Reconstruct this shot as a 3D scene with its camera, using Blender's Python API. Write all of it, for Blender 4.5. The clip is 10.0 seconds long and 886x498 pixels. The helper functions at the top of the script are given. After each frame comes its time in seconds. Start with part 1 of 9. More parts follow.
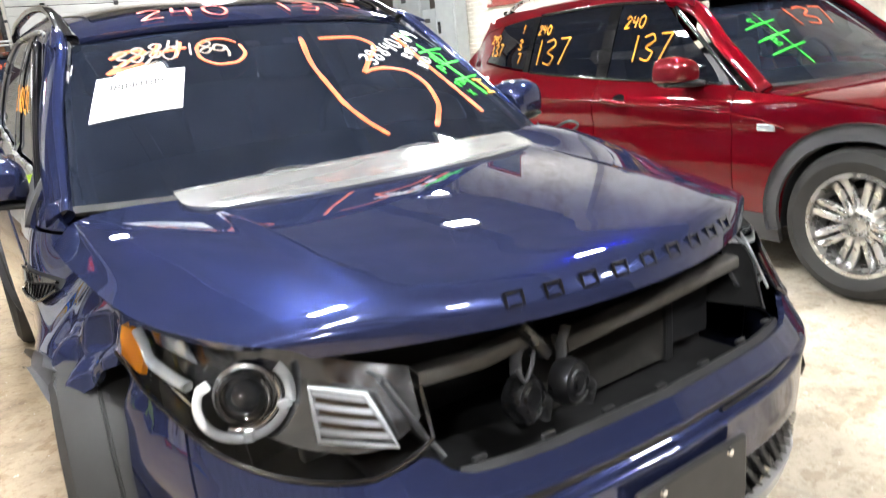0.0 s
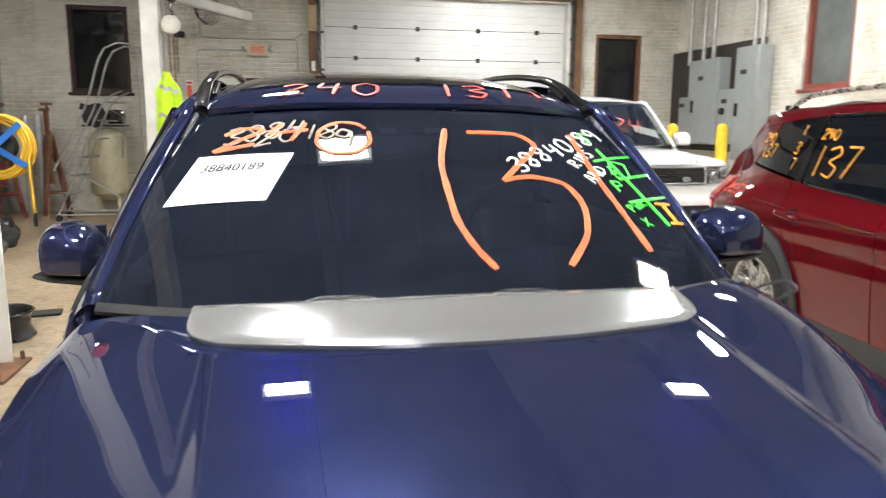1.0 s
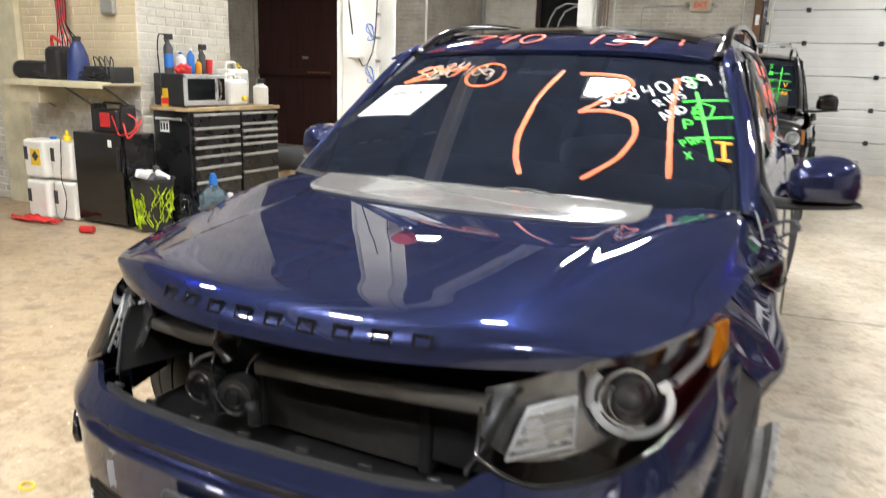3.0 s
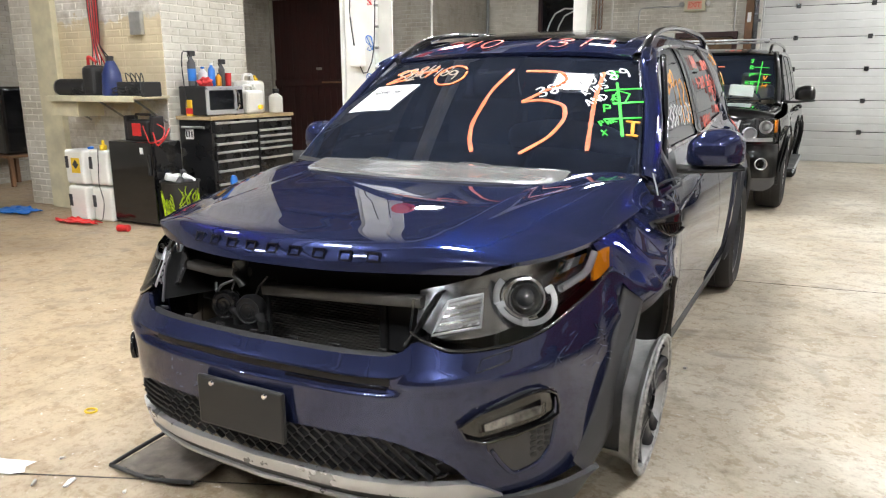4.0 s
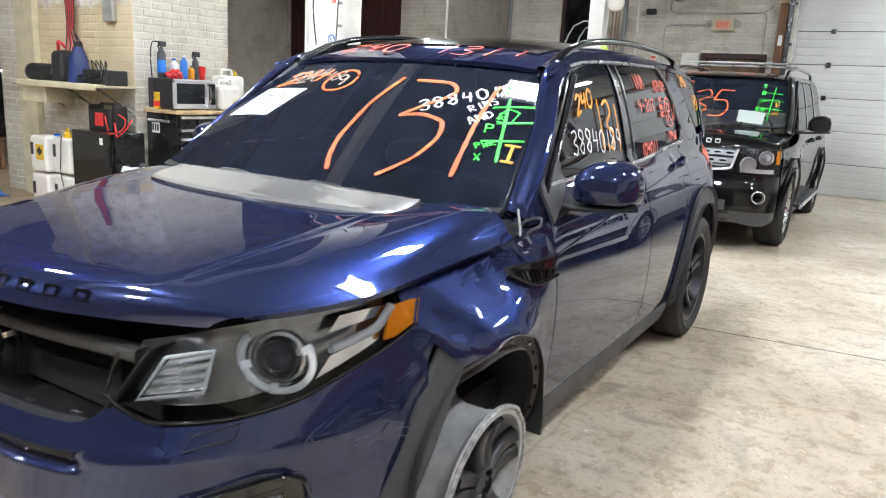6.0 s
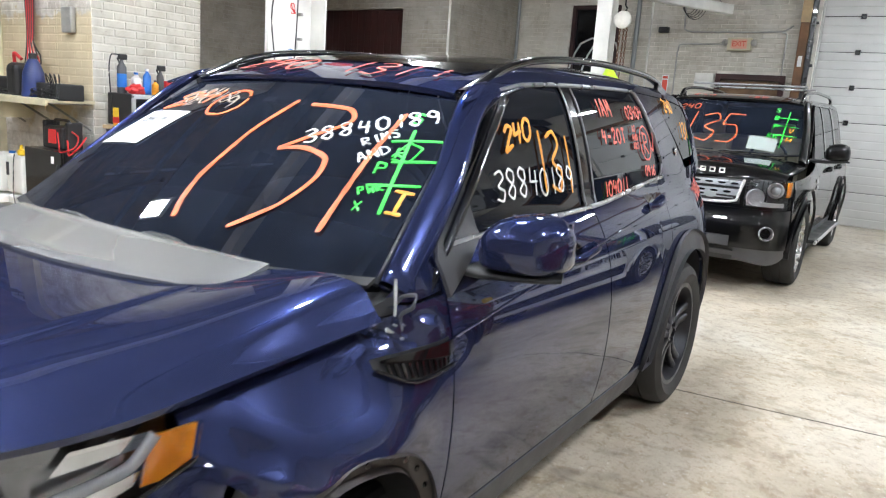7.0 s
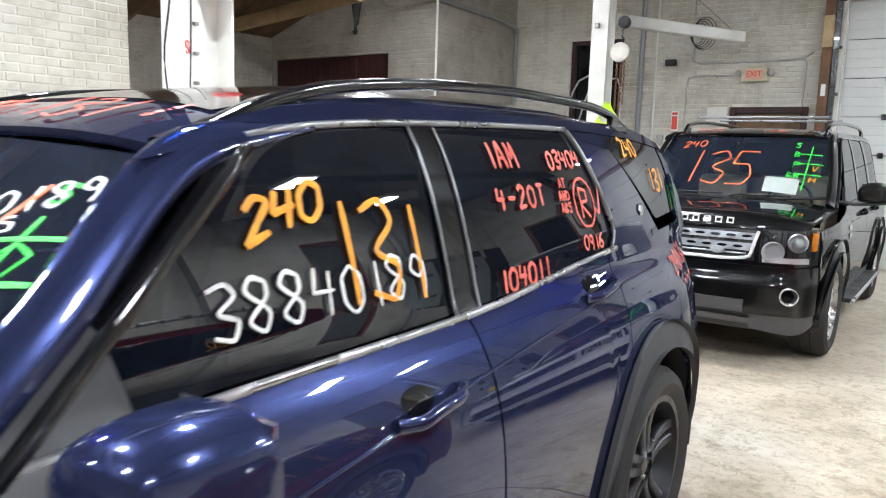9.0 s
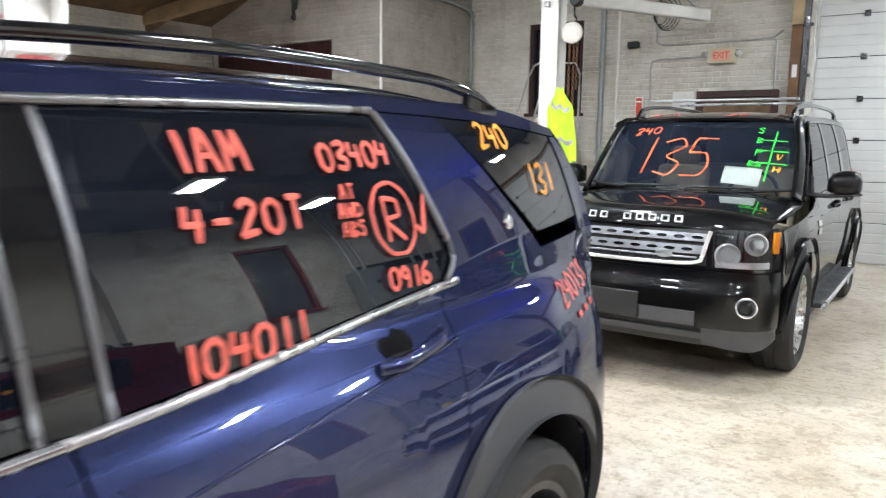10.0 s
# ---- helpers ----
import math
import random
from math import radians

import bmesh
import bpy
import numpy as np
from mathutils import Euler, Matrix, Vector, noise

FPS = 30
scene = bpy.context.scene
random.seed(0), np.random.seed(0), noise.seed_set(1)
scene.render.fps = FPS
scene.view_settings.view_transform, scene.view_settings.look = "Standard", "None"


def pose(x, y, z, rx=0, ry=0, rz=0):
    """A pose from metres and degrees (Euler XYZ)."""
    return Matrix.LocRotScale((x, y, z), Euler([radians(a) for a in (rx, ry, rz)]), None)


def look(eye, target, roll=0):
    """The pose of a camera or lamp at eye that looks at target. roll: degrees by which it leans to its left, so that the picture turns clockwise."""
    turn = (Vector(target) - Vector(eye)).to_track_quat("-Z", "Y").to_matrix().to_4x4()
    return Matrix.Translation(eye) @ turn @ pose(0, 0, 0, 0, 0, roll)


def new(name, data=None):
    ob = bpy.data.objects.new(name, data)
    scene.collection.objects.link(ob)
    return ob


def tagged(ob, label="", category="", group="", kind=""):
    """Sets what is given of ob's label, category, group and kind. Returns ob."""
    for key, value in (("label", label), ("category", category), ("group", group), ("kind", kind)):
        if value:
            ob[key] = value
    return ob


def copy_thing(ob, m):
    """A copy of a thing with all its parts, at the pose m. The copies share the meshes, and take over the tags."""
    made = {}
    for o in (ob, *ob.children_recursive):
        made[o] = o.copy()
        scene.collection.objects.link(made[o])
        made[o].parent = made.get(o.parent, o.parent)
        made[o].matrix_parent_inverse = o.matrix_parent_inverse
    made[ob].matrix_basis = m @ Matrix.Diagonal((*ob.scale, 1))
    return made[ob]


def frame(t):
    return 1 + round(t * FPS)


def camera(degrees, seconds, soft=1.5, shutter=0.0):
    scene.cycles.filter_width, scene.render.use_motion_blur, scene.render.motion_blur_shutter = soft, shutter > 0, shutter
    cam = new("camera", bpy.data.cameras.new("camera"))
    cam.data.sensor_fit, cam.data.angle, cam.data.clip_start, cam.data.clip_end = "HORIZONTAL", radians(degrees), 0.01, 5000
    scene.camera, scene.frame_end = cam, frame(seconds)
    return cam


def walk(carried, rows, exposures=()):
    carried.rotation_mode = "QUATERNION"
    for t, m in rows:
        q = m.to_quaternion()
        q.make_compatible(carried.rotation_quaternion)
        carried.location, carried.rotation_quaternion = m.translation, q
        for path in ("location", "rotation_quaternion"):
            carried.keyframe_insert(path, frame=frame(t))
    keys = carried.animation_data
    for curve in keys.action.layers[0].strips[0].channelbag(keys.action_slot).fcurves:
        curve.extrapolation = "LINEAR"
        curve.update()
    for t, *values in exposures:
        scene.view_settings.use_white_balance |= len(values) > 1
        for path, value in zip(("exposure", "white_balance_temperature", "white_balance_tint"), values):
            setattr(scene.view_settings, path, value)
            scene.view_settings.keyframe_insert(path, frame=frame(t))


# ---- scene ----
cam = camera(62.9, 10.0, 1.1, 0.4)
PATH = [
    (0, (-1.033, -0.8, 1.323), (0.025, 0.813, 0.795), -5.6),
    (0.2, (-0.958, -0.772, 1.365), (0.068, 0.875, 0.878), -4.1),
    (0.5, (-0.684, -0.651, 1.356), (0.086, 1.154, 0.973), -2.8),
    (1, (-0.339, -0.453, 1.424), (0.048, 1.48, 1.089), 0.3),
    (1.5, (0.055, -0.303, 1.462), (0.208, 1.667, 1.154), 0.9),
    (2, (0.384, -0.424, 1.437), (0.043, 1.531, 1.191), -0.6),
    (2.5, (0.633, -0.716, 1.417), (-0.044, 1.145, 1.133), 1.3),
    (2.8, (0.816, -0.88, 1.42), (-0.027, 0.898, 1.065), 1.7),
    (3, (0.949, -0.986, 1.384), (0.091, 0.76, 0.917), 1.8),
    (3.2, (1.061, -1.091, 1.383), (0.224, 0.66, 0.899), 1.5),
    (4.3, (1.58, -1.495, 1.341), (0.628, 0.207, 0.899), -0.4),
    (4.5, (1.695, -1.489, 1.333), (0.725, 0.201, 0.879), -0.1),
    (5, (1.812, -1.359, 1.35), (0.82, 0.315, 0.888), 0.8),
    (5.5, (1.789, -1.055, 1.361), (0.797, 0.622, 0.911), 2.1),
    (5.7, (1.797, -0.931, 1.37), (0.801, 0.746, 0.927), 2.6),
    (6.8, (1.856, -0.17, 1.424), (0.801, 1.479, 1.014), 4.3),
    (7, (1.842, -0.026, 1.44), (0.773, 1.617, 1.044), 4.0),
    (7.5, (1.884, 0.258, 1.446), (0.766, 1.875, 1.078), 3.7),
    (8, (1.874, 0.528, 1.444), (0.729, 2.133, 1.105), 3.2),
    (8.5, (1.743, 0.845, 1.477), (0.597, 2.459, 1.191), 2.7),
    (9, (1.73, 1.175, 1.478), (0.573, 2.783, 1.201), 1.8),
    (9.5, (1.733, 1.596, 1.477), (0.56, 3.192, 1.201), 1.3),
    (10, (1.709, 2.096, 1.484), (0.582, 3.722, 1.189), 0.7),
]
walk(cam, [(t, look(eye, target, roll)) for t, eye, target, roll in PATH],
     exposures=[(0, 0.82, 6500, 10), (0.5, 0.6, 6500, 10), (1.0, 0.15, 6700, 10), (2.0, 0.0, 6800, 10), (2.6, 0.02, 6750, 10), (3.1, 0.3, 6700, 10), (4.5, 0.14, 6400, 10), (5.5, 0.26, 6250, 10), (7, 0.27, 6100, 10), (8, 0.38, 6100, 10), (9, 0.37, 6100, 10), (10, 0.5, 6100, 10)])

world = bpy.data.worlds.new("world")
scene.world = world
world.use_nodes = True
world.node_tree.nodes["Background"].inputs["Color"].default_value = (0.02, 0.022, 0.026, 1)
world.node_tree.nodes["Background"].inputs["Strength"].default_value = 0.2

# ---------------- small helpers ----------------
def smooth01(a, b, x):
    t = min(1.0, max(0.0, (x - a) / (b - a)))
    return t * t * (3 - 2 * t)


def curve(*pts):
    """A smooth monotone curve through (t, value) pairs; values may be numbers or vectors."""
    ts = np.array([p[0] for p in pts], float)
    vs = np.array([np.atleast_1d(p[1]) for p in pts], float)
    n = len(ts)
    h = np.diff(ts)[:, None]
    d = np.diff(vs, axis=0) / h
    m = np.zeros_like(vs)
    m[0], m[-1] = d[0], d[-1]
    for i in range(1, n - 1):
        w1, w2 = 2 * h[i] + h[i - 1], h[i] + 2 * h[i - 1]
        ok = d[i - 1] * d[i] > 0
        with np.errstate(divide="ignore", invalid="ignore"):
            m[i] = np.where(ok, (w1 + w2) / (w1 / d[i - 1] + w2 / d[i]), 0)
    m = np.nan_to_num(m)

    def f(x):
        i = int(np.clip(np.searchsorted(ts, x) - 1, 0, n - 2))
        hh = ts[i + 1] - ts[i]
        t = min(1.0, max(0.0, (x - ts[i]) / hh))
        v = ((1 + 2 * t) * (1 - t) ** 2 * vs[i] + t * (1 - t) ** 2 * hh * m[i] + t * t * (3 - 2 * t) * vs[i + 1] + t * t * (t - 1) * hh * m[i + 1])
        return float(v[0]) if len(v) == 1 else Vector(v)
    return f


def thing(name, loc, label, category, group="", kind="", rz=0.0):
    ob = new(name)
    ob.empty_display_size = 0.1
    ob.matrix_basis = pose(*loc, 0, 0, rz)
    return tagged(ob, label, category, group, kind)


def mesh_part(name, verts, faces, material, parent=None, label="", smooth=True):
    me = bpy.data.meshes.new(name)
    me.from_pydata([tuple(v) for v in verts], [], faces)
    me.update()
    if smooth:
        me.polygons.foreach_set("use_smooth", [True] * len(me.polygons))
    ob = new(name, me)
    me.materials.append(material)
    if parent is not None:
        ob.parent = parent
    if label:
        ob["label"] = label
    return ob


def part(name, bm, material, parent=None, label="", smooth=False):
    bmesh.ops.recalc_face_normals(bm, faces=bm.faces)
    me = bpy.data.meshes.new(name)
    bm.to_mesh(me)
    bm.free()
    if smooth:
        me.polygons.foreach_set("use_smooth", [True] * len(me.polygons))
    me.materials.append(material)
    ob = new(name, me)
    if parent is not None:
        ob.parent = parent
    if label:
        ob["label"] = label
    return ob


def add_box(bm, size, loc, bevel=0.0, rot=None, taper=1.0, seg=2):
    r = bmesh.ops.create_cube(bm, size=1.0)
    vs = r["verts"]
    for v in vs:
        k = taper if v.co.z > 0 else 1.0
        v.co = Vector((v.co.x * size[0] * k, v.co.y * size[1] * k, v.co.z * size[2]))
    if bevel > 0:
        es = list({e for v in vs for e in v.link_edges})
        r = bmesh.ops.bevel(bm, geom=es, offset=min(bevel, min(size) * 0.45), segments=seg, affect="EDGES", profile=0.5)
        vs = list({v for f in r["faces"] for v in f.verts} | {v for v in vs if v.is_valid})
    m = Matrix.Translation(loc) @ (rot if rot is not None else Matrix.Identity(4))
    bmesh.ops.transform(bm, matrix=m, verts=vs)
    return vs


def box(name, size, loc, material, parent=None, bevel=0.004, rot=None, label="", taper=1.0, seg=2):
    bm = bmesh.new()
    add_box(bm, size, loc, bevel, rot, taper, seg)
    return part(name, bm, material, parent, label)


def aim(axis):
    return Vector(axis).to_track_quat("Z", "Y").to_matrix().to_4x4()


def lathe(name, prof, loc, material, parent=None, axis=(0, 0, 1), seg=32, label="", scale=(1, 1, 1)):
    """A body turned from (radius, height) pairs about the axis."""
    m = Matrix.Translation(loc) @ aim(axis)
    vs, fs = [], []
    n = len(prof)
    for i in range(seg):
        a = 2 * math.pi * i / seg
        for r, z in prof:
            vs.append(m @ Vector((r * math.cos(a) * scale[0], r * math.sin(a) * scale[1], z * scale[2])))
    for i in range(seg):
        j = (i + 1) % seg
        for k in range(n - 1):
            fs.append((i * n + k, j * n + k, j * n + k + 1, i * n + k + 1))
    ob = mesh_part(name, vs, fs, material, parent, label)
    bm = bmesh.new()
    bm.from_mesh(ob.data)
    bmesh.ops.remove_doubles(bm, verts=bm.verts, dist=1e-5)
    bmesh.ops.recalc_face_normals(bm, faces=bm.faces)
    for e in bm.edges:
        if len(e.link_faces) == 2 and e.calc_face_angle(0) > radians(35):
            e.smooth = False
    bm.to_mesh(ob.data)
    bm.free()
    return ob


def sweep(name, pts, w, h, material, parent=None, up=(0, 0, 1), seg=10, label="", taper=None, closed=False, power=2.0):
    """A bar of rounded section w by h along the points."""
    pts = [Vector(p) for p in pts]
    n = len(pts)
    vs, fs = [], []
    for i, p in enumerate(pts):
        if closed:
            d = pts[(i + 1) % n] - pts[i - 1]
        else:
            d = pts[min(i + 1, n - 1)] - pts[max(i - 1, 0)]
        d.normalize()
        s = d.cross(Vector(up))
        if s.length < 1e-4:
            s = d.cross(Vector((1, 0, 0.1)))
        s.normalize()
        u = s.cross(d)
        k = taper(i / (n - 1)) if taper else 1.0
        for j in range(seg):
            a = 2 * math.pi * (j + 0.5) / seg
            c, t = math.cos(a), math.sin(a)
            c = math.copysign(abs(c) ** (2 / power), c)
            t = math.copysign(abs(t) ** (2 / power), t)
            vs.append(p + s * (c * w / 2 * k) + u * (t * h / 2 * k))
    m = n if closed else n - 1
    for i in range(m):
        i2 = (i + 1) % n
        for j in range(seg):
            k = (j + 1) % seg
            fs.append((i * seg + j, i * seg + k, i2 * seg + k, i2 * seg + j))
    if not closed:
        fs.append(tuple(range(seg)))
        fs.append(tuple(range((n - 1) * seg + seg - 1, (n - 1) * seg - 1, -1)))
    ob = mesh_part(name, vs, fs, material, parent, label, smooth=True)
    return ob


def path(pts, n=24):
    """A smooth line of n points through the given ones."""
    pts = [Vector(p) for p in pts]
    d = [0.0]
    for a, b in zip(pts, pts[1:]):
        d.append(d[-1] + max(1e-6, (b - a).length))
    f = curve(*[(t, tuple(p)) for t, p in zip(d, pts)])
    return [f(d[-1] * i / (n - 1)) for i in range(n)]


def sheet(name, fn, nu, nv, material, parent=None, thick=0.008, label="", flip=False, smooth=True):
    """A panel fn(u, v), u and v from 0 to 1, with thickness behind its face."""
    P = [[Vector(fn(i / nu, j / nv)) for j in range(nv + 1)] for i in range(nu + 1)]
    vs, fs = [], []
    for i in range(nu + 1):
        for j in range(nv + 1):
            vs.append(P[i][j])
    k = nv + 1
    for i in range(nu):
        for j in range(nv):
            q = (i * k + j, (i + 1) * k + j, (i + 1) * k + j + 1, i * k + j + 1)
            fs.append(q[::-1] if flip else q)
    if thick > 0:
        N = len(vs)
        for i in range(nu + 1):
            for j in range(nv + 1):
                du = P[min(i + 1, nu)][j] - P[max(i - 1, 0)][j]
                dv = P[i][min(j + 1, nv)] - P[i][max(j - 1, 0)]
                nn = du.cross(dv)
                if nn.length < 1e-9:
                    nn = Vector((0, 0, 1))
                nn.normalize()
                vs.append(P[i][j] + nn * (thick if flip else -thick))
        rim = [i * k for i in range(nu + 1)] + [nu * k + j for j in range(1, nv + 1)] + [i * k + nv for i in range(nu - 1, -1, -1)] + [j for j in range(nv - 1, 0, -1)]
        for a, b in zip(rim, rim[1:] + rim[:1]):
            q = (a, a + N, b + N, b)
            fs.append(q[::-1] if flip else q)
    ob = mesh_part(name, vs, fs, material, parent, label, smooth)
    if thick > 0:
        bm = bmesh.new()
        bm.from_mesh(ob.data)
        bm.verts.ensure_lookup_table()
        N = (nu + 1) * (nv + 1)
        for e in bm.edges:
            if (e.verts[0].index >= N) != (e.verts[1].index >= N):
                continue
            if len(e.link_faces) == 2 and e.calc_face_angle(0) > radians(50):
                e.smooth = False
        bm.to_mesh(ob.data)
        bm.free()
    return ob


# ---------------- materials ----------------
def tree(name):
    m = bpy.data.materials.new(name)
    m.use_nodes = True
    nt = m.node_tree
    b = nt.nodes["Principled BSDF"]
    return m, nt, b


def setv(b, **kw):
    for k, v in kw.items():
        key = {"rough": "Roughness", "metal": "Metallic", "coat": "Coat Weight", "coat_rough": "Coat Roughness", "spec": "Specular IOR Level", "ior": "IOR", "trans": "Transmission Weight", "sheen": "Sheen Weight"}[k]
        b.inputs[key].default_value = v


def coords(nt, space="Object"):
    return nt.nodes.new("ShaderNodeTexCoord").outputs[space]


def noise_tex(nt, vec, scale, detail=4.0, rough=0.55, distortion=0.0):
    n = nt.nodes.new("ShaderNodeTexNoise")
    n.inputs["Scale"].default_value, n.inputs["Detail"].default_value = scale, detail
    n.inputs["Roughness"].default_value, n.inputs["Distortion"].default_value = rough, distortion
    nt.links.new(vec, n.inputs["Vector"])
    return n.outputs["Fac"]


def ramp(nt, fac, *stops):
    r = nt.nodes.new("ShaderNodeValToRGB")
    e = r.color_ramp.elements
    e[0].position, e[0].color = stops[0][0], (*stops[0][1], 1)
    e[1].position, e[1].color = stops[-1][0], (*stops[-1][1], 1)
    for p, c in stops[1:-1]:
        x = e.new(p)
        x.color = (*c, 1)
    nt.links.new(fac, r.inputs["Fac"])
    return r.outputs["Color"]


def mixc(nt, fac, a, b, mode="MIX"):
    n = nt.nodes.new("ShaderNodeMix")
    n.data_type, n.blend_type = "RGBA", mode
    for s, v in ((n.inputs["Factor"], fac), (n.inputs[6], a), (n.inputs[7], b)):
        if isinstance(v, (int, float)):
            s.default_value = v
        elif isinstance(v, tuple):
            s.default_value = (*v, 1)
        else:
            nt.links.new(v, s)
    return n.outputs[2]


def bump(nt, b, h, strength=0.2, dist=0.01):
    n = nt.nodes.new("ShaderNodeBump")
    n.inputs["Strength"].default_value, n.inputs["Distance"].default_value = strength, dist
    nt.links.new(h, n.inputs["Height"])
    nt.links.new(n.outputs["Normal"], b.inputs["Normal"])


def plain(name, col, rough=0.5, metal=0.0, var=0.15, scale=6.0, grain=90.0, bumps=0.05, rvar=0.12, **kw):
    """A surface of one colour with stains at one scale, grain at another, and uneven gloss."""
    m, nt, b = tree(name)
    c = coords(nt)
    f = noise_tex(nt, c, scale, 5)
    lo = tuple(max(0.0, x * (1 - var)) for x in col)
    hi = tuple(min(1.0, x * (1 + var)) for x in col)
    k = ramp(nt, f, (0.3, lo), (0.7, hi))
    nt.links.new(k, b.inputs["Base Color"])
    g = noise_tex(nt, c, grain, 3)
    rr = nt.nodes.new("ShaderNodeMapRange")
    rr.inputs["From Min"].default_value, rr.inputs["From Max"].default_value = 0.3, 0.7
    rr.inputs["To Min"].default_value, rr.inputs["To Max"].default_value = max(0.02, rough - rvar), min(1, rough + rvar)
    nt.links.new(f, rr.inputs["Value"])
    nt.links.new(rr.outputs["Result"], b.inputs["Roughness"])
    setv(b, metal=metal, **kw)
    if bumps:
        bump(nt, b, g, bumps, 0.002)
    return m


def paint(name, col, flake=0.0, dirt=0.35, ior=1.5, rough=0.38):
    """Car lacquer: pigment under a clear coat, with road dust in patches."""
    m, nt, b = tree(name)
    c = coords(nt)
    fine = noise_tex(nt, c, 900, 2)
    base = ramp(nt, fine, (0.35, tuple(x * 0.8 for x in col)), (0.7, tuple(min(1, x * 1.35) for x in col)))
    dust = noise_tex(nt, c, 2.2, 6, 0.65)
    sc = noise_tex(nt, c, 45, 6, 0.7)
    mul = nt.nodes.new("ShaderNodeMath")
    mul.operation = "MULTIPLY"
    nt.links.new(dust, mul.inputs[0])
    nt.links.new(sc, mul.inputs[1])
    k = nt.nodes.new("ShaderNodeMapRange")
    k.inputs["From Min"].default_value, k.inputs["From Max"].default_value = 0.22, 0.5
    k.inputs["To Max"].default_value = dirt * 0.25
    nt.links.new(mul.outputs[0], k.inputs["Value"])
    colr = mixc(nt, k.outputs["Result"], base, (0.16, 0.15, 0.14))
    spk = ramp(nt, noise_tex(nt, c, 170, 3, 0.6), (0.735, (0, 0, 0)), (0.76, (0.5, 0.5, 0.5)))
    colr = mixc(nt, spk, colr, (0.30, 0.30, 0.31))
    wisp = nt.nodes.new("ShaderNodeMapping")
    wisp.inputs["Scale"].default_value = (3.0, 0.7, 3.0)
    nt.links.new(c, wisp.inputs["Vector"])
    smear = ramp(nt, noise_tex(nt, wisp.outputs["Vector"], 6, 7, 0.72, 0.6), (0.56, (0, 0, 0)), (0.72, (dirt * 0.35,) * 3))
    colr = mixc(nt, smear, colr, (0.20, 0.20, 0.21))
    if flake > 0.5:
        colr = mixc(nt, 0.035, colr, (0.34, 0.34, 0.35))
    nt.links.new(colr, b.inputs["Base Color"])
    r = nt.nodes.new("ShaderNodeMapRange")
    r.inputs["To Min"].default_value, r.inputs["To Max"].default_value = 0.008, 0.012 + 0.05 * dirt
    r.inputs["From Min"].default_value, r.inputs["From Max"].default_value = 0.25, 0.6
    nt.links.new(mul.outputs[0], r.inputs["Value"])
    nt.links.new(r.outputs["Result"], b.inputs["Coat Roughness"])
    setv(b, rough=rough, metal=flake, coat=1.0, spec=0.0 if flake > 0.3 else 0.12)
    if flake > 0.3:
        b.inputs["Specular Tint"].default_value = (0.10, 0.11, 0.18, 1)
    b.inputs["Coat IOR"].default_value = ior
    wave = noise_tex(nt, c, 14, 2)
    bump(nt, b, wave, 0.02, 0.01)
    return m


def glass(name, tint, haze=0.0, ior=1.85):
    """A tinted pane: light passes tinted, gloss by Fresnel."""
    m, nt, b = tree(name)
    nt.nodes.remove(b)
    out = nt.nodes["Material Output"]
    t = nt.nodes.new("ShaderNodeBsdfTransparent")
    t.inputs["Color"].default_value = (*tint, 1)
    g = nt.nodes.new("ShaderNodeBsdfGlossy")
    g.inputs["Roughness"].default_value = 0.015
    fr = nt.nodes.new("ShaderNodeFresnel")
    fr.inputs["IOR"].default_value = ior
    mx = nt.nodes.new("ShaderNodeMixShader")
    nt.links.new(fr.outputs[0], mx.inputs["Fac"])
    nt.links.new(t.outputs[0], mx.inputs[1])
    nt.links.new(g.outputs[0], mx.inputs[2])
    # patchy bluish diffuse veil painted in for the room's reflected light
    if haze:
        d = nt.nodes.new("ShaderNodeBsdfDiffuse")
        d.inputs["Color"].default_value = (0.27, 0.36, 0.62, 1)
        c = coords(nt)
        f = noise_tex(nt, c, 5, 6, 0.7)
        k = nt.nodes.new("ShaderNodeMapRange")
        k.inputs["From Min"].default_value, k.inputs["From Max"].default_value = 0.45, 0.8
        k.inputs["To Min"].default_value, k.inputs["To Max"].default_value = haze * 0.45, haze
        nt.links.new(f, k.inputs["Value"])
        m2 = nt.nodes.new("ShaderNodeMixShader")
        nt.links.new(k.outputs["Result"], m2.inputs["Fac"])
        nt.links.new(mx.outputs[0], m2.inputs[1])
        nt.links.new(d.outputs[0], m2.inputs[2])
        mx = m2
    nt.links.new(mx.outputs[0], out.inputs["Surface"])
    return m


def glow(name, col, strength):
    m, nt, b = tree(name)
    b.inputs["Base Color"].default_value = (*col, 1)
    b.inputs["Emission Color"].default_value = (*col, 1)
    b.inputs["Emission Strength"].default_value = strength
    return m


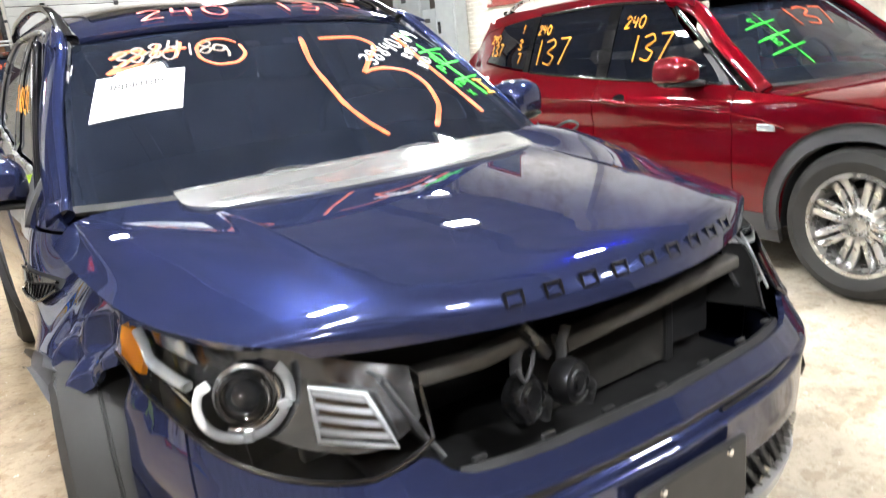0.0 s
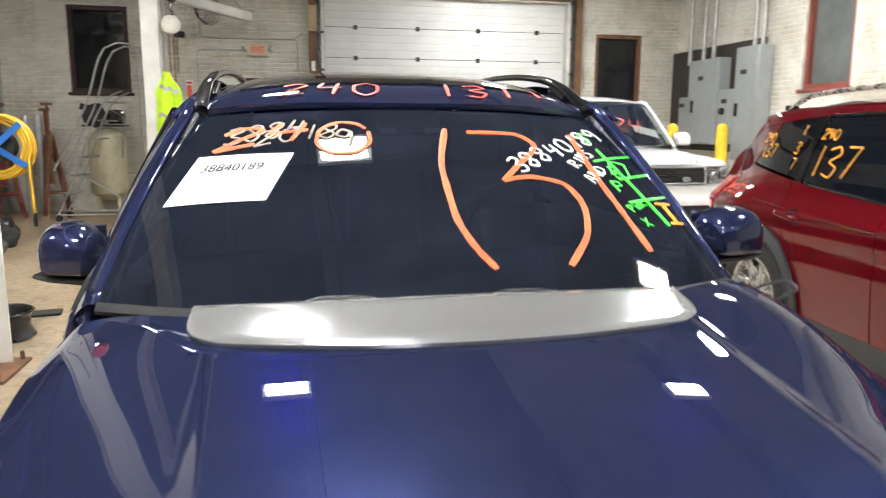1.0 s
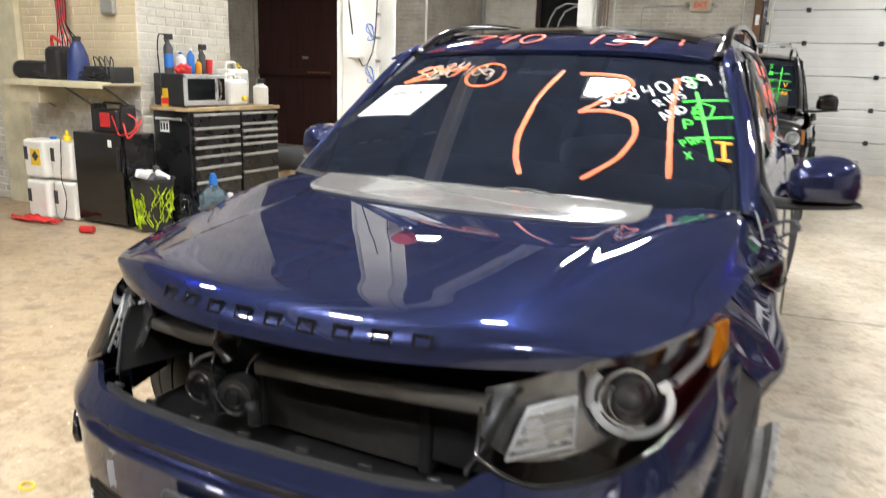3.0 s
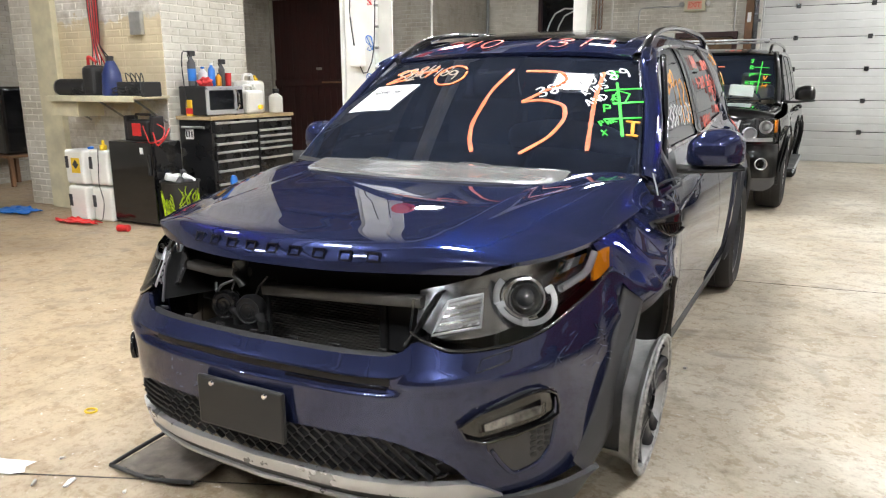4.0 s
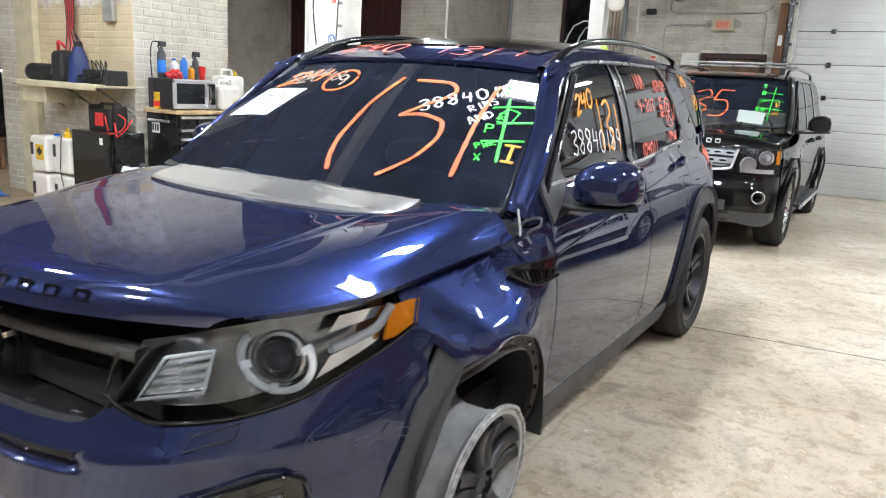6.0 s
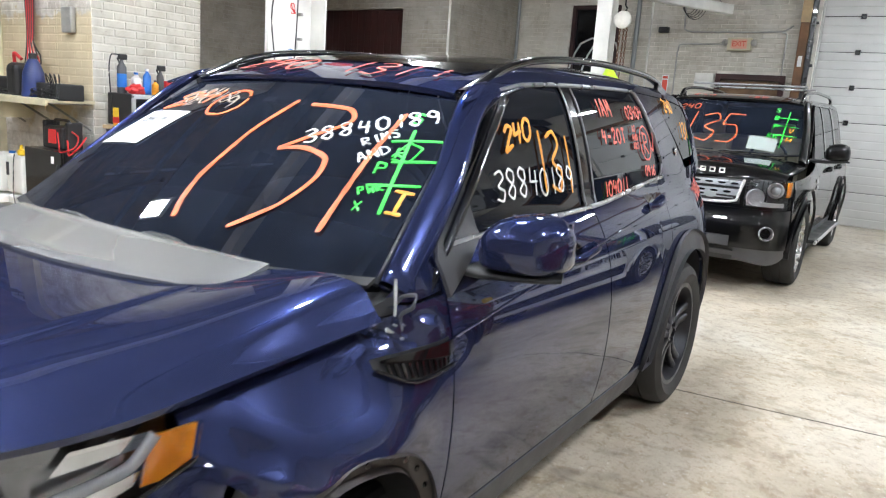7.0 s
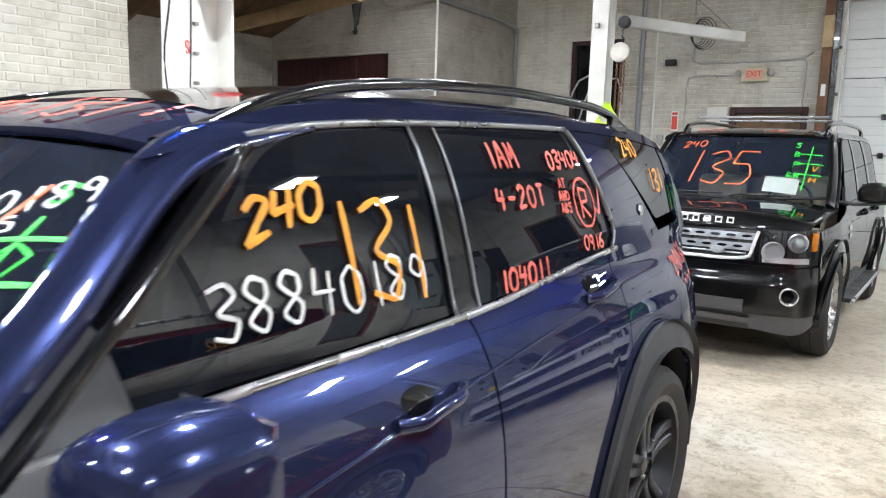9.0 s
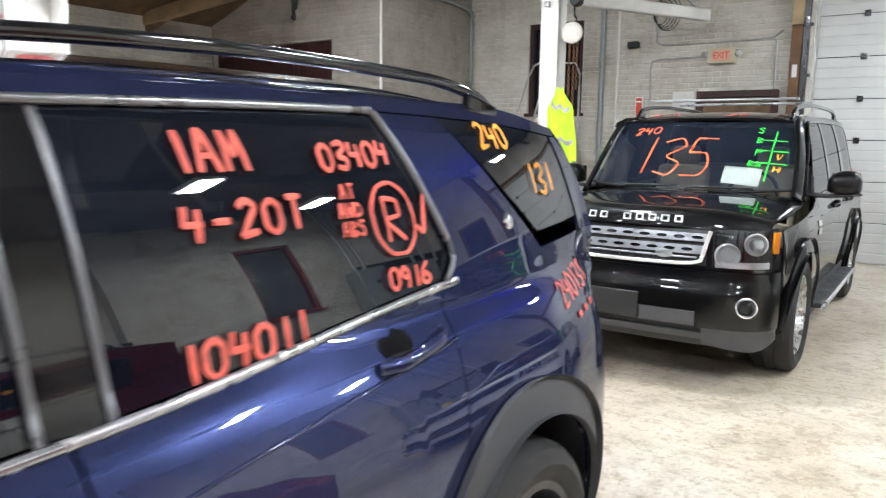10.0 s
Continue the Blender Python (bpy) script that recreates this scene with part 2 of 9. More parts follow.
def brick_mat(name, col, grime):
    """Painted brick: courses under thick paint, flaked and stained."""
    m, nt, b = tree(name)
    geo = nt.nodes.new("ShaderNodeNewGeometry")
    p = geo.outputs["Position"]
    big = noise_tex(nt, p, 0.9, 6, 0.65)
    base = ramp(nt, big, (0.3, grime), (0.52, col), (0.8, tuple(min(1, x * 1.06) for x in col)))
    each = ramp(nt, geo.outputs["Random Per Island"], (0.0, (0.93, 0.925, 0.915)), (0.6, (0.985, 0.985, 0.98)), (1.0, (1, 1, 1)))
    mort = mixc(nt, 1.0, base, each, "MULTIPLY")
    stain = ramp(nt, noise_tex(nt, p, 2.3, 7, 0.7, 0.5), (0.34, (0.70, 0.67, 0.61)), (0.5, (0.94, 0.93, 0.91)), (0.62, (1, 1, 1)))
    mort = mixc(nt, 0.8, mort, stain, "MULTIPLY")
    drip = nt.nodes.new("ShaderNodeMapping")
    drip.inputs["Scale"].default_value = (5.0, 5.0, 0.5)
    nt.links.new(p, drip.inputs["Vector"])
    run = ramp(nt, noise_tex(nt, drip.outputs["Vector"], 1.0, 5, 0.65), (0.3, (0.78, 0.75, 0.70)), (0.45, (1, 1, 1)))
    mort = mixc(nt, 0.6, mort, run, "MULTIPLY")
    chip = noise_tex(nt, p, 9, 8, 0.72)
    cr = ramp(nt, chip, (0.665, (0, 0, 0)), (0.69, (0.9, 0.9, 0.9)))
    colr = mixc(nt, cr, mort, (0.34, 0.29, 0.24))
    nt.links.new(colr, b.inputs["Base Color"])
    setv(b, rough=0.62)
    fine = noise_tex(nt, p, 60, 5)
    bump(nt, b, mixc(nt, 0.4, noise_tex(nt, p, 22, 4, 0.6), fine), 0.35, 0.008)
    return m


def floor_mat():
    """Old trowelled concrete: worn sealer, dust, oil and tyre stains, fine cracks."""
    m, nt, b = tree("worn_concrete")
    p = nt.nodes.new("ShaderNodeNewGeometry").outputs["Position"]
    big = noise_tex(nt, p, 0.55, 8, 0.62, 0.4)
    mid = noise_tex(nt, p, 3.4, 8, 0.7)
    fine = noise_tex(nt, p, 60, 6, 0.7)
    pale = ramp(nt, big, (0.28, (0.36, 0.30, 0.22)), (0.45, (0.52, 0.46, 0.36)), (0.58, (0.62, 0.57, 0.48)), (0.75, (0.70, 0.67, 0.60)))
    brown = ramp(nt, big, (0.28, (0.27, 0.20, 0.13)), (0.5, (0.42, 0.325, 0.215)), (0.75, (0.52, 0.43, 0.31)))
    sx = nt.nodes.new("ShaderNodeSeparateXYZ")
    nt.links.new(p, sx.inputs[0])
    west = nt.nodes.new("ShaderNodeMapRange")
    west.inputs["From Min"].default_value, west.inputs["From Max"].default_value = 0.6, -1.2
    nt.links.new(sx.outputs["X"], west.inputs["Value"])
    base = mixc(nt, west.outputs["Result"], pale, brown)
    patch = ramp(nt, mid, (0.36, (0.52, 0.47, 0.40)), (0.47, (0.9, 0.88, 0.85)), (0.55, (1, 1, 1)), (0.66, (1.0, 0.98, 0.95)))
    c1 = mixc(nt, 0.75, base, patch, "MULTIPLY")
    small = noise_tex(nt, p, 17, 7, 0.75)
    sm = ramp(nt, small, (0.36, (0.58, 0.53, 0.46)), (0.48, (1, 1, 1)), (0.64, (1, 1, 1)))
    c1 = mixc(nt, 0.6, c1, sm, "MULTIPLY")
    flake = ramp(nt, noise_tex(nt, p, 8.0, 12, 0.72, 0.3), (0.425, (0.66, 0.57, 0.45)), (0.455, (1, 1, 1)))
    c1 = mixc(nt, 0.55, c1, flake, "MULTIPLY")
    flake2 = ramp(nt, noise_tex(nt, p, 21.0, 10, 0.75, 0.2), (0.40, (0.60, 0.52, 0.42)), (0.425, (1, 1, 1)))
    c1 = mixc(nt, 0.5, c1, flake2, "MULTIPLY")
    white = ramp(nt, noise_tex(nt, p, 26, 6, 0.7), (0.63, (0, 0, 0)), (0.68, (0.8, 0.8, 0.8)))
    c1 = mixc(nt, white, c1, (0.78, 0.76, 0.72))
    speck = ramp(nt, fine, (0.3, (0.66, 0.63, 0.6)), (0.5, (1, 1, 1)))
    c2 = mixc(nt, 0.5, c1, speck, "MULTIPLY")
    oil = noise_tex(nt, p, 1.3, 3, 0.5, 1.2)
    of = ramp(nt, oil, (0.66, (0, 0, 0)), (0.74, (0.75, 0.75, 0.75)))
    c3 = mixc(nt, of, c2, (0.17, 0.135, 0.10))
    vor = nt.nodes.new("ShaderNodeTexVoronoi")
    vor.feature = "DISTANCE_TO_EDGE"
    vor.inputs["Scale"].default_value = 0.33
    wp = nt.nodes.new("ShaderNodeTexNoise")
    wp.inputs["Scale"].default_value = 1.5
    nt.links.new(p, wp.inputs["Vector"])
    ad = nt.nodes.new("ShaderNodeMix")
    ad.data_type = "VECTOR"
    ad.inputs["Factor"].default_value = 0.25
    nt.links.new(p, ad.inputs[4])
    nt.links.new(wp.outputs["Color"], ad.inputs[5])
    nt.links.new(ad.outputs[1], vor.inputs["Vector"])
    cf = ramp(nt, vor.outputs["Distance"], (0.0, (0.28, 0.28, 0.28)), (0.003, (0, 0, 0)))
    c4 = mixc(nt, cf, c3, (0.12, 0.10, 0.08))
    nt.links.new(c4, b.inputs["Base Color"])
    rr = nt.nodes.new("ShaderNodeMapRange")
    rr.inputs["From Min"].default_value, rr.inputs["From Max"].default_value = 0.3, 0.7
    rr.inputs["To Min"].default_value, rr.inputs["To Max"].default_value = 0.32, 0.62
    nt.links.new(mid, rr.inputs["Value"])
    nt.links.new(rr.outputs["Result"], b.inputs["Roughness"])
    hb = mixc(nt, 0.5, mid, fine)
    bump(nt, b, hb, 0.18, 0.006)
    return m


def tan_mat():
    """Tan wall paint that ends raggedly over an older white coat above and bare grey below."""
    m, nt, b = tree("tan_wall_paint")
    p = nt.nodes.new("ShaderNodeNewGeometry").outputs["Position"]
    sep = nt.nodes.new("ShaderNodeSeparateXYZ")
    nt.links.new(p, sep.inputs[0])
    n = noise_tex(nt, p, 3.0, 6, 0.65)
    add = nt.nodes.new("ShaderNodeMath")
    add.operation = "MULTIPLY_ADD"
    nt.links.new(n, add.inputs[0])
    add.inputs[1].default_value = 1.1
    nt.links.new(sep.outputs["Z"], add.inputs[2])
    sh = nt.nodes.new("ShaderNodeMapRange")
    sh.inputs["From Min"].default_value, sh.inputs["From Max"].default_value = 0.0, 4.0
    nt.links.new(add.outputs[0], sh.inputs["Value"])
    f = ramp(nt, sh.outputs["Result"], (0.40, (0, 0, 0)), (0.425, (1, 1, 1)), (0.628, (1, 1, 1)), (0.64, (0, 0, 0)))
    tan = ramp(nt, noise_tex(nt, p, 2.0, 5, 0.6), (0.3, (0.56, 0.47, 0.31)), (0.7, (0.70, 0.60, 0.41)))
    white = ramp(nt, noise_tex(nt, p, 5.0, 6, 0.7), (0.35, (0.50, 0.46, 0.40)), (0.55, (0.74, 0.71, 0.65)), (0.7, (0.80, 0.78, 0.73)))
    nt.links.new(mixc(nt, f, white, tan), b.inputs["Base Color"])
    setv(b, rough=0.6)
    bump(nt, b, noise_tex(nt, p, 18, 7, 0.7), 0.5, 0.01)
    return m


M = {
    "floor": floor_mat(),
    "brick": brick_mat("painted_brick_white", (0.70, 0.675, 0.61), (0.52, 0.485, 0.41)),
    "joint": plain("dusty_painted_joint", (0.70, 0.67, 0.60), 0.8, var=0.25, scale=4, grain=50, bumps=0.2),
    # joint colour lowered for the dim west walls, shade included
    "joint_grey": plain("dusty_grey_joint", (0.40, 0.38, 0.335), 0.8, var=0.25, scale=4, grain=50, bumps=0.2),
    "wood_brown": plain("brown_stained_board", (0.17, 0.085, 0.04), 0.65, var=0.35, scale=6, grain=60, bumps=0.15),
    "exit_face": plain("exit_sign_face", (0.80, 0.42, 0.30), 0.4, var=0.08),
    "satin_trim": plain("satin_window_trim", (0.24, 0.24, 0.25), 0.32, 0.7, var=0.08, bumps=0),
    "grey_pane": plain("dusty_grey_pane", (0.11, 0.12, 0.115), 0.12, var=0.25, scale=2, bumps=0),
    # white painted brick at about 0.64: the west side's weaker light in the colour
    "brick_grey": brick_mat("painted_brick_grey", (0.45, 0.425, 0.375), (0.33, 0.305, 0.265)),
    "tan": tan_mat(),
    "white_panel": plain("white_door_panel", (0.60, 0.60, 0.58), 0.45, var=0.08, scale=1.3, grain=120),
    "white_steel": plain("white_painted_steel", (0.78, 0.77, 0.72), 0.4, var=0.12, scale=3.0),
    "rust": plain("rusty_steel", (0.20, 0.10, 0.055), 0.75, 0.2, var=0.5, scale=7, grain=60, bumps=0.2),
    "red_wood": plain("dark_red_boards", (0.036, 0.009, 0.008), 0.55, var=0.35, scale=3),
    "red_frame": plain("red_window_frame", (0.22, 0.05, 0.035), 0.5, var=0.25, scale=5),
    "beam_white": plain("white_beam_paint", (0.82, 0.82, 0.81), 0.5, var=0.15, scale=3),
    # brick of the unseen south wall, dark to weaken reflections in the car paint
    "brick_dark": brick_mat("bare_dark_brick", (0.15, 0.12, 0.10), (0.08, 0.07, 0.06)),
    "ceiling": plain("grey_boards", (0.15, 0.15, 0.155), 0.7, var=0.25, scale=1.5, grain=40),
    "wood_dark": plain("dark_joist", (0.16, 0.10, 0.055), 0.75, var=0.45, scale=4, grain=50, bumps=0.15),
    "wood": plain("pale_board", (0.46, 0.34, 0.19), 0.6, var=0.25, scale=5, grain=60, bumps=0.1),
    "black_gloss": plain("black_gloss", (0.006, 0.006, 0.007), 0.12, var=0.2, coat=0.6, bumps=0),
    "black_plastic": plain("black_plastic", (0.018, 0.018, 0.019), 0.5, var=0.3, grain=300, bumps=0.08),
    "grey_plastic": plain("grey_plastic", (0.06, 0.06, 0.064), 0.55, var=0.2, grain=300, bumps=0.08),
    "black_metal": plain("black_enamel", (0.012, 0.012, 0.013), 0.3, var=0.3, coat=0.3),
    "rubber": plain("rubber", (0.022, 0.021, 0.020), 0.75, var=0.35, scale=9, grain=120, bumps=0.12),
    "satin_belt": plain("satin_belt_moulding", (0.50, 0.50, 0.51), 0.26, 0.85, var=0.06, bumps=0),
    "chrome": plain("chrome", (0.80, 0.80, 0.81), 0.12, 1.0, var=0.08, bumps=0),
    "alloy": plain("silver_alloy", (0.55, 0.54, 0.52), 0.28, 0.85, var=0.12, scale=20),
    "dark_alloy": plain("dark_alloy", (0.045, 0.045, 0.05), 0.38, 0.6, var=0.25, scale=20),
    "barrel": plain("scuffed_barrel", (0.46, 0.46, 0.46), 0.5, 0.3, var=0.3, scale=14, bumps=0.15),
    "steel": plain("bare_steel", (0.33, 0.32, 0.30), 0.4, 0.9, var=0.3, scale=12),
    "galv": plain("galvanised", (0.46, 0.46, 0.44), 0.42, 0.6, var=0.18, scale=10),
    "panel_slate": plain("slate_silver_paint", (0.30, 0.31, 0.33), 0.38, 0.35, var=0.08, bumps=0),
    "panel_grey": plain("grey_enamel_box", (0.30, 0.32, 0.32), 0.45, var=0.08),
    "silver_paint": plain("silver_grey_paint", (0.31, 0.31, 0.31), 0.2, 0.5, var=0.015, scale=3, rvar=0.01, bumps=0.0, coat=0.3),
    "skid": plain("satin_silver", (0.58, 0.58, 0.59), 0.35, 0.6, var=0.12),
    "blue": paint("deep_blue_lacquer", (0.0115, 0.0185, 0.070), 0.52, 0.08, 1.56, 0.27),
    "red": paint("dark_red_lacquer", (0.15, 0.002, 0.0075), 0.45, 0.05, 1.62, 0.32),
    "white": paint("white_lacquer", (0.82, 0.82, 0.81), 0.0, 0.04),
    "black": paint("black_lacquer", (0.0012, 0.0012, 0.0014), 0.0, 0.06, 1.42),
    "pane": glass("tinted_windscreen", (0.085, 0.09, 0.105), 0.06),
    "pane_dark": glass("privacy_glass", (0.03, 0.032, 0.036), 0.03),
    "pane_clear": glass("clear_windscreen", (0.8, 0.84, 0.8), 0.06),
    "lens": glass("clear_lens", (0.97, 0.975, 0.98), 0.0, 1.42),
    "cabin": plain("black_trim", (0.012, 0.012, 0.013), 0.8, var=0.3),
    "cabin_tan": plain("beige_trim", (0.52, 0.45, 0.35), 0.7, var=0.2),
    "airbag": plain("airbag_cloth", (0.70, 0.74, 0.80), 0.85, var=0.15, scale=20),
    "amber": plain("amber_lens", (1.0, 0.33, 0.015), 0.2, var=0.15, coat=1.0),
    "red_lens": plain("red_lens", (0.45, 0.02, 0.02), 0.12, var=0.15, coat=1.0),
    "rusty_edge": plain("stripped_arch_edge", (0.055, 0.045, 0.04), 0.55, 0.2, var=0.4, scale=20),
    "bright_trim": plain("bright_trim", (0.85, 0.85, 0.86), 0.22, 0.45, var=0.06, bumps=0),
    "scuff": plain("scuffed_lacquer", (0.055, 0.06, 0.085), 0.4, var=0.6, scale=60),
    "fog_glass": plain("clouded_fog_glass", (0.42, 0.42, 0.42), 0.15, 0.6, var=0.5, scale=40, bumps=0.3),
    # one dull near-black for bay, ducts, vents, seal and cowl
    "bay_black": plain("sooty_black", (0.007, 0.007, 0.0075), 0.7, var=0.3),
    "chewed": plain("scraped_alloy", (0.36, 0.355, 0.345), 0.5, 0.5, var=0.5, scale=45, bumps=0.8, grain=60),
    "light_guide": plain("clear_light_guide", (0.62, 0.64, 0.66), 0.2, 0.0, var=0.06, bumps=0, coat=0.6),
    "lamp_bowl": plain("lamp_bowl", (0.30, 0.30, 0.31), 0.16, 0.85, var=0.3, scale=25, bumps=0),
    "eye_glass": plain("dark_lamp_eye", (0.03, 0.033, 0.04), 0.03, var=0.1, bumps=0, rvar=0.01, coat=1.0),
    "pale_plastic": plain("torn_pale_plastic", (0.30, 0.31, 0.28), 0.5, var=0.3, scale=40),
    "radiator": plain("dusty_radiator", (0.045, 0.042, 0.038), 0.6, 0.2, var=0.5, scale=30, bumps=0.3),
    "bay_beam": plain("dusty_bay_beam", (0.09, 0.085, 0.078), 0.6, var=0.35, scale=18),
    "reflector": plain("lamp_reflector", (0.82, 0.83, 0.85), 0.2, 0.55, var=0.1, bumps=0),
    "orange_ink": plain("orange_marker", (0.83, 0.15, 0.045), 0.55, var=0.22, scale=25),
    "amber_ink": plain("yellow_orange_marker", (0.90, 0.34, 0.02), 0.55, var=0.22, scale=25),
    "white_ink": plain("white_marker", (0.78, 0.78, 0.76), 0.55, var=0.2, scale=30),
    "green_ink": plain("green_marker", (0.05, 0.72, 0.06), 0.55, var=0.2, scale=25),
    "red_ink": plain("coral_marker", (0.75, 0.13, 0.09), 0.55, var=0.22, scale=25),
    "grey_ink": plain("smeared_marker", (0.34, 0.27, 0.22), 0.6, var=0.3, scale=30),
    "paper": plain("white_paper", (0.84, 0.84, 0.83), 0.7, var=0.03),
    "ink": plain("black_print", (0.04, 0.04, 0.045), 0.6, var=0.1),
    "pale_print": plain("grey_print", (0.6, 0.6, 0.6), 0.6, var=0.1),
    "yellow": plain("yellow_paint", (0.82, 0.55, 0.03), 0.45, var=0.15),
    "hivis": plain("fluorescent_cloth", (0.62, 0.95, 0.04), 0.8, var=0.12, scale=12),
    "red_paint": plain("red_enamel", (0.16, 0.022, 0.018), 0.45, var=0.3),
    "hose": plain("yellow_hose", (0.72, 0.42, 0.03), 0.5, var=0.2),
    "blue_plastic": plain("blue_plastic", (0.02, 0.16, 0.55), 0.4, var=0.15),
    "jug": plain("milky_plastic", (0.78, 0.77, 0.72), 0.4, var=0.06),
    "cream": plain("cream_enamel", (0.62, 0.57, 0.40), 0.4, var=0.15),
    "clear_blue": plain("clear_blue_bottle", (0.35, 0.5, 0.62), 0.1, var=0.1, trans=0.8),
    "red_plastic": plain("red_plastic", (0.6, 0.03, 0.03), 0.4, var=0.15),
    "navy": plain("navy_plastic", (0.02, 0.035, 0.14), 0.4, var=0.2),
    "lime": plain("lime_paint_splashes", (0.45, 0.62, 0.02), 0.5, var=0.5, scale=12),
    "dark": plain("dark_glass", (0.008, 0.009, 0.011), 0.15, var=0.3, bumps=0),
    "dark_board": plain("dark_backboard", (0.035, 0.028, 0.022), 0.7, var=0.4),
    "cloth_dark": plain("dark_cloth", (0.03, 0.03, 0.032), 0.9, var=0.4),
    "debris": plain("torn_carpet", (0.14, 0.12, 0.10), 0.9, var=0.4, scale=14, bumps=0.4),
    "lamp": glow("lamp_diffuser", (0.955, 0.975, 0.985), 370.0),
    "exit_red": plain("exit_red", (0.75, 0.09, 0.05), 0.5, var=0.1),
}

# ---------------- the hall ----------------
XR, XL, YB, YF, ZC = 6.7, -4.98, 12.5, -7.0, 4.7   # right wall, left wall by the back, back wall, front wall, ceiling


def wall(name, x0, x1, y0, y1, z0, z1, mat, parent=None):
    ob = box(name, (x1 - x0, y1 - y0, z1 - z0), ((x0 + x1) / 2, (y0 + y1) / 2, (z0 + z1) / 2), mat, parent, 0)
    return ob if parent else tagged(ob, kind="structure")


tagged(box("floor", (26, 24, 0.2), (-4, 3, -0.1), M["floor"], None, 0), "worn stained concrete garage floor", "floor", kind="structure")
tagged(box("ceiling", (26, 24, 0.12), (-4, 3, ZC + 0.06), M["ceiling"], None, 0), "dark grey boarded ceiling with joists", "ceiling", kind="structure")
for i in range(9):
    tagged(box("ceiling_beam", (0.14, 24, 0.3), (-13 + i * 2.5, 3, ZC - 0.15), M["ceiling"], None, 0.01), "dark grey roof joist under the ceiling", "beam", "roof joists", "structure")
tagged(box("steel_beam", (0.17, 19.3, 0.24), (-2.19, 2.7, 4.43), M["beam_white"], None, 0.01), "white painted steel beam along the hall", "beam", kind="structure")
# back wall with the sectional door, two windows
RD0, RD1, RDH = 0.16, 4.55, 3.62
wall("wall_north_left", XL - 0.3, -3.9, YB, YB + 0.35, 0, ZC, M["brick"])
wall("wall_north_under_window", -3.9, -2.98, YB, YB + 0.35, 0, 1.93, M["brick"])
wall("wall_north_over_window", -3.9, -2.98, YB, YB + 0.35, 3.3, ZC, M["brick"])
wall("wall_north_middle", -2.98, RD0, YB, YB + 0.35, 0, ZC, M["brick"])
wall("wall_north_over_door", RD0, RD1, YB, YB + 0.35, RDH, ZC, M["brick"])
wall("wall_north_right", RD1, 5.1, YB, YB + 0.35, 0, ZC, M["brick"])
wall("wall_north_over_window_right", 5.1, 6.02, YB, YB + 0.35, 3.1, ZC, M["brick"])
wall("wall_north_corner", 6.02, XR + 0.3, YB, YB + 0.35, 0, ZC, M["brick"])
wall("wall_north_under_window_right", 5.1, 6.02, YB, YB + 0.35, 0, 1.2, M["brick"])
# right wall
wall("wall_east", XR, XR + 0.35, 8.88, YB, 0, ZC, M["brick"])
wall("wall_east_under_window", XR, XR + 0.35, 7.94, 8.88, 0, 1.956, M["brick"])
wall("wall_east_over_window", XR, XR + 0.35, 7.94, 8.88, 3.74, ZC, M["brick"])
wall("wall_east_near", XR, XR + 0.35, YF, 7.94, 0, ZC, M["brick"])
# unseen closing wall behind the camera, kept dark for the reflections
wall("wall_south", -17, XR, YF - 0.35, YF, 0, ZC, M["brick_dark"])
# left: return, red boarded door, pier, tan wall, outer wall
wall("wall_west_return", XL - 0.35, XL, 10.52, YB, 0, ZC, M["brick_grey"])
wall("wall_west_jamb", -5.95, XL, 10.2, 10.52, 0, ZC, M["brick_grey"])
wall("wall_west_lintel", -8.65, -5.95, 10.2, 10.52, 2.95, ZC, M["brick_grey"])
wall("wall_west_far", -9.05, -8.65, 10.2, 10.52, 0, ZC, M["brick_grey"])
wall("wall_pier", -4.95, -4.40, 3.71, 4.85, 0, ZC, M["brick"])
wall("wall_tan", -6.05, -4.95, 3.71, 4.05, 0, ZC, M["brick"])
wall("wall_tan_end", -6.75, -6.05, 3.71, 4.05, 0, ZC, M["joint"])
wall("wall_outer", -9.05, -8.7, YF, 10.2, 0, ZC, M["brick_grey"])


def red_doors():
    t = thing("boarded_door", (-7.3, 10.3, 0), "dark red boarded double door in the brick opening", "door", kind="structure")
    n = 18
    w = 2.7 / n
    for i in range(n):
        box("board", (w - 0.008, 0.04, 2.94), (-1.35 + w * (i + 0.5), 0.0, 1.47), M["red_wood"], t, 0.004)
    box("crossbar", (2.66, 0.05, 0.12), (0, -0.045, 1.35), M["red_wood"], t, 0.006)
    box("latch_bar", (0.5, 0.03, 0.03), (0.1, -0.085, 1.36), M["rust"], t, 0.004)
    box("handle_plate", (0.14, 0.012, 0.05), (-0.25, -0.027, 1.62), M["steel"], t, 0.003)


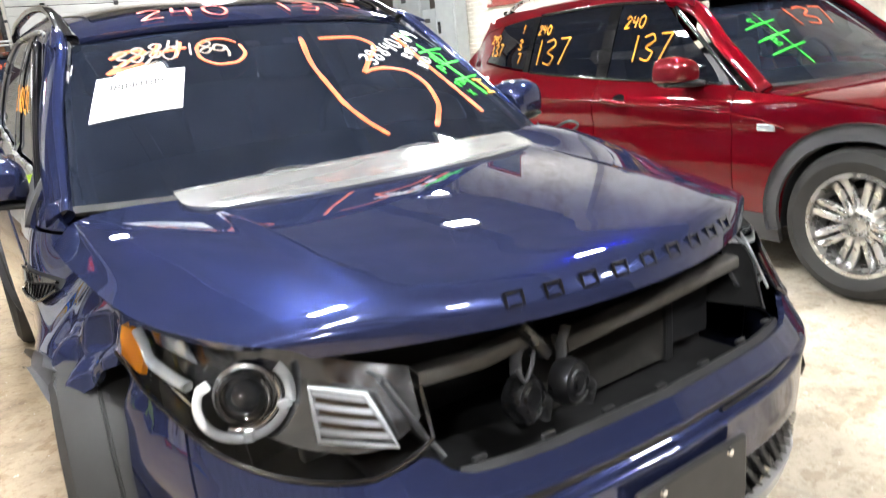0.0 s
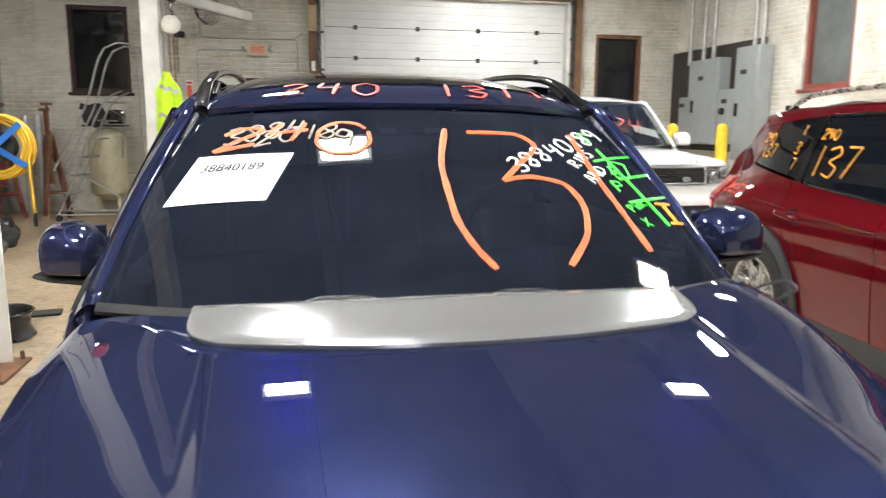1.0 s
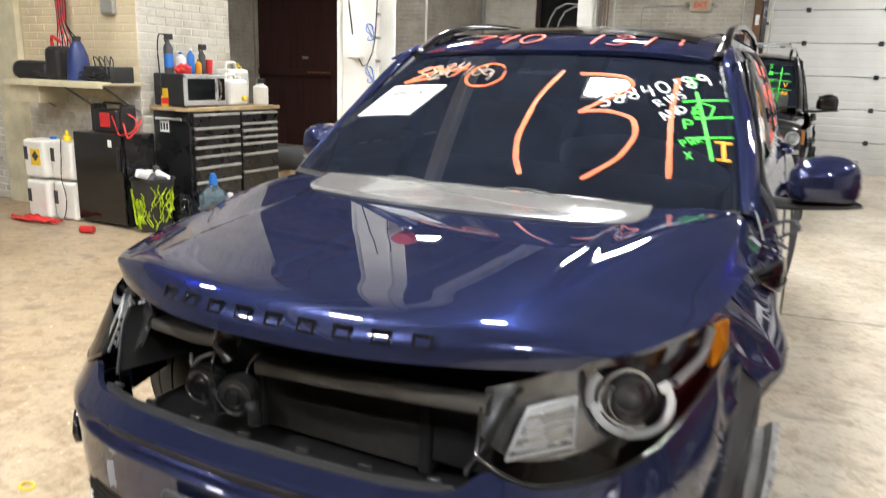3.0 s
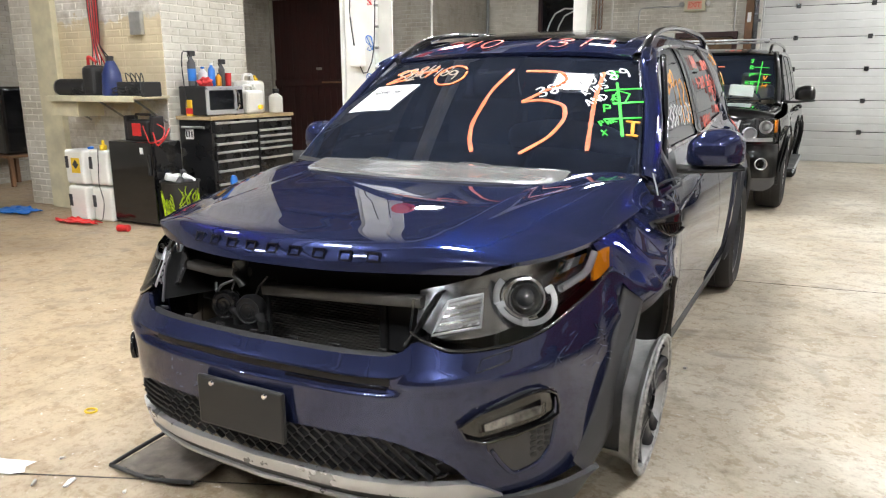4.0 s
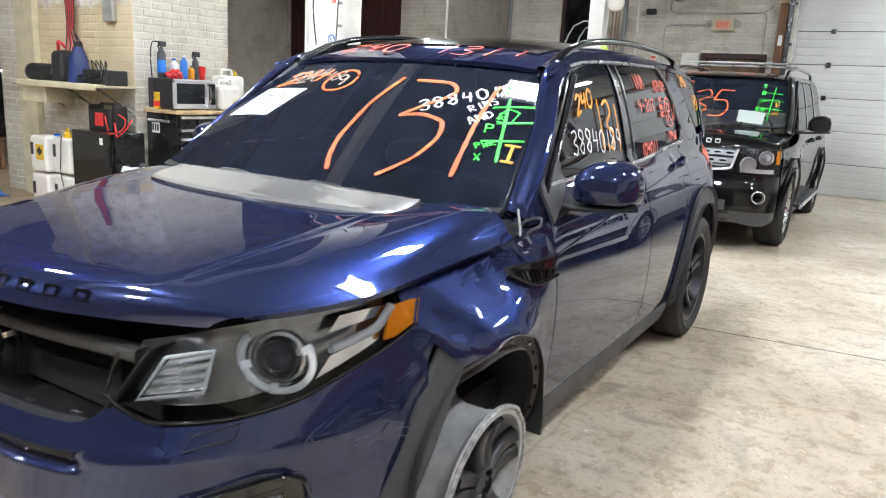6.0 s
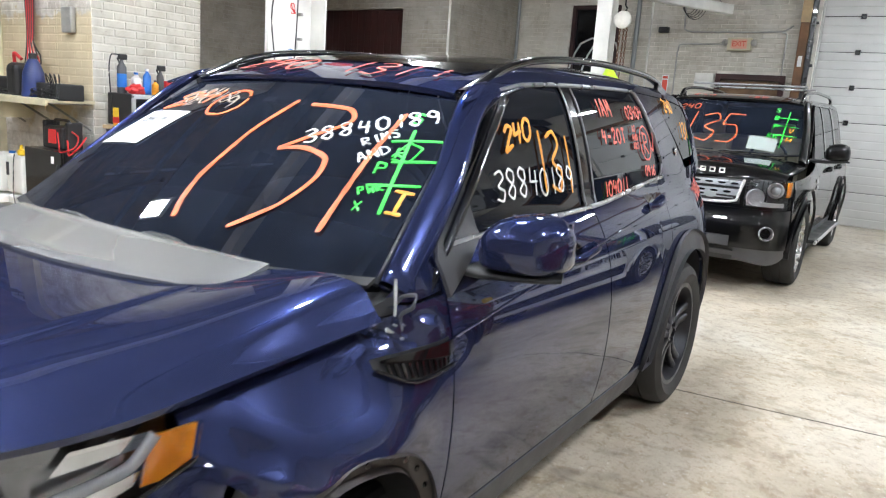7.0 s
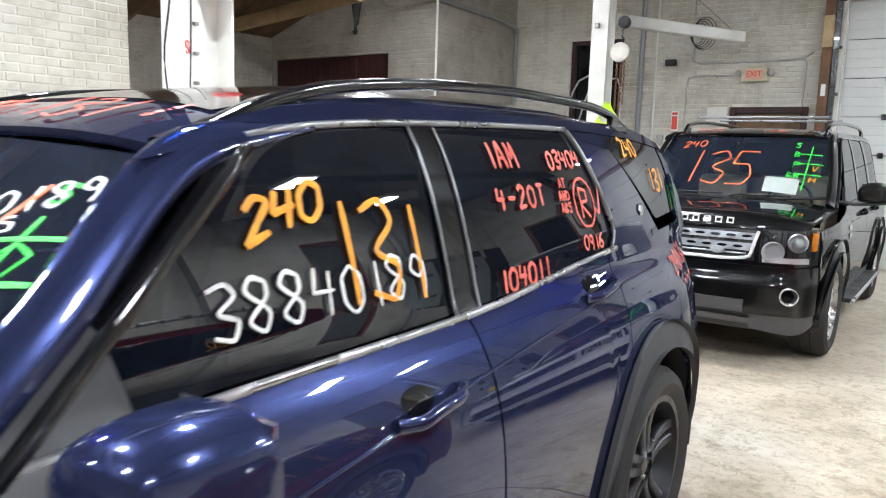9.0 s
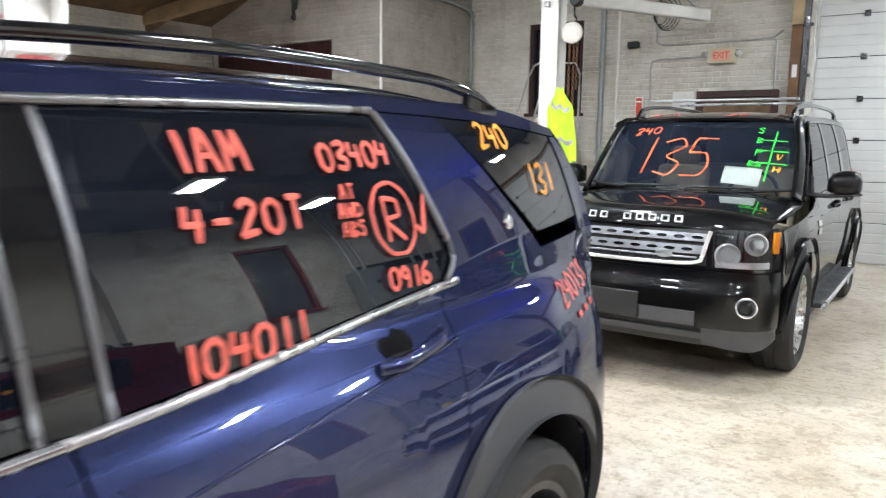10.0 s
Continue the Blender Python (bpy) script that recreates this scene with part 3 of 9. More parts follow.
def sectional_door():
    t = thing("sectional_door", ((RD0 + RD1) / 2, YB + 0.18, 0), "white ribbed sectional overhead door, closed, scuffed", "garage door", kind="structure")
    w = RD1 - RD0
    rows = 7
    ph = RDH / rows
    for r in range(rows):
        def f(u, v, r=r):
            x = -w / 2 + w * u
            z = 0.006 + r * ph + (ph - 0.008) * v
            k = v * 4
            rib = 0.005 * smooth01(0, 0.12, k % 1.0) * (1 - smooth01(0.88, 1.0, k % 1.0))
            return (x, -0.02 - rib, z)
        sheet("door_panel", f, 2, 40, M["white_panel"], t, 0.04, smooth=False)
        for k in range(4):
            x = -w / 2 + w * (k + 0.5) / 4
            if r < rows - 1:
                box("hinge", (0.07, 0.03, 0.075), (x, -0.04, (r + 1) * ph), M["black_metal"], t, 0.004)
    for s in (-1, 1):
        box("track", (0.05, 0.06, RDH), (s * (w / 2 + 0.0), -0.1, RDH / 2), M["galv"], t, 0.004)
    for s in (-1, 1):
        box("jamb", (0.13, 0.06, ZC - 0.1), (s * (w / 2 + 0.19), -0.24, (ZC - 0.1) / 2), M["wood_brown"], t, 0.006)
        box("channel", (0.07, 0.09, ZC - 0.1), (s * (w / 2 + 0.085), -0.235, (ZC - 0.1) / 2), M["black_metal"], t, 0.006)
        for i in range(6):
            box("track_bracket", (0.07, 0.03, 0.04), (s * (w / 2 + 0.04), -0.285, 0.5 + 0.62 * i), M["black_metal"], t, 0.004)
    box("patch_board", (0.135, 0.03, 0.42), (-w / 2 - 0.19, -0.29, 3.2), M["wood"], t, 0.004)
    box("notice", (0.06, 0.004, 0.16), (-w / 2 - 0.19, -0.274, 2.42), M["paper"], t, 0.001)
    box("lintel", (w + 0.5, 0.06, 0.11), (0, -0.215, RDH + 0.08), M["wood_brown"], t, 0.006)


def window(name, x, y, z0, w, h, facing, frame, label):
    rz = {"-y": 0, "-x": -90}[facing]
    t = thing(name, (x, y, z0), label, "window", kind="structure", rz=rz)
    fw = 0.07
    box("window_frame", (fw, 0.1, h), (-w / 2 + fw / 2, 0.06, h / 2), frame, t, 0.006)
    box("window_frame", (fw, 0.1, h), (w / 2 - fw / 2, 0.06, h / 2), frame, t, 0.006)
    box("window_frame", (w - 2 * fw, 0.1, fw), (0, 0.06, h - fw / 2), frame, t, 0.006)
    box("window_frame", (w - 2 * fw, 0.1, fw), (0, 0.06, fw / 2), frame, t, 0.006)
    box("window_sill", (w + 0.08, 0.14, 0.05), (0, 0.0, -0.022), frame, t, 0.006)
    box("pane", (w - 2 * fw, 0.012, h - 2 * fw), (0, 0.09, h / 2), M["grey_pane"] if facing == "-x" else M["dark"], t, 0)
    return t


red_doors()
sectional_door()
window("window_1", -3.44, YB + 0.02, 1.93, 0.92, 1.37, "-y", M["red_wood"], "dark blacked-out window with a brown wooden frame")
window("window_2", 5.56, YB + 0.02, 1.2, 0.92, 1.9, "-y", M["rust"], "dark window with a reddish brown frame")
window("window_3", XR + 0.02, 8.41, 1.956, 0.94, 1.78, "-x", M["red_frame"], "grey-paned window with a red painted frame")

# ---------------- ceiling lamps ----------------
ZL = 4.0


def ceiling_lamp():
    t = thing("ceiling_light", (0, 0, ZL), "white rectangular high-bay ceiling light, lit", "ceiling light", "high-bay lights")
    box("housing", (0.50, 0.30, 0.07), (0, 0, 0.045), M["white_steel"], t, 0.01)
    for i in range(5):
        box("diffuser", (0.078, 0.22, 0.012), (-0.168 + i * 0.084, 0, 0.0), M["lamp"], t, 0.002)
    for sx in (-0.2, 0.2):
        sweep("hanger", [(sx, 0, 0.08), (sx * 0.4, 0, ZC - ZL)], 0.008, 0.008, M["steel"], t, seg=6)
    return t


lamp0 = ceiling_lamp()
lamp0.matrix_basis = pose(-0.2, 2.85, ZL)
# the one at (-3.6, 7.4) is an added lamp that brightens the back left walls
for lx, ly in ((-3.9, 1.4), (3.1, 2.0), (-0.68, 6.15), (3.9, 5.9), (4.95, 8.1), (-1.25, 0.45), (-3.6, 7.4), (-0.3, -2.2), (3.2, -2.6), (-3.9, -3.0), (3.0, 10.9)):
    copy_thing(lamp0, pose(lx, ly, ZL))

# ---------------- handwriting ----------------
GLYPH = {
    "0": "3,10 0,7 0,3 3,0 6,3 6,7 3,10", "1": "3,10 3,0", "2": "0,8 3,10 6,8 3,4 0,0 6,1", "3": "0,9 4,10 6,8 2,5 6,3 4,0 0,1",
    "4": "1,10 0,5 6,5;5,9 4,0", "5": "6,10 1,10 0,6 4,6 6,3 4,0 0,0", "6": "5,10 1,6 0,2 3,0 6,2 3,5 0,3", "7": "0,10 6,10 2,0",
    "8": "5,9 2,10 0,8 5,3 3,0 0,2 5,7 5,9", "9": "5,8 2,10 0,7 3,5 5,8 5,4 4,0", "A": "0,0 3,10 6,0;1,4 5,4", "B": "0,0 0,10 5,8 0,5 6,2 0,0",
    "C": "6,9 2,10 0,5 2,0 6,1", "D": "0,0 0,10 5,8 6,4 0,0", "E": "6,10 0,10 0,0 6,0;0,5 5,5", "H": "0,0 0,10;6,0 6,10;0,5 6,5", "I": "3,0 3,10",
    "M": "0,0 1,10 3,4 5,10 6,0", "N": "0,0 0,10 6,0 6,10", "P": "0,0 0,10 5,9 5,6 0,5", "R": "0,0 0,10 5,9 5,6 0,5 6,0", "S": "6,9 3,10 0,8 5,4 4,0 0,1",
    "T": "0,10 6,10;3,10 3,0", "V": "0,10 3,0 6,10", "W": "0,10 1,0 3,6 5,0 6,10", "X": "0,10 6,0;6,10 0,0", "-": "0,5 6,5", "K": "0,0 0,10;6,10 0,5 6,0",
}


def strokes(text, size, width=0.6, gap=0.28, slant=0.0, wobble=0.05):
    """Hand-drawn lines of a text, in metres, from its lower left."""
    out, x = [], 0.0
    for ch in text:
        if ch == " ":
            x += size * (width + gap)
            continue
        dy = random.uniform(-wobble, wobble) * size
        for line in GLYPH[ch].split(";"):
            pts = [tuple(float(v) for v in p.split(",")) for p in line.split()]
            out.append([(x + a / 6 * width * size + slant * b / 10 * size, b / 10 * size + dy) for a, b in pts])
        x += size * (width if ch not in "1I" else width * 0.7) + size * gap
    return out


def ribbon(name, lines, at, w, material, parent, up, label="", rough=True):
    """Marker lines laid on a surface: at(a, b) gives the place; one mesh for the whole marking."""
    bm = bmesh.new()
    upv = Vector(up).normalized()
    for ln in lines:
        flat = [Vector((a, b, 0)) for a, b in ln]
        if len(flat) > 2:
            flat = path(flat, max(10, 7 * len(flat)))
        else:
            flat = [flat[0].lerp(flat[1], i / 6) for i in range(7)]
        pts = [Vector(at(p.x, p.y)) for p in flat]
        prev = None
        n = len(pts)
        for i, p in enumerate(pts):
            d = (pts[min(i + 1, n - 1)] - pts[max(i - 1, 0)]).normalized()
            s = d.cross(upv).normalized()
            k = w * (0.5 + 0.13 * noise.noise(p * 40)) * (0.75 if i in (0, n - 1) else 1)
            row = [bm.verts.new(p - s * k), bm.verts.new(p + upv * 0.0016), bm.verts.new(p + s * k)]
            if prev:
                bm.faces.new((prev[0], prev[1], row[1], row[0]))
                bm.faces.new((prev[1], prev[2], row[2], row[1]))
            prev = row
    return part(name, bm, material, parent, label)


# ---------------- wheels ----------------
def wheel(parent, loc, side, R, rim, width, spokes_n, mat_rim, tyre=True, toe=0.0, camber=0.0, style="twin", barrel=None, name="wheel"):
    """A wheel about the x axis; side is +1 or -1 for the way its face looks."""
    ax = Vector((side, 0, 0))
    hub = lathe(name, [(rim * 0.97, -width / 2), (rim + 0.012, -width / 2), (rim + 0.014, -width / 2 + 0.012), (rim * 0.955, -width / 2 + 0.03), (rim * 0.88, -width * 0.1),
                       (rim * 0.9, width * 0.2), (rim * 0.955, width / 2 - 0.03), (rim + 0.014, width / 2 - 0.012), (rim + 0.012, width / 2), (rim * 0.95, width / 2),
                       (rim * 0.93, width / 2 - 0.025), (rim * 0.86, width * 0.15), (rim * 0.84, -width * 0.2), (rim * 0.97, -width / 2)],
                (0, 0, 0), barrel or mat_rim, parent, ax, 48)
    hub.matrix_basis = pose(*loc, 0, camber, toe)
    face = side * (width / 2 - (0.018 if not tyre else 0.035))
    if not tyre:
        lip = [(side * (width / 2 + 0.004 * noise.noise(Vector((3 * math.cos(a), 3 * math.sin(a), 0)))), (rim + 0.010 + 0.005 * noise.noise(Vector((5 * math.cos(a), 5 * math.sin(a), 4)))) * math.cos(a), (rim + 0.010 + 0.005 * noise.noise(Vector((5 * math.cos(a), 5 * math.sin(a), 4)))) * math.sin(a)) for a in np.linspace(0, 2 * math.pi, 91)[:-1]]
        sweep("chewed_lip", lip, 0.016, 0.014, M["chewed"], hub, up=(1, 0, 0), seg=8, closed=True, label="scraped and bent bare rim lip")
    if tyre:
        w = width * 1.12
        lathe("tyre", [(rim, -w * 0.42), (rim + 0.02, -w * 0.48), ((rim + R) / 2, -w * 0.53), (R - 0.02, -w * 0.46), (R - 0.004, -w * 0.36), (R, -w * 0.15), (R - 0.008, -w * 0.145), (R - 0.008, -w * 0.125), (R, -w * 0.12),
                       (R, w * 0.12), (R - 0.008, w * 0.125), (R - 0.008, w * 0.145), (R, w * 0.15), (R - 0.004, w * 0.36), (R - 0.02, w * 0.46), (R - 0.045, w * 0.50), ((rim + R) / 2, w * 0.53), (rim + 0.02, w * 0.48), (rim, w * 0.42)],
              (0, 0, 0), M["rubber"], hub, ax, 56)
    lathe("hub_cap", [(0, 0.0), (0.03, 0.0), (0.034, -0.006), (0.06, -0.012), (0.075, -0.02), (0.08, -0.06)], (face, 0, 0), mat_rim, hub, ax, 24)
    lathe("brake_disc", [(0.05, 0), (rim * 0.68, 0), (rim * 0.68, -0.025), (0.05, -0.025)], (-side * 0.02, 0, 0), M["steel"], hub, ax, 32)
    for i in range(spokes_n):
        a = 2 * math.pi * i / spokes_n + 0.3
        for k in ((-1, 1) if style == "twin" else (0,)):
            da0, da1 = k * 0.28, k * (0.32 if spokes_n == 5 else 0.13)
            pts = []
            for t in (0, 0.25, 0.5, 0.75, 1.0):
                r = 0.05 + (rim * (0.94 if tyre else 0.90) - 0.05) * t
                an = a + (k * (0.021 + 0.012 * t) / r if spokes_n == 5 else da0 * (1 - t) * 0.9 + da1 * t * 0.8)
                pts.append((face - side * (0.03 * t * (1 - t) * 2 + 0.004) + side * 0.006 * t, r * math.cos(an), r * math.sin(an)))
            sweep("spoke", pts, (0.034 if tyre else 0.042) if style == "twin" else 0.06, 0.03 if tyre else 0.034, mat_rim, hub, up=(1, 0, 0), seg=8, power=4, taper=lambda t: 0.95 + 0.25 * t)
    for i in range(5):
        a = 2 * math.pi * i / 5
        lathe("wheel_nut", [(0, 0.012), (0.009, 0.012), (0.011, 0.0), (0.011, -0.01)], (face - side * 0.012, 0.052 * math.cos(a), 0.052 * math.sin(a)), M["steel"], hub, ax, 8)
    return hub


# ---------------- motor cars ----------------
class Car:
    """Surfaces of one car in its own metres: y runs from the nose to the tail, x to its left side."""

    def __init__(self, **k):
        self.k = k
        pl = [Vector((x, y, 0)) for x, y in k["plan"]]
        s = [0.0]
        for a, b in zip(pl, pl[1:]):
            s.append(s[-1] + (b - a).length)
        self.smax = s[-1]
        self.px = curve(*[(t, p.x) for t, p in zip(s, pl)])
        self.py = curve(*[(t, p.y) for t, p in zip(s, pl)])
        self.g = curve(*k["side"])
        self.gmax = max(x for _, x in k["side"])
        self.pl, self.pu, self.d = curve(*k["low_taper"]), curve(*k["high_taper"]), curve(*k["nose"])
        self.belt, self.wtop, self.yr = curve(*k["belt"]), curve(*k["wtop"]), curve(*k["tail"])
        self.roof = curve(*k["roof"])
        self.narrow = k.get("narrow", 0.0)
        self.dent = k.get("dent", lambda p: p)

    def X(self, y, z):
        w = smooth01(self.k["belt0"] - 0.15, self.k["belt0"] + 0.1, z)
        b = self.k.get("bulge")
        return self.g(z) * (self.pl(y) * (1 - w) + self.pu(y) * w) - (b(y, z) if b else 0.0)

    def S(self, y, z, side, off=0.0):
        return self.dent(Vector((side * (self.X(y, z) + off), y, z)))

    def F(self, s, z, off=0.0):
        a = min(abs(s), self.smax)
        near = 1 - smooth01(self.smax * 0.55, self.smax, a)
        x = self.px(a) * (self.g(z) / self.gmax * (1 - near) + near) * (1 - self.narrow * near * smooth01(0.55, 0.88, z))
        y = self.py(a) + self.d(z) * (1 - smooth01(self.smax * 0.5, self.smax, a))
        e = 0.01
        tx, ty = self.px(a + e) - self.px(max(0, a - e)), self.py(a + e) - self.py(max(0, a - e))
        L = math.hypot(tx, ty) or 1
        return self.dent(Vector((math.copysign(1, s) * (x + off * ty / L), y - off * tx / L, z)))


def side_panel(c, name, parent, mat, side, yl, yr, zb, zt, nu=24, nv=16, off=0.0, thick=0.012, label=""):
    """A panel of the car's flank between two edges yl(v), yr(v) and two heights zb(y), zt(y)."""
    f0 = lambda q, t: q(t) if callable(q) else q

    def fn(u, v):
        y = f0(yl, v) * (1 - u) + f0(yr, v) * u
        z = f0(zb, y) * (1 - v) + f0(zt, y) * v
        return c.S(y, z, side, off)
    return sheet(name, fn, nu, nv, mat, parent, thick, label, flip=side < 0)


def nose_panel(c, name, parent, mat, s0, s1, zb, zt, nu=40, nv=14, off=0.0, thick=0.015, label=""):
    f0 = lambda q, t: q(t) if callable(q) else q

    def fn(u, v):
        s = s0 + (s1 - s0) * u
        z = f0(zb, abs(s)) * (1 - v) + f0(zt, abs(s)) * v
        return c.F(s, z, off)
    return sheet(name, fn, nu, nv, mat, parent, thick, label)


def arch_low(base, *arches):
    """Lower edge of a flank: the sill height, lifted over the wheel arches."""
    def f(y):
        z = base(y) if callable(base) else base
        for yc, zc, r in arches:
            if abs(y - yc) < r:
                z = max(z, zc + math.sqrt(r * r - (y - yc) ** 2))
        return z
    return f


def liner(name, c, parent, side, yc, zc, r, depth=0.3):
    def fn(u, v):
        a = math.pi * (-0.06 + 1.12 * u)
        return Vector((side * (c.X(yc, zc + r * 0.6) - 0.015 - depth * v), yc - r * math.cos(a), max(0.12, zc + r * math.sin(a))))
    return sheet(name, fn, 22, 3, M["black_plastic"], parent, 0.01, flip=side > 0)


def arch_trim(name, c, parent, side, yc, zc, r0, r1, mat, a0=-0.05, a1=1.05, off=0.012):
    def fn(u, v):
        a = math.pi * (a0 + (a1 - a0) * u)
        r = r0 + (r1 - r0) * v
        y, z = yc - r * math.cos(a), zc + r * math.sin(a)
        z = max(z, 0.16)
        return c.S(y, z, side, off * (1 - 0.6 * v))
    return sheet(name, fn, 30, 4, mat, parent, 0.02, flip=side > 0)


def top_panel(c, name, parent, mat, centre, edge, nu=48, nv=40, power=2.6, thick=0.014, relief=None, label=""):
    """A crowned top panel between its centre line and its left edge, both curves of v."""
    def fn(u, v):
        a = 2 * u - 1
        p, q = centre(v), edge(v)
        k = abs(a)
        x = q.x * a
        y = p.y + (q.y - p.y) * k ** 2.2
        z = p.z + (q.z - p.z) * k ** power
        if relief:
            z += relief(x, y)
        return c.dent(Vector((x, y, z)))
    return sheet(name, fn, nu, nv, mat, parent, thick, label)


def vcurve(*pts):
    n = len(pts)
    d = [0.0]
    for a, b in zip(pts, pts[1:]):
        d.append(d[-1] + (Vector(b) - Vector(a)).length)
    return curve(*[(t / d[-1], p) for t, p in zip(d, pts)])


def lamp_round(name, loc, r, parent, ax=(0, -1, 0)):
    o = lathe(name, [(r * 1.1, 0.0), (r * 1.1, 0.02), (r, 0.022), (r * 0.9, 0.005), (r * 0.6, -0.02), (0.0, -0.03)], loc, M["reflector"], parent, ax, 28)
    lathe("lens", [(0, 0.022), (r * 0.5, 0.02), (r * 0.85, 0.012), (r * 0.95, 0.004)], loc, M["lens"], o, ax, 24)
    return o


def build_car(c, t, body, pane_front, pane_side, wheels):
    """Panels that every one of the cars has. Returns nothing; the parts hang under t."""
    k = c.k
    y_f, y_s, y_d = k["doors"]           # door's front edge, split, rear edge
    (ya, za, ra), (yb, zb_, rb) = k["arches"]
    sill = k["sill"]
    for side in (1, -1):
        low = arch_low(sill, (ya, za, ra), (yb, zb_, rb))
        hood_line = curve(*k["hood_line"])
        side_panel(c, "front_wing", t, body, side, k["wing0"], y_f - 0.006, arch_low(k.get("wing_low", 0.3), (ya, za, ra)), hood_line, 64, 36)
        side_panel(c, "front_door", t, body, side, y_f, y_s - 0.004, sill, c.belt, 26, 30)
        side_panel(c, "rear_door", t, body, side, y_s + 0.004, lambda v: y_d - k.get("door_cut", 0.0) * (1 - v), low, c.belt, 30, 30)
        side_panel(c, "rear_wing", t, body, side, lambda v: y_d + 0.006 - k.get("door_cut", 0.0) * (1 - v), lambda v: c.yr(0.35 + v * (k["belt0"] - 0.35)), low, c.belt, 34, 26)
        side_panel(c, "sill_trim", t, k.get("trim", M["grey_plastic"]), side, ya + ra + 0.02, yb - rb - 0.02, 0.2, sill + 0.012, 14, 5, 0.004, 0.03)
        # glazing and its frame
        w0, w1 = k["win0"], k["win1"]     # front slant, rear slant: (bottom, top)
        rnd = k.get("win_round", 0.0)

        def w_rear(v):
            return w1[0] + (w1[1] - w1[0]) * v - rnd * (1 - min(1.0, v / 0.2)) ** 2.2
        wb = lambda y: c.belt(y) + 0.012
        side_panel(c, "side_window", t, pane_side, side, lambda v: w0[0] + (w0[1] - w0[0]) * v ** 1.15, y_s - 0.045, wb, c.wtop, 18, 12, -0.006, 0.005)
        side_panel(c, "side_window", t, pane_side, side, y_s + 0.06, w_rear, wb, c.wtop, 18, 12, -0.006, 0.005)
        side_panel(c, "door_pillar", t, M["black_gloss"], side, y_s - 0.043, y_s + 0.058, c.belt, c.wtop, 4, 12, -0.001, 0.03)
        q0, q1 = k["qwin"]
        side_panel(c, "pillar_panel", t, body if k.get("paint_pillar", True) else M["black_gloss"], side, lambda v: w_rear(v) + 0.008, lambda v: q0[0] - 0.006 + (q0[1] - q0[0]) * v, c.belt, c.wtop, 8, 12)
        side_panel(c, "quarter_window", t, pane_side, side, lambda v: q0[0] + (q0[1] - q0[0]) * v, lambda v: q1[0] + (q1[1] - q1[0]) * v, lambda y: c.belt(y) + k.get("qlift", 0.02), c.wtop, 12, 12, -0.004, 0.005)
        side_panel(c, "rear_pillar", t, body, side, lambda v: q1[0] + 0.004 + (q1[1] - q1[0]) * v, lambda v: c.yr(k["belt0"] + v * (c.wtop(3.5) - k["belt0"])), c.belt, c.wtop, 8, 14)
        # cant rail above the windows
        ztop = k["cant"]
        side_panel(c, "cant_rail", t, body, side, lambda v: w0[1] - 0.22, lambda v: c.yr(c.wtop(3.8)), lambda y: c.wtop(y) + 0.004, lambda y: min(ztop, c.roof(y) - 0.03), 44, 6)
        zb0 = c.belt(2.2) + 0.004
        sweep("belt_trim", [c.S(y, c.belt(y) + 0.004, side, 0.004) for y in np.linspace(w0[0] - 0.02, w1[0] - 0.03, 16)], 0.016, 0.02, M[k.get("belt_trim", "black_gloss")], t, seg=8)
        sweep("window_trim", [c.S(y, c.wtop(y) + 0.004, side, 0.003) for y in np.linspace(w0[1], w1[1], 16)], 0.012, 0.018, M[k.get("window_trim", "black_gloss")], t, seg=8)
        if rnd:
            rim = [(w_rear(v) + 0.004, v) for v in (0.0, 0.03, 0.07, 0.12, 0.2, 0.35, 0.5, 0.7, 0.85, 1.0)]
            sweep("window_trim", [c.S(y, wb(y) + (c.wtop(y) - wb(y)) * v, side, 0.003) for y, v in rim], 0.012, 0.018, M[k.get("window_trim", "black_gloss")], t, seg=8)
        # windscreen pillar
        b0, b1 = k["apillar"]
        sweep("windscreen_pillar", path([(side * b0[0], b0[1], b0[2]), (side * (b0[0] * 0.55 + b1[0] * 0.45 + 0.012), b0[1] * 0.55 + b1[1] * 0.45, b0[2] * 0.55 + b1[2] * 0.45 + 0.012), (side * b1[0], b1[1], b1[2]), (side * (b1[0] - 0.005), b1[1] + 0.25, b1[2] + 0.04)], 20), k.get("pillar_w", 0.085), 0.045, body, t, taper=lambda q: 1 - 0.75 * smooth01(0.72, 1, q), up=(0.75 * side, -0.3, 0.6), seg=14, power=2.6)
        sweep("pillar_seal", path([(side * (b0[0] + 0.035), b0[1] + 0.09, b0[2] - 0.01), (side * (b0[0] * 0.5 + b1[0] * 0.5 + 0.05), b0[1] * 0.5 + b1[1] * 0.5 + 0.06, b0[2] * 0.5 + b1[2] * 0.5 - 0.01), (side * (b1[0] + 0.045), b1[1] + 0.05, b1[2] - 0.005)], 16), 0.03, 0.03, M["black_gloss"], t, seg=8)
        # sail panel at the mirror
        if k.get("sail", True):
            side_panel(c, "sail_panel", t, M["grey_plastic"], side, lambda v: y_f + 0.05 + (w0[1] - y_f - 0.06) * v * 0.32, lambda v: w0[0] - 0.004 + (w0[1] - w0[0]) * (v * 0.36) ** 1.15, c.belt, lambda y: c.belt(y) + 0.15, 5, 5, 0.0, 0.02)
        liner("arch_liner", c, t, side, ya, za, ra)
        liner("arch_liner", c, t, side, yb, zb_, rb)
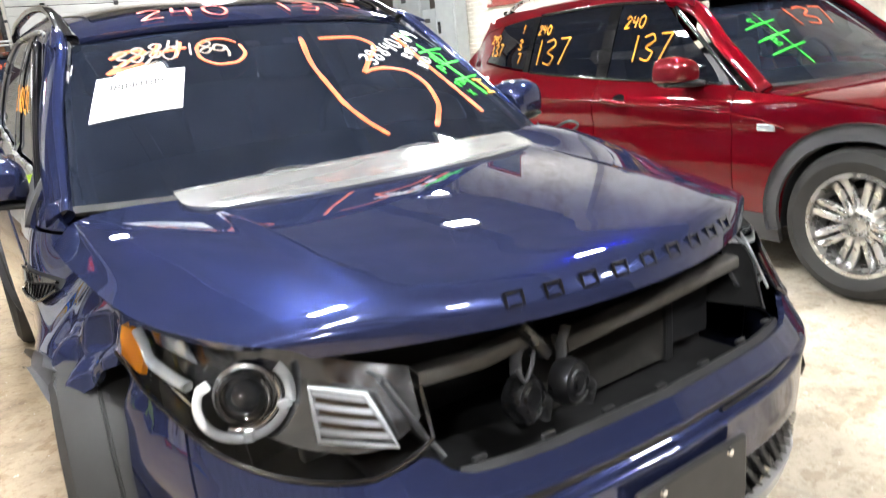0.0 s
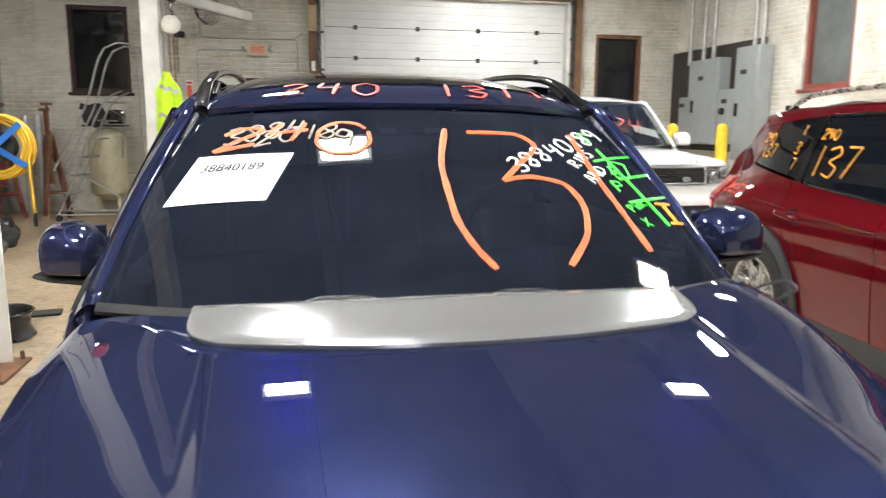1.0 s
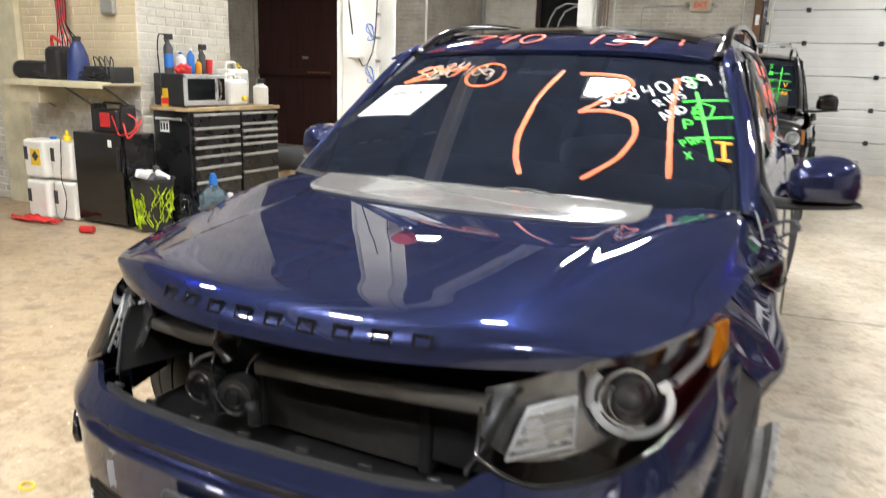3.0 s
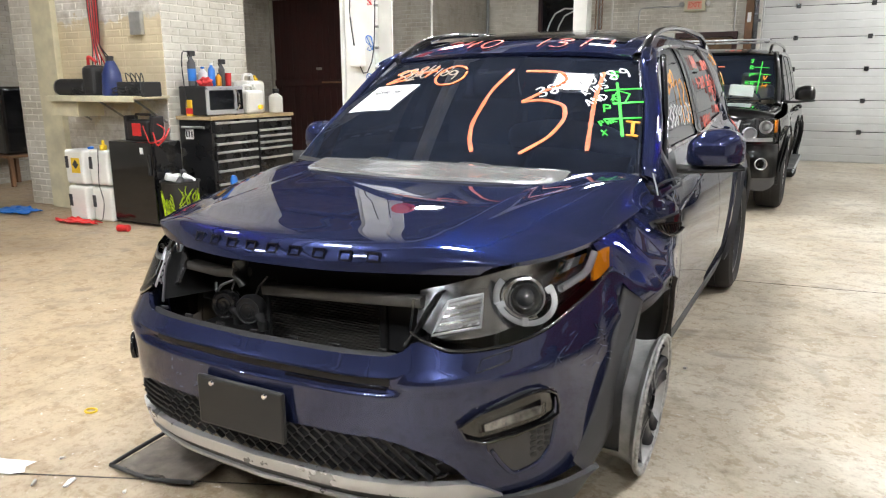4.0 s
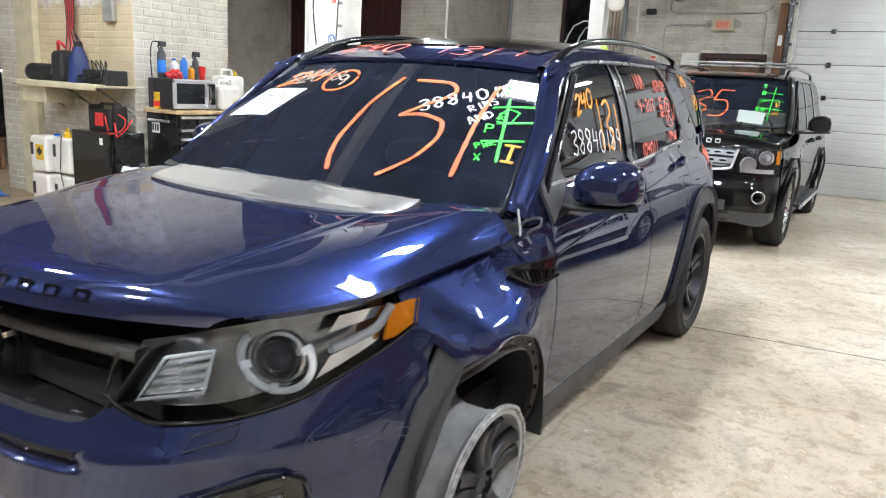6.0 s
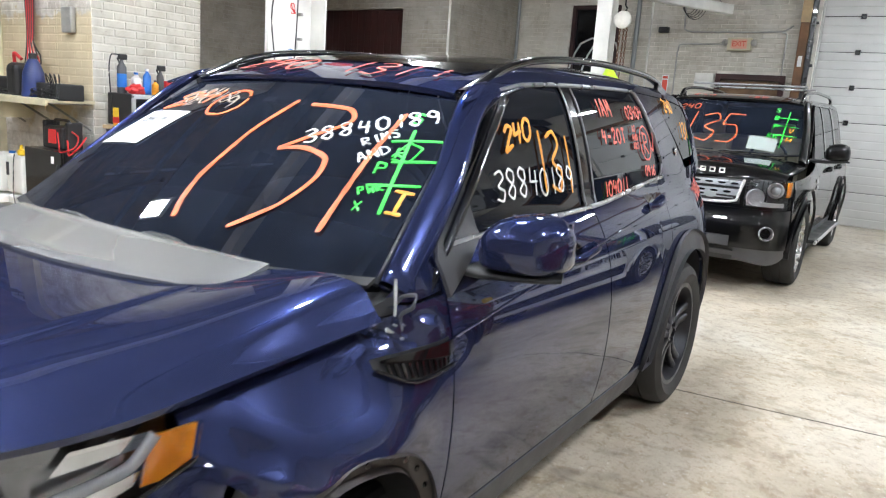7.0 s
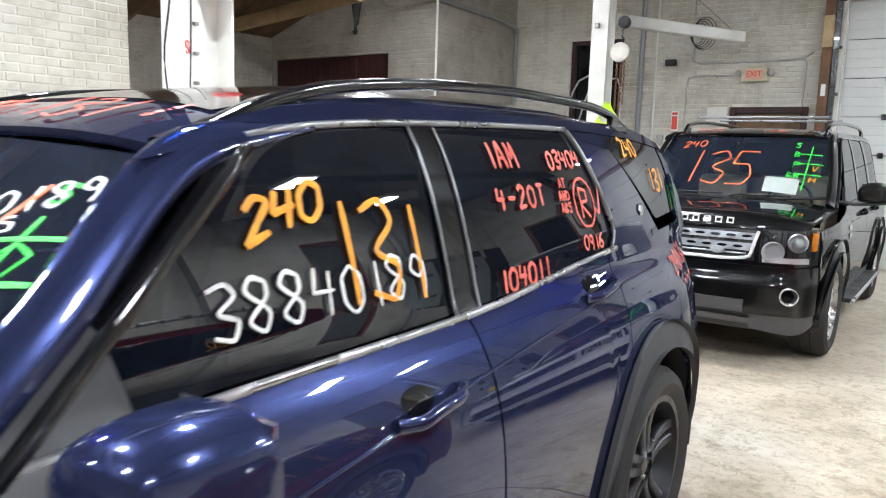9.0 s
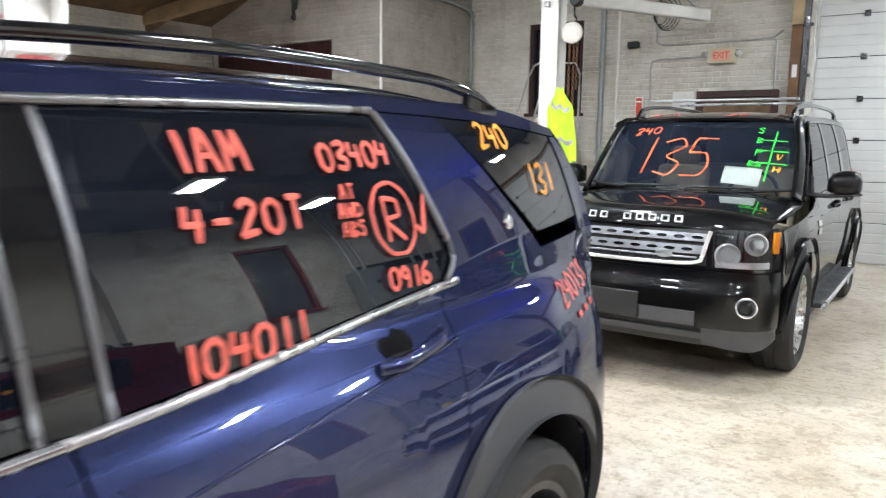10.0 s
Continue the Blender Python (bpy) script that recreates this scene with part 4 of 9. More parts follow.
        for yh in k["handles"]:
            zh = k["handle_z"](yh) if callable(k["handle_z"]) else k["handle_z"]
            sweep("door_handle", path([c.S(yh - 0.11, zh - 0.012, side, 0.004), c.S(yh - 0.07, zh - 0.004, side, 0.04), c.S(yh + 0.05, zh + 0.01, side, 0.042), c.S(yh + 0.11, zh + 0.012, side, 0.006)], 14), 0.026, 0.032, body, t, seg=10)
            # flat black ellipse on the door skin, painting the shaded hollow behind the grip
            sheet("handle_recess", lambda u, v: c.S(yh - 0.035 + 0.050 * v * math.cos(2 * math.pi * u), zh + 0.018 + 0.027 * v * math.sin(2 * math.pi * u), side, 0.003 - 0.001 * v), 24, 3, M["black_gloss"], t, 0.0, flip=side < 0)
        sweep("shoulder_line", [c.S(y, k["crease"](y), side, 0.0) for y in np.linspace(y_f + 0.01, y_d - 0.02, 20)], 0.009, 0.009, body, t, seg=8)
    # tail
    zs = np.linspace(0.3, c.wtop(3.9), 20)

    def tail(u, v):
        z = 0.3 + (c.wtop(3.9) - 0.3) * v
        y = c.yr(z)
        x = c.X(y, z)
        a = 2 * u - 1
        return Vector((x * a, y + 0.09 * (1 - abs(a) ** 2.6), z))
    sheet("tailgate", tail, 24, 24, body, t, 0.02, flip=True)

    def rearglass(u, v):
        z = c.belt(3.9) + 0.08 + (c.wtop(3.9) - c.belt(3.9) - 0.12) * v
        a = (2 * u - 1) * 0.86
        y = c.yr(z)
        return Vector((c.X(y, z) * a, y + 0.096 * (1 - abs(a) ** 2.6) + 0.006, z))
    sheet("rear_window", rearglass, 12, 6, pane_side, t, 0.004, flip=True)
    for side in (1, -1):
        zl = k["tail_lamp"]

        def tl(u, v, side=side):
            z = zl[0] + (zl[1] - zl[0]) * v
            if k.get("tail_wrap", 0.16) < 0:
                a = 0.94 - 0.3 * u
                return Vector((side * c.X(c.yr(z), z) * a, c.yr(z) + 0.09 * (1 - a ** 2.6) + 0.012, z))
            if u < 0.5:
                return c.S(c.yr(z) - k.get("tail_wrap", 0.16) * (1 - 2 * u) - 0.01, z, side, 0.01)
            a = 1 - (u - 0.5) * 0.4
            return Vector((side * c.X(c.yr(z), z) * a, c.yr(z) + 0.09 * (1 - a ** 2.6) + 0.012, z))
        sheet("tail_lamp", tl, 10, 8, M["red_lens"], t, 0.02, flip=side < 0)
    # roof
    r0, r1 = k["roof_span"]

    def roof(u, v):
        y = r0 + (r1 - r0) * v
        a = 2 * u - 1
        half = min(c.X(max(y, 2.2), k["cant"]), c.X(y, k["cant"])) - k.get("roof_in", 0.0) * (1 - smooth01(r0, r0 + 0.5, y))
        if k.get("roof_fit"):
            half = c.X(max(y, 2.0), min(k["cant"], c.roof(y) - k["roof_drop"] + 0.006)) - 0.004
        yy = y + k.get("roof_bow", 0.06) * abs(a) ** 2 * (1 - smooth01(r0, r0 + 0.3, y))
        return Vector((half * a, yy, c.roof(yy) - k["roof_drop"] * abs(a) ** 3))
    sheet("roof", roof, 32, 40, body, t, 0.02)

    def back(u, v):
        y0 = r1
        a = 2 * u - 1
        half = c.X(r1, k["cant"])
        zt = c.roof(r1) - k["roof_drop"] * abs(a) ** 3
        ze = c.wtop(3.9) - 0.02
        ye = c.yr(ze) + 0.09 * (1 - abs(a) ** 2.6) + 0.05
        return Vector((half * a, y0 + (ye - y0) * v, zt + (ze - zt) * v ** 1.6))
    sheet("roof_spoiler", back, 20, 8, body, t, 0.025)
    # windscreen
    ws = k["ws"]

    def screen(u, v):
        a = 2 * u - 1
        hw = ws["w0"] + (ws["w1"] - ws["w0"]) * v
        x = hw * a
        y = (ws["y0"] + ws["bow"] * a * a) * (1 - v) + (ws["y1"] + k.get("roof_bow", 0.06) * a * a) * v
        z = ws["z0"] + (y - ws["y0"]) * ws["slope"] - ws["drop"] * (x / ws["w0"]) ** 2 + ws.get("crown", 0.012) * 4 * v * (1 - v)
        return Vector((x, y, z))
    c.screen = screen
    o = sheet("windscreen", screen, 28, 18, pane_front, t, 0.006)
    sheet("screen_seal", lambda u, v: Vector(screen(u, 0.0)) + Vector((0, -0.03 * (1 - v), -0.014 * (1 - v) + 0.002)), 28, 2, M["bay_black"], t, 0.01)
    # floor pan and cabin
    box("floor_pan", (1.5, k["length"] - 0.7, 0.12), (0, k["length"] / 2, 0.34), M["black_plastic"], t, 0.03)
    box("engine_bay", (1.3, 0.62, 0.36), (0, k["arches"][0][0] + 0.05, 0.55), M["black_plastic"], t, 0.03)
    bw = c.belt(2.0)
    trim = k.get("cabin", M["cabin"])
    sweep("dashboard", path([(-0.68, ws["y0"] + 0.5, bw - 0.13), (-0.3, ws["y0"] + 0.45, bw - 0.1), (0.3, ws["y0"] + 0.45, bw - 0.1), (0.68, ws["y0"] + 0.5, bw - 0.13)], 12), 0.4, 0.2, M["cabin"], t, seg=14, power=3)
    for sx in (-0.38, 0.38):
        box("seat", (0.5, 0.5, 0.22), (sx, y_f + 0.72, bw - 0.42), trim, t, 0.06, seg=3)
        box("seat_back", (0.48, 0.14, 0.62), (sx, y_f + 1.0, bw - 0.12), trim, t, 0.06, pose(0, 0, 0, -14), seg=3)
        box("headrest", (0.26, 0.09, 0.17), (sx, y_f + 1.12, bw + 0.27), trim, t, 0.04, seg=3)
    box("rear_bench", (1.25, 0.14, 0.6), (0, y_d - 0.25, bw - 0.1), trim, t, 0.06, pose(0, 0, 0, -14), seg=3)
    steer = sweep("steering_wheel", [(0.38 + 0.185 * math.cos(a), y_f + 0.38 + 0.06 * math.sin(a), bw - 0.02 + 0.175 * math.sin(a)) for a in np.linspace(0, 2 * math.pi, 25)[:-1]], 0.028, 0.028, M["cabin"], t, up=(0, 1, 0), seg=8, closed=True)
    for (x, y, z, side, kw) in wheels:
        wheel(t, (x, y, z), side, **kw)


def mirror(c, t, side, base, size, mat, label=""):
    """A door mirror on its arm: base is the arm's foot, size the shell's width, depth and height."""
    bx, by, bz = base
    w, dpt, h = size
    cx = bx + 0.06 + w / 2
    bm = bmesh.new()
    bmesh.ops.create_uvsphere(bm, u_segments=28, v_segments=18, radius=0.5)
    for v in bm.verts:
        x, y, z = v.co * 2
        f = lambda q, e: math.copysign(abs(q) ** e, q)
        x, z = f(x, 0.5), f(z, 0.62) if z > 0 else f(z, 0.4)
        yy = f(y, 0.8) if y < 0 else f(y, 0.35) * 0.45
        lean = 1.02 - 0.30 * x * x + 0.09 * x
        v.co = Vector((side * (cx + x * w / 2), by + yy * dpt * 0.62 + 0.02 * x, bz + h * 0.32 + z * h / 2 * 1.12 * (lean if z > 0 else 0.58)))
    shell = part("mirror", bm, mat, t, label, smooth=True)
    box("mirror_glass", (w * 0.84, 0.006, h * 0.72), (side * cx, by + dpt * 0.285, bz + h * 0.42), M["chrome"], shell, 0.002)
    sweep("mirror_base", path([(side * (bx - 0.05), by + 0.0, bz - 0.012), (side * (bx + 0.05), by - 0.02, bz - h * 0.10), (side * (cx + w * 0.1), by - 0.025, bz - h * 0.05), (side * (cx + w * 0.46), by, bz - h * 0.01)], 12), 0.18, 0.034, M["black_plastic"], shell, seg=12, power=3, taper=lambda q: 1 - 0.45 * q)
    return shell


def rails(c, t, x0, x1, y0, y1, lift, mat, w=0.032, h=0.03):
    for side in (1, -1):
        zr = lambda y: c.roof(y) - c.k["roof_drop"] * 0.6
        pts = [(side * x0, y0, zr(y0) - 0.01), (side * (x0 + (x1 - x0) * 0.3), y0 + 0.13, zr(y0 + 0.13) + lift * 0.75)]
        for q in (0.25, 0.45, 0.65, 0.85):
            y = y0 + (y1 - y0) * q
            pts.append((side * x1, y, zr(y) + lift))
        pts += [(side * x1, y1 - 0.12, zr(y1) + lift * 0.7), (side * x1, y1, zr(y1) - 0.01)]
        o = sweep("roof_rail", path(pts, 40), w, h, mat, t, seg=10, power=3)
        for q in (0.06, 0.96):
            y = y0 + (y1 - y0) * q
            box("rail_foot", (0.028, 0.12, lift * 0.6), (side * (x0 + (x1 - x0) * (0.3 if q < 0.5 else 1)), y, zr(y) + lift * 0.25), M["black_gloss"], o, 0.008)

# ---------------- the damaged blue car ----------------
def fold(t):
    """A sharp pleat of period one, from -0.5 to 0.5."""
    return abs((t % 1.0) - 0.5) * 2 - 0.5


def crumple(p):
    """The buckled wing on the car's left, the scraped one on its right, and the slot in the bumper's middle."""
    if p.y < 0.14 and abs(p.x) < 0.56 and 0.53 < p.z < 0.63:
        k = smooth01(0.548, 0.566, p.z) * (1 - smooth01(0.592, 0.602, p.z)) * (1 - smooth01(0.43, 0.52, abs(p.x)))
        p = p + Vector((0, 0.03 * k, 0))
    for side, amp, cy, cz, ry, rz in ((1, 0.045, 1.325, 0.912, 0.10, 0.048), (1, 0.042, 0.79, 0.63, 0.13, 0.11), (-1, 0.045, 0.85, 0.78, 0.2, 0.14)):
        if p.x * side > 0.6 and p.y < 1.47:
            d = math.exp(-(((p.y - cy) / ry) ** 4 + ((p.z - cz) / rz) ** 2))
            w = 0.25 * noise.noise(Vector((p.y * 7, p.z * 7, side * 2.3)))
            a = fold(p.y * 5.2 + p.z * 6.5 + w) + 0.7 * fold(p.y * 9.0 - p.z * 4.0 + w)
            p = p + Vector((side * amp * d * (0.55 * a - 0.35), 0, 0.02 * d * a))
    return p


hero = Car(
    plan=[(0, -0.005), (0.3, 0.012), (0.5, 0.06), (0.62, 0.135), (0.7, 0.225), (0.78, 0.36), (0.84, 0.53), (0.885, 0.70), (0.932, 0.95), (0.945, 1.15)],
    side=[(0.15, 0.84), (0.25, 0.88), (0.35, 0.91), (0.45, 0.929), (0.55, 0.939), (0.65, 0.9425), (0.72, 0.941), (0.80, 0.934), (0.86, 0.925), (0.92, 0.911), (0.97, 0.893), (1.02, 0.868), (1.07, 0.836), (1.11, 0.801), (1.16, 0.789), (1.24, 0.769), (1.32, 0.746), (1.40, 0.718), (1.48, 0.682), (1.53, 0.650), (1.58, 0.615), (1.64, 0.55)],
    low_taper=[(0.5, 0.93), (0.7, 0.955), (0.95, 0.985), (1.3, 1.0), (3.8, 0.995), (4.2, 0.93), (4.42, 0.82), (4.6, 0.7)],
    high_taper=[(0.5, 0.93), (0.7, 0.955), (0.95, 0.985), (1.3, 1.0), (3.4, 1.0), (3.8, 0.985), (4.15, 0.95), (4.4, 0.895)],
    nose=[(0.12, 0.1), (0.2, 0.05), (0.27, 0.025), (0.36, 0.01), (0.45, 0.0), (0.54, -0.006), (0.585, -0.014), (0.615, 0.004), (0.66, 0.03), (0.72, 0.06), (0.8, 0.10), (0.9, 0.15)],
    pillar_w=0.092, tail_wrap=-1, roof_fit=True, bulge=lambda y, z: (0.14 * min(1.0, max(0.0, (z - 0.68) / 0.26)) - 0.042 * math.exp(-((z - 0.69) / 0.14) ** 2) * smooth01(0.74, 1.0, y)) * (1 - smooth01(1.12, 1.42, y)), wing_low=curve((0.6, 0.815), (0.68, 0.79), (0.8, 0.72), (1.2, 0.3), (1.5, 0.3)), narrow=0.05, belt0=1.1, dent=crumple,
    belt=[(1.2, 1.045), (1.7, 1.075), (2.6, 1.09), (3.4, 1.155), (4.3, 1.2)],
    wtop=[(1.6, 1.40), (1.95, 1.47), (2.2, 1.51), (2.55, 1.53), (3.3, 1.545), (3.8, 1.535), (4.3, 1.50)],
    tail=[(0.25, 4.43), (0.45, 4.5), (0.75, 4.5), (1.0, 4.47), (1.2, 4.45), (1.4, 4.40), (1.5, 4.35), (1.6, 4.26)],
    roof=[(1.7, 1.43), (1.83, 1.49), (2.0, 1.548), (2.3, 1.603), (2.8, 1.642), (3.4, 1.648), (4.0, 1.605), (4.3, 1.56)],
    roof_span=(1.84, 4.15), roof_drop=0.065, roof_in=0.03, cant=1.585,
    doors=(1.46, 2.55, 3.42), door_cut=0.12, arches=((1.06, 0.29, 0.40), (3.62, 0.40, 0.42)), sill=0.31, wing0=0.74,
    hood_line=[(0.6, 0.846), (0.75, 0.898), (0.95, 0.930), (1.15, 0.944), (1.3, 0.955), (1.46, 0.972)],
    win0=(1.56, 2.02), win1=(3.505, 3.345), win_round=0.07, qwin=((3.965, 3.60), (4.34, 4.26)), qlift=0.045, belt_trim="satin_belt",
    apillar=((0.83, 1.33, 0.985), (0.668, 1.95, 1.472)), handles=(2.31, 3.24), handle_z=curve((2.0, 0.95), (2.31, 0.962), (3.24, 1.062), (3.6, 1.08)), window_trim="satin_trim", crease=curve((1.42, 0.855), (1.8, 0.898), (2.47, 0.968), (3.5, 1.06)),
    tail_lamp=(0.98, 1.2), length=4.5,
    sail=False, ws=dict(y0=1.12, z0=1.008, y1=1.83, slope=0.655, drop=0.1, bow=0.17, w0=0.80, w1=0.655),
)
car = thing("crashed_car", (0, 0, 0), "dark blue crash-damaged sport utility car with missing front tyre", "car")
RW = dict(R=0.368, rim=0.255, width=0.225, spokes_n=5, mat_rim=M["dark_alloy"], style="twin")
FW = dict(R=0.35, rim=0.236, width=0.25, spokes_n=5, mat_rim=M["dark_alloy"], tyre=False, toe=1, camber=4, barrel=M["barrel"])
FR = dict(RW, toe=-6)
build_car(hero, car, M["blue"], M["pane"], M["pane_dark"], [(0.815, 3.62, 0.368, 1, RW), (-0.815, 3.62, 0.368, -1, RW), (0.84, 0.985, 0.257, 1, FW), (-0.83, 1.0, 0.368, -1, FR)])

hc = vcurve((0, 0.088, 0.852), (0, 0.098, 0.882), (0, 0.15, 0.924), (0, 0.3, 0.944), (0, 0.55, 0.9655), (0, 0.85, 0.989), (0, 1.125, 1.010))
he = vcurve((0.61, 0.285, 0.842), (0.63, 0.295, 0.858), (0.68, 0.33, 0.872), (0.755, 0.45, 0.878), (0.818, 0.62, 0.89), (0.856, 0.86, 0.918), (0.87, 1.06, 0.934), (0.872, 1.235, 0.942))


def hood_relief(x, y):
    """The bonnet's raised middle, bounded by a crease on each side."""
    a = abs(x) - (0.50 + 0.05 * (y - 0.6))
    return 0.006 * smooth01(0.2, 0.6, y) * (1 - smooth01(-0.010, 0.014, a))


def hood_fall(k, p=1.45):
    """Fall of the bonnet from its middle (0) to its edge (1): a flat top, then rounded flanks."""
    return 0.42 * k * k + 0.58 * max(0.0, (k - 0.60) / 0.40) ** p


def bonnet_at(a, v, lift=0.0, relief=True):
    """A place on the bonnet's skin: a from -1 to 1 across, v from 0 at the lip to 1 at the screen."""
    p, q = hc(v), he(v)
    k = abs(a)
    x, y = q.x * a, p.y + (q.y - p.y) * k ** 2.2
    # the rear edge stands up, the struck left corner most
    up = 0.052 * smooth01(0.40, 1.0, v) * smooth01(0.45, 0.92, k) * (1 - smooth01(0.93, 1.0, k)) if a > 0 and relief else 0.024 * smooth01(0.45, 1.0, v) * smooth01(0.45, 0.92, k) * (1 - smooth01(0.93, 1.0, k)) if relief else 0.0
    return Vector((x, y, p.z + (q.z - p.z) * hood_fall(k, 1.45 + 2.6 * smooth01(0.25, 0.95, v)) + (hood_relief(x, y) if relief else 0.006) + up + lift))


sheet("bonnet", lambda u, v: bonnet_at(2 * u - 1, v), 120, 56, M["blue"], car, 0.016)


# the silver strip at the rear of the bonnet
def strip(u, v):
    a = 2 * u - 1
    w = 0.675 - 0.10 * (1 - v) ** 4 - 0.02 * v
    v0 = 0.775 + 0.05 * a * a
    e = min((1 - abs(a)) * 3, v, 1 - v)
    return bonnet_at(w * a, v0 + (0.998 - v0) * v, 0.009 + 0.006 * smooth01(0, 0.12, e) + 0.020 * v * v, False)


sheet("bonnet_strip", strip, 40, 14, M["silver_paint"], car, 0.012, "silver-grey painted strip across the bonnet's rear")

# bumper
b_low = curve((0, 0.425), (0.42, 0.425), (0.52, 0.40), (0.63, 0.335), (0.72, 0.225), (0.8, 0.2), (1.1, 0.2), (1.2, 0.36), (1.36, 0.57))
b_top = curve((0, 0.648), (0.44, 0.65), (0.49, 0.664), (0.525, 0.69), (0.56, 0.678), (0.63, 0.657), (0.75, 0.654), (0.9, 0.668), (1.05, 0.708), (1.15, 0.738), (1.24, 0.772), (1.28, 0.775), (1.36, 0.735))
nose_panel(hero, "bumper", car, M["blue"], -1.0, 1.34, b_low, b_top, 110, 46)
nose_panel(hero, "bumper_end", car, M["blue"], -1.24, -1.01, lambda s: 0.42, b_top, 8, 16, 0.0, 0.015, "scraped and loosened bumper corner")
nose_panel(hero, "lower_grille", car, M["black_plastic"], -0.7, 0.7, 0.28, 0.45, 30, 4, -0.05)
for r in range(6):
    z = 0.305 + r * 0.022
    n = 30
    for s0 in np.linspace(-0.6, 0.6, n):
        s = s0 + (0.02 if r % 2 else 0)
        if abs(s) < (0.62 if z < 0.36 else 0.56) and b_low(abs(s)) > z:
            p = hero.F(s, z, -0.012)
            bm = bmesh.new()
            add_box(bm, (0.03, 0.02, 0.0045), p, 0, pose(0, 0, 0, 0, 28 if (r + int(s * 50)) % 2 else -28))
            part("grille_rib", bm, M["black_plastic"], car)
sk_t = curve((0, 0.283), (0.5, 0.285), (0.64, 0.284), (0.70, 0.262), (0.76, 0.215))
skid = nose_panel(hero, "skid_strip", car, M["skid"], -0.62, 0.62, lambda s: sk_t(s) - 0.044, sk_t, 44, 5, 0.008, 0.02, "satin silver strip under the grille")
nose_panel(hero, "skid_inset", skid, M["black_plastic"], -0.56, 0.56, lambda s: sk_t(s) - 0.078, lambda s: sk_t(s) - 0.044, 40, 3, -0.004, 0.012, "black inset in the silver strip")
nose_panel(hero, "skid_lip", skid, M["skid"], -0.62, 0.62, lambda s: sk_t(s) - 0.094, lambda s: sk_t(s) - 0.078, 44, 2, 0.006, 0.02)
for side in (1, -1):
    nose_panel(hero, "skid_end", skid, M["skid"], 0.55 if side > 0 else -0.76, 0.76 if side > 0 else -0.55, lambda s: max(0.165, sk_t(s) - 0.094), sk_t, 12, 6, 0.0105, 0.02)
nose_panel(hero, "chin", car, M["black_plastic"], -0.8, 0.8, 0.15, 0.2, 30, 4, -0.03, 0.03)
slot = nose_panel(hero, "bumper_slot", car, M["black_plastic"], -0.40, 0.46, 0.572, 0.592, 40, 3, 0.002, 0.004, "black slot under the bumper's brow")
nose_panel(hero, "slot_bar", slot, M["black_gloss"], 0.14, 0.45, 0.562, 0.568, 14, 1, 0.006, 0.006)
# plate bracket without a plate
pb = box("plate_bracket", (0.325, 0.018, 0.155), (0, -0.022, 0.445), M["black_plastic"], car, 0.008)
for sx in (-0.1, 0.1):
    lathe("screw", [(0, 0.006), (0.007, 0.005), (0.009, 0.0)], (sx, -0.032, 0.505), M["chrome"], pb, (0, -1, 0), 12)
# opening behind the missing grille
gf = nose_panel(hero, "grille_frame", car, M["black_plastic"], -0.47, 0.47, 0.64, 0.654, 40, 2, -0.02, 0.012, "bare black edge of the missing grille")
for i in range(7):
    a = (i / 6 - 0.5)
    c0 = hero.F(a * 0.86, 0.656, -0.03)
    box("clip", (0.028, 0.01, 0.008), c0, M["black_plastic"], gf, 0.002)
for side in (1, -1):
    oe = path([(side * 0.462, 0.128, 0.66), (side * 0.482, 0.155, 0.70), (side * 0.505, 0.19, 0.76), (side * 0.515, 0.22, 0.79)], 14)
    sweep("opening_edge", oe, 0.008, 0.014, M["bay_black"] if side > 0 else M["grey_plastic"], car, power=3)
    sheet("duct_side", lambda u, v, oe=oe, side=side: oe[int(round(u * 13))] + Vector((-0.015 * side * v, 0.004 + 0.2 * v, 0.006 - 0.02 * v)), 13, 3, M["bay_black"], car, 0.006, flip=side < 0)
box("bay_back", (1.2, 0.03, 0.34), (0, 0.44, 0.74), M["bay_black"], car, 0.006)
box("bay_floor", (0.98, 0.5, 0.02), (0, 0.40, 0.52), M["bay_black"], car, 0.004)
sweep("upper_beam", [(-0.10, 0.225, 0.726), (0.16, 0.22, 0.742), (0.47, 0.225, 0.764)], 0.05, 0.032, M["bay_beam"], car, seg=12, power=5, label="dusty grey beam over the radiator")
sweep("upper_beam", [(-0.44, 0.245, 0.762), (-0.3, 0.235, 0.756), (-0.19, 0.235, 0.764)], 0.05, 0.03, M["bay_beam"], car, seg=12, power=5)
rad = box("radiator", (0.44, 0.03, 0.17), (0.075, 0.30, 0.632), M["radiator"], car, 0.006, label="dusty dark radiator core")
for i in range(20):
    box("radiator_tube", (0.42, 0.01, 0.0035), (0.075, 0.282, 0.553 + i * 0.0083), M["radiator"], rad, 0)
for sx in (-0.15, 0.30):
    box("radiator_tank", (0.03, 0.05, 0.19), (sx, 0.295, 0.635), M["black_plastic"], rad, 0.008)
box("duct_panel", (0.14, 0.012, 0.16), (0.385, 0.285, 0.655), M["black_plastic"], car, 0.003)
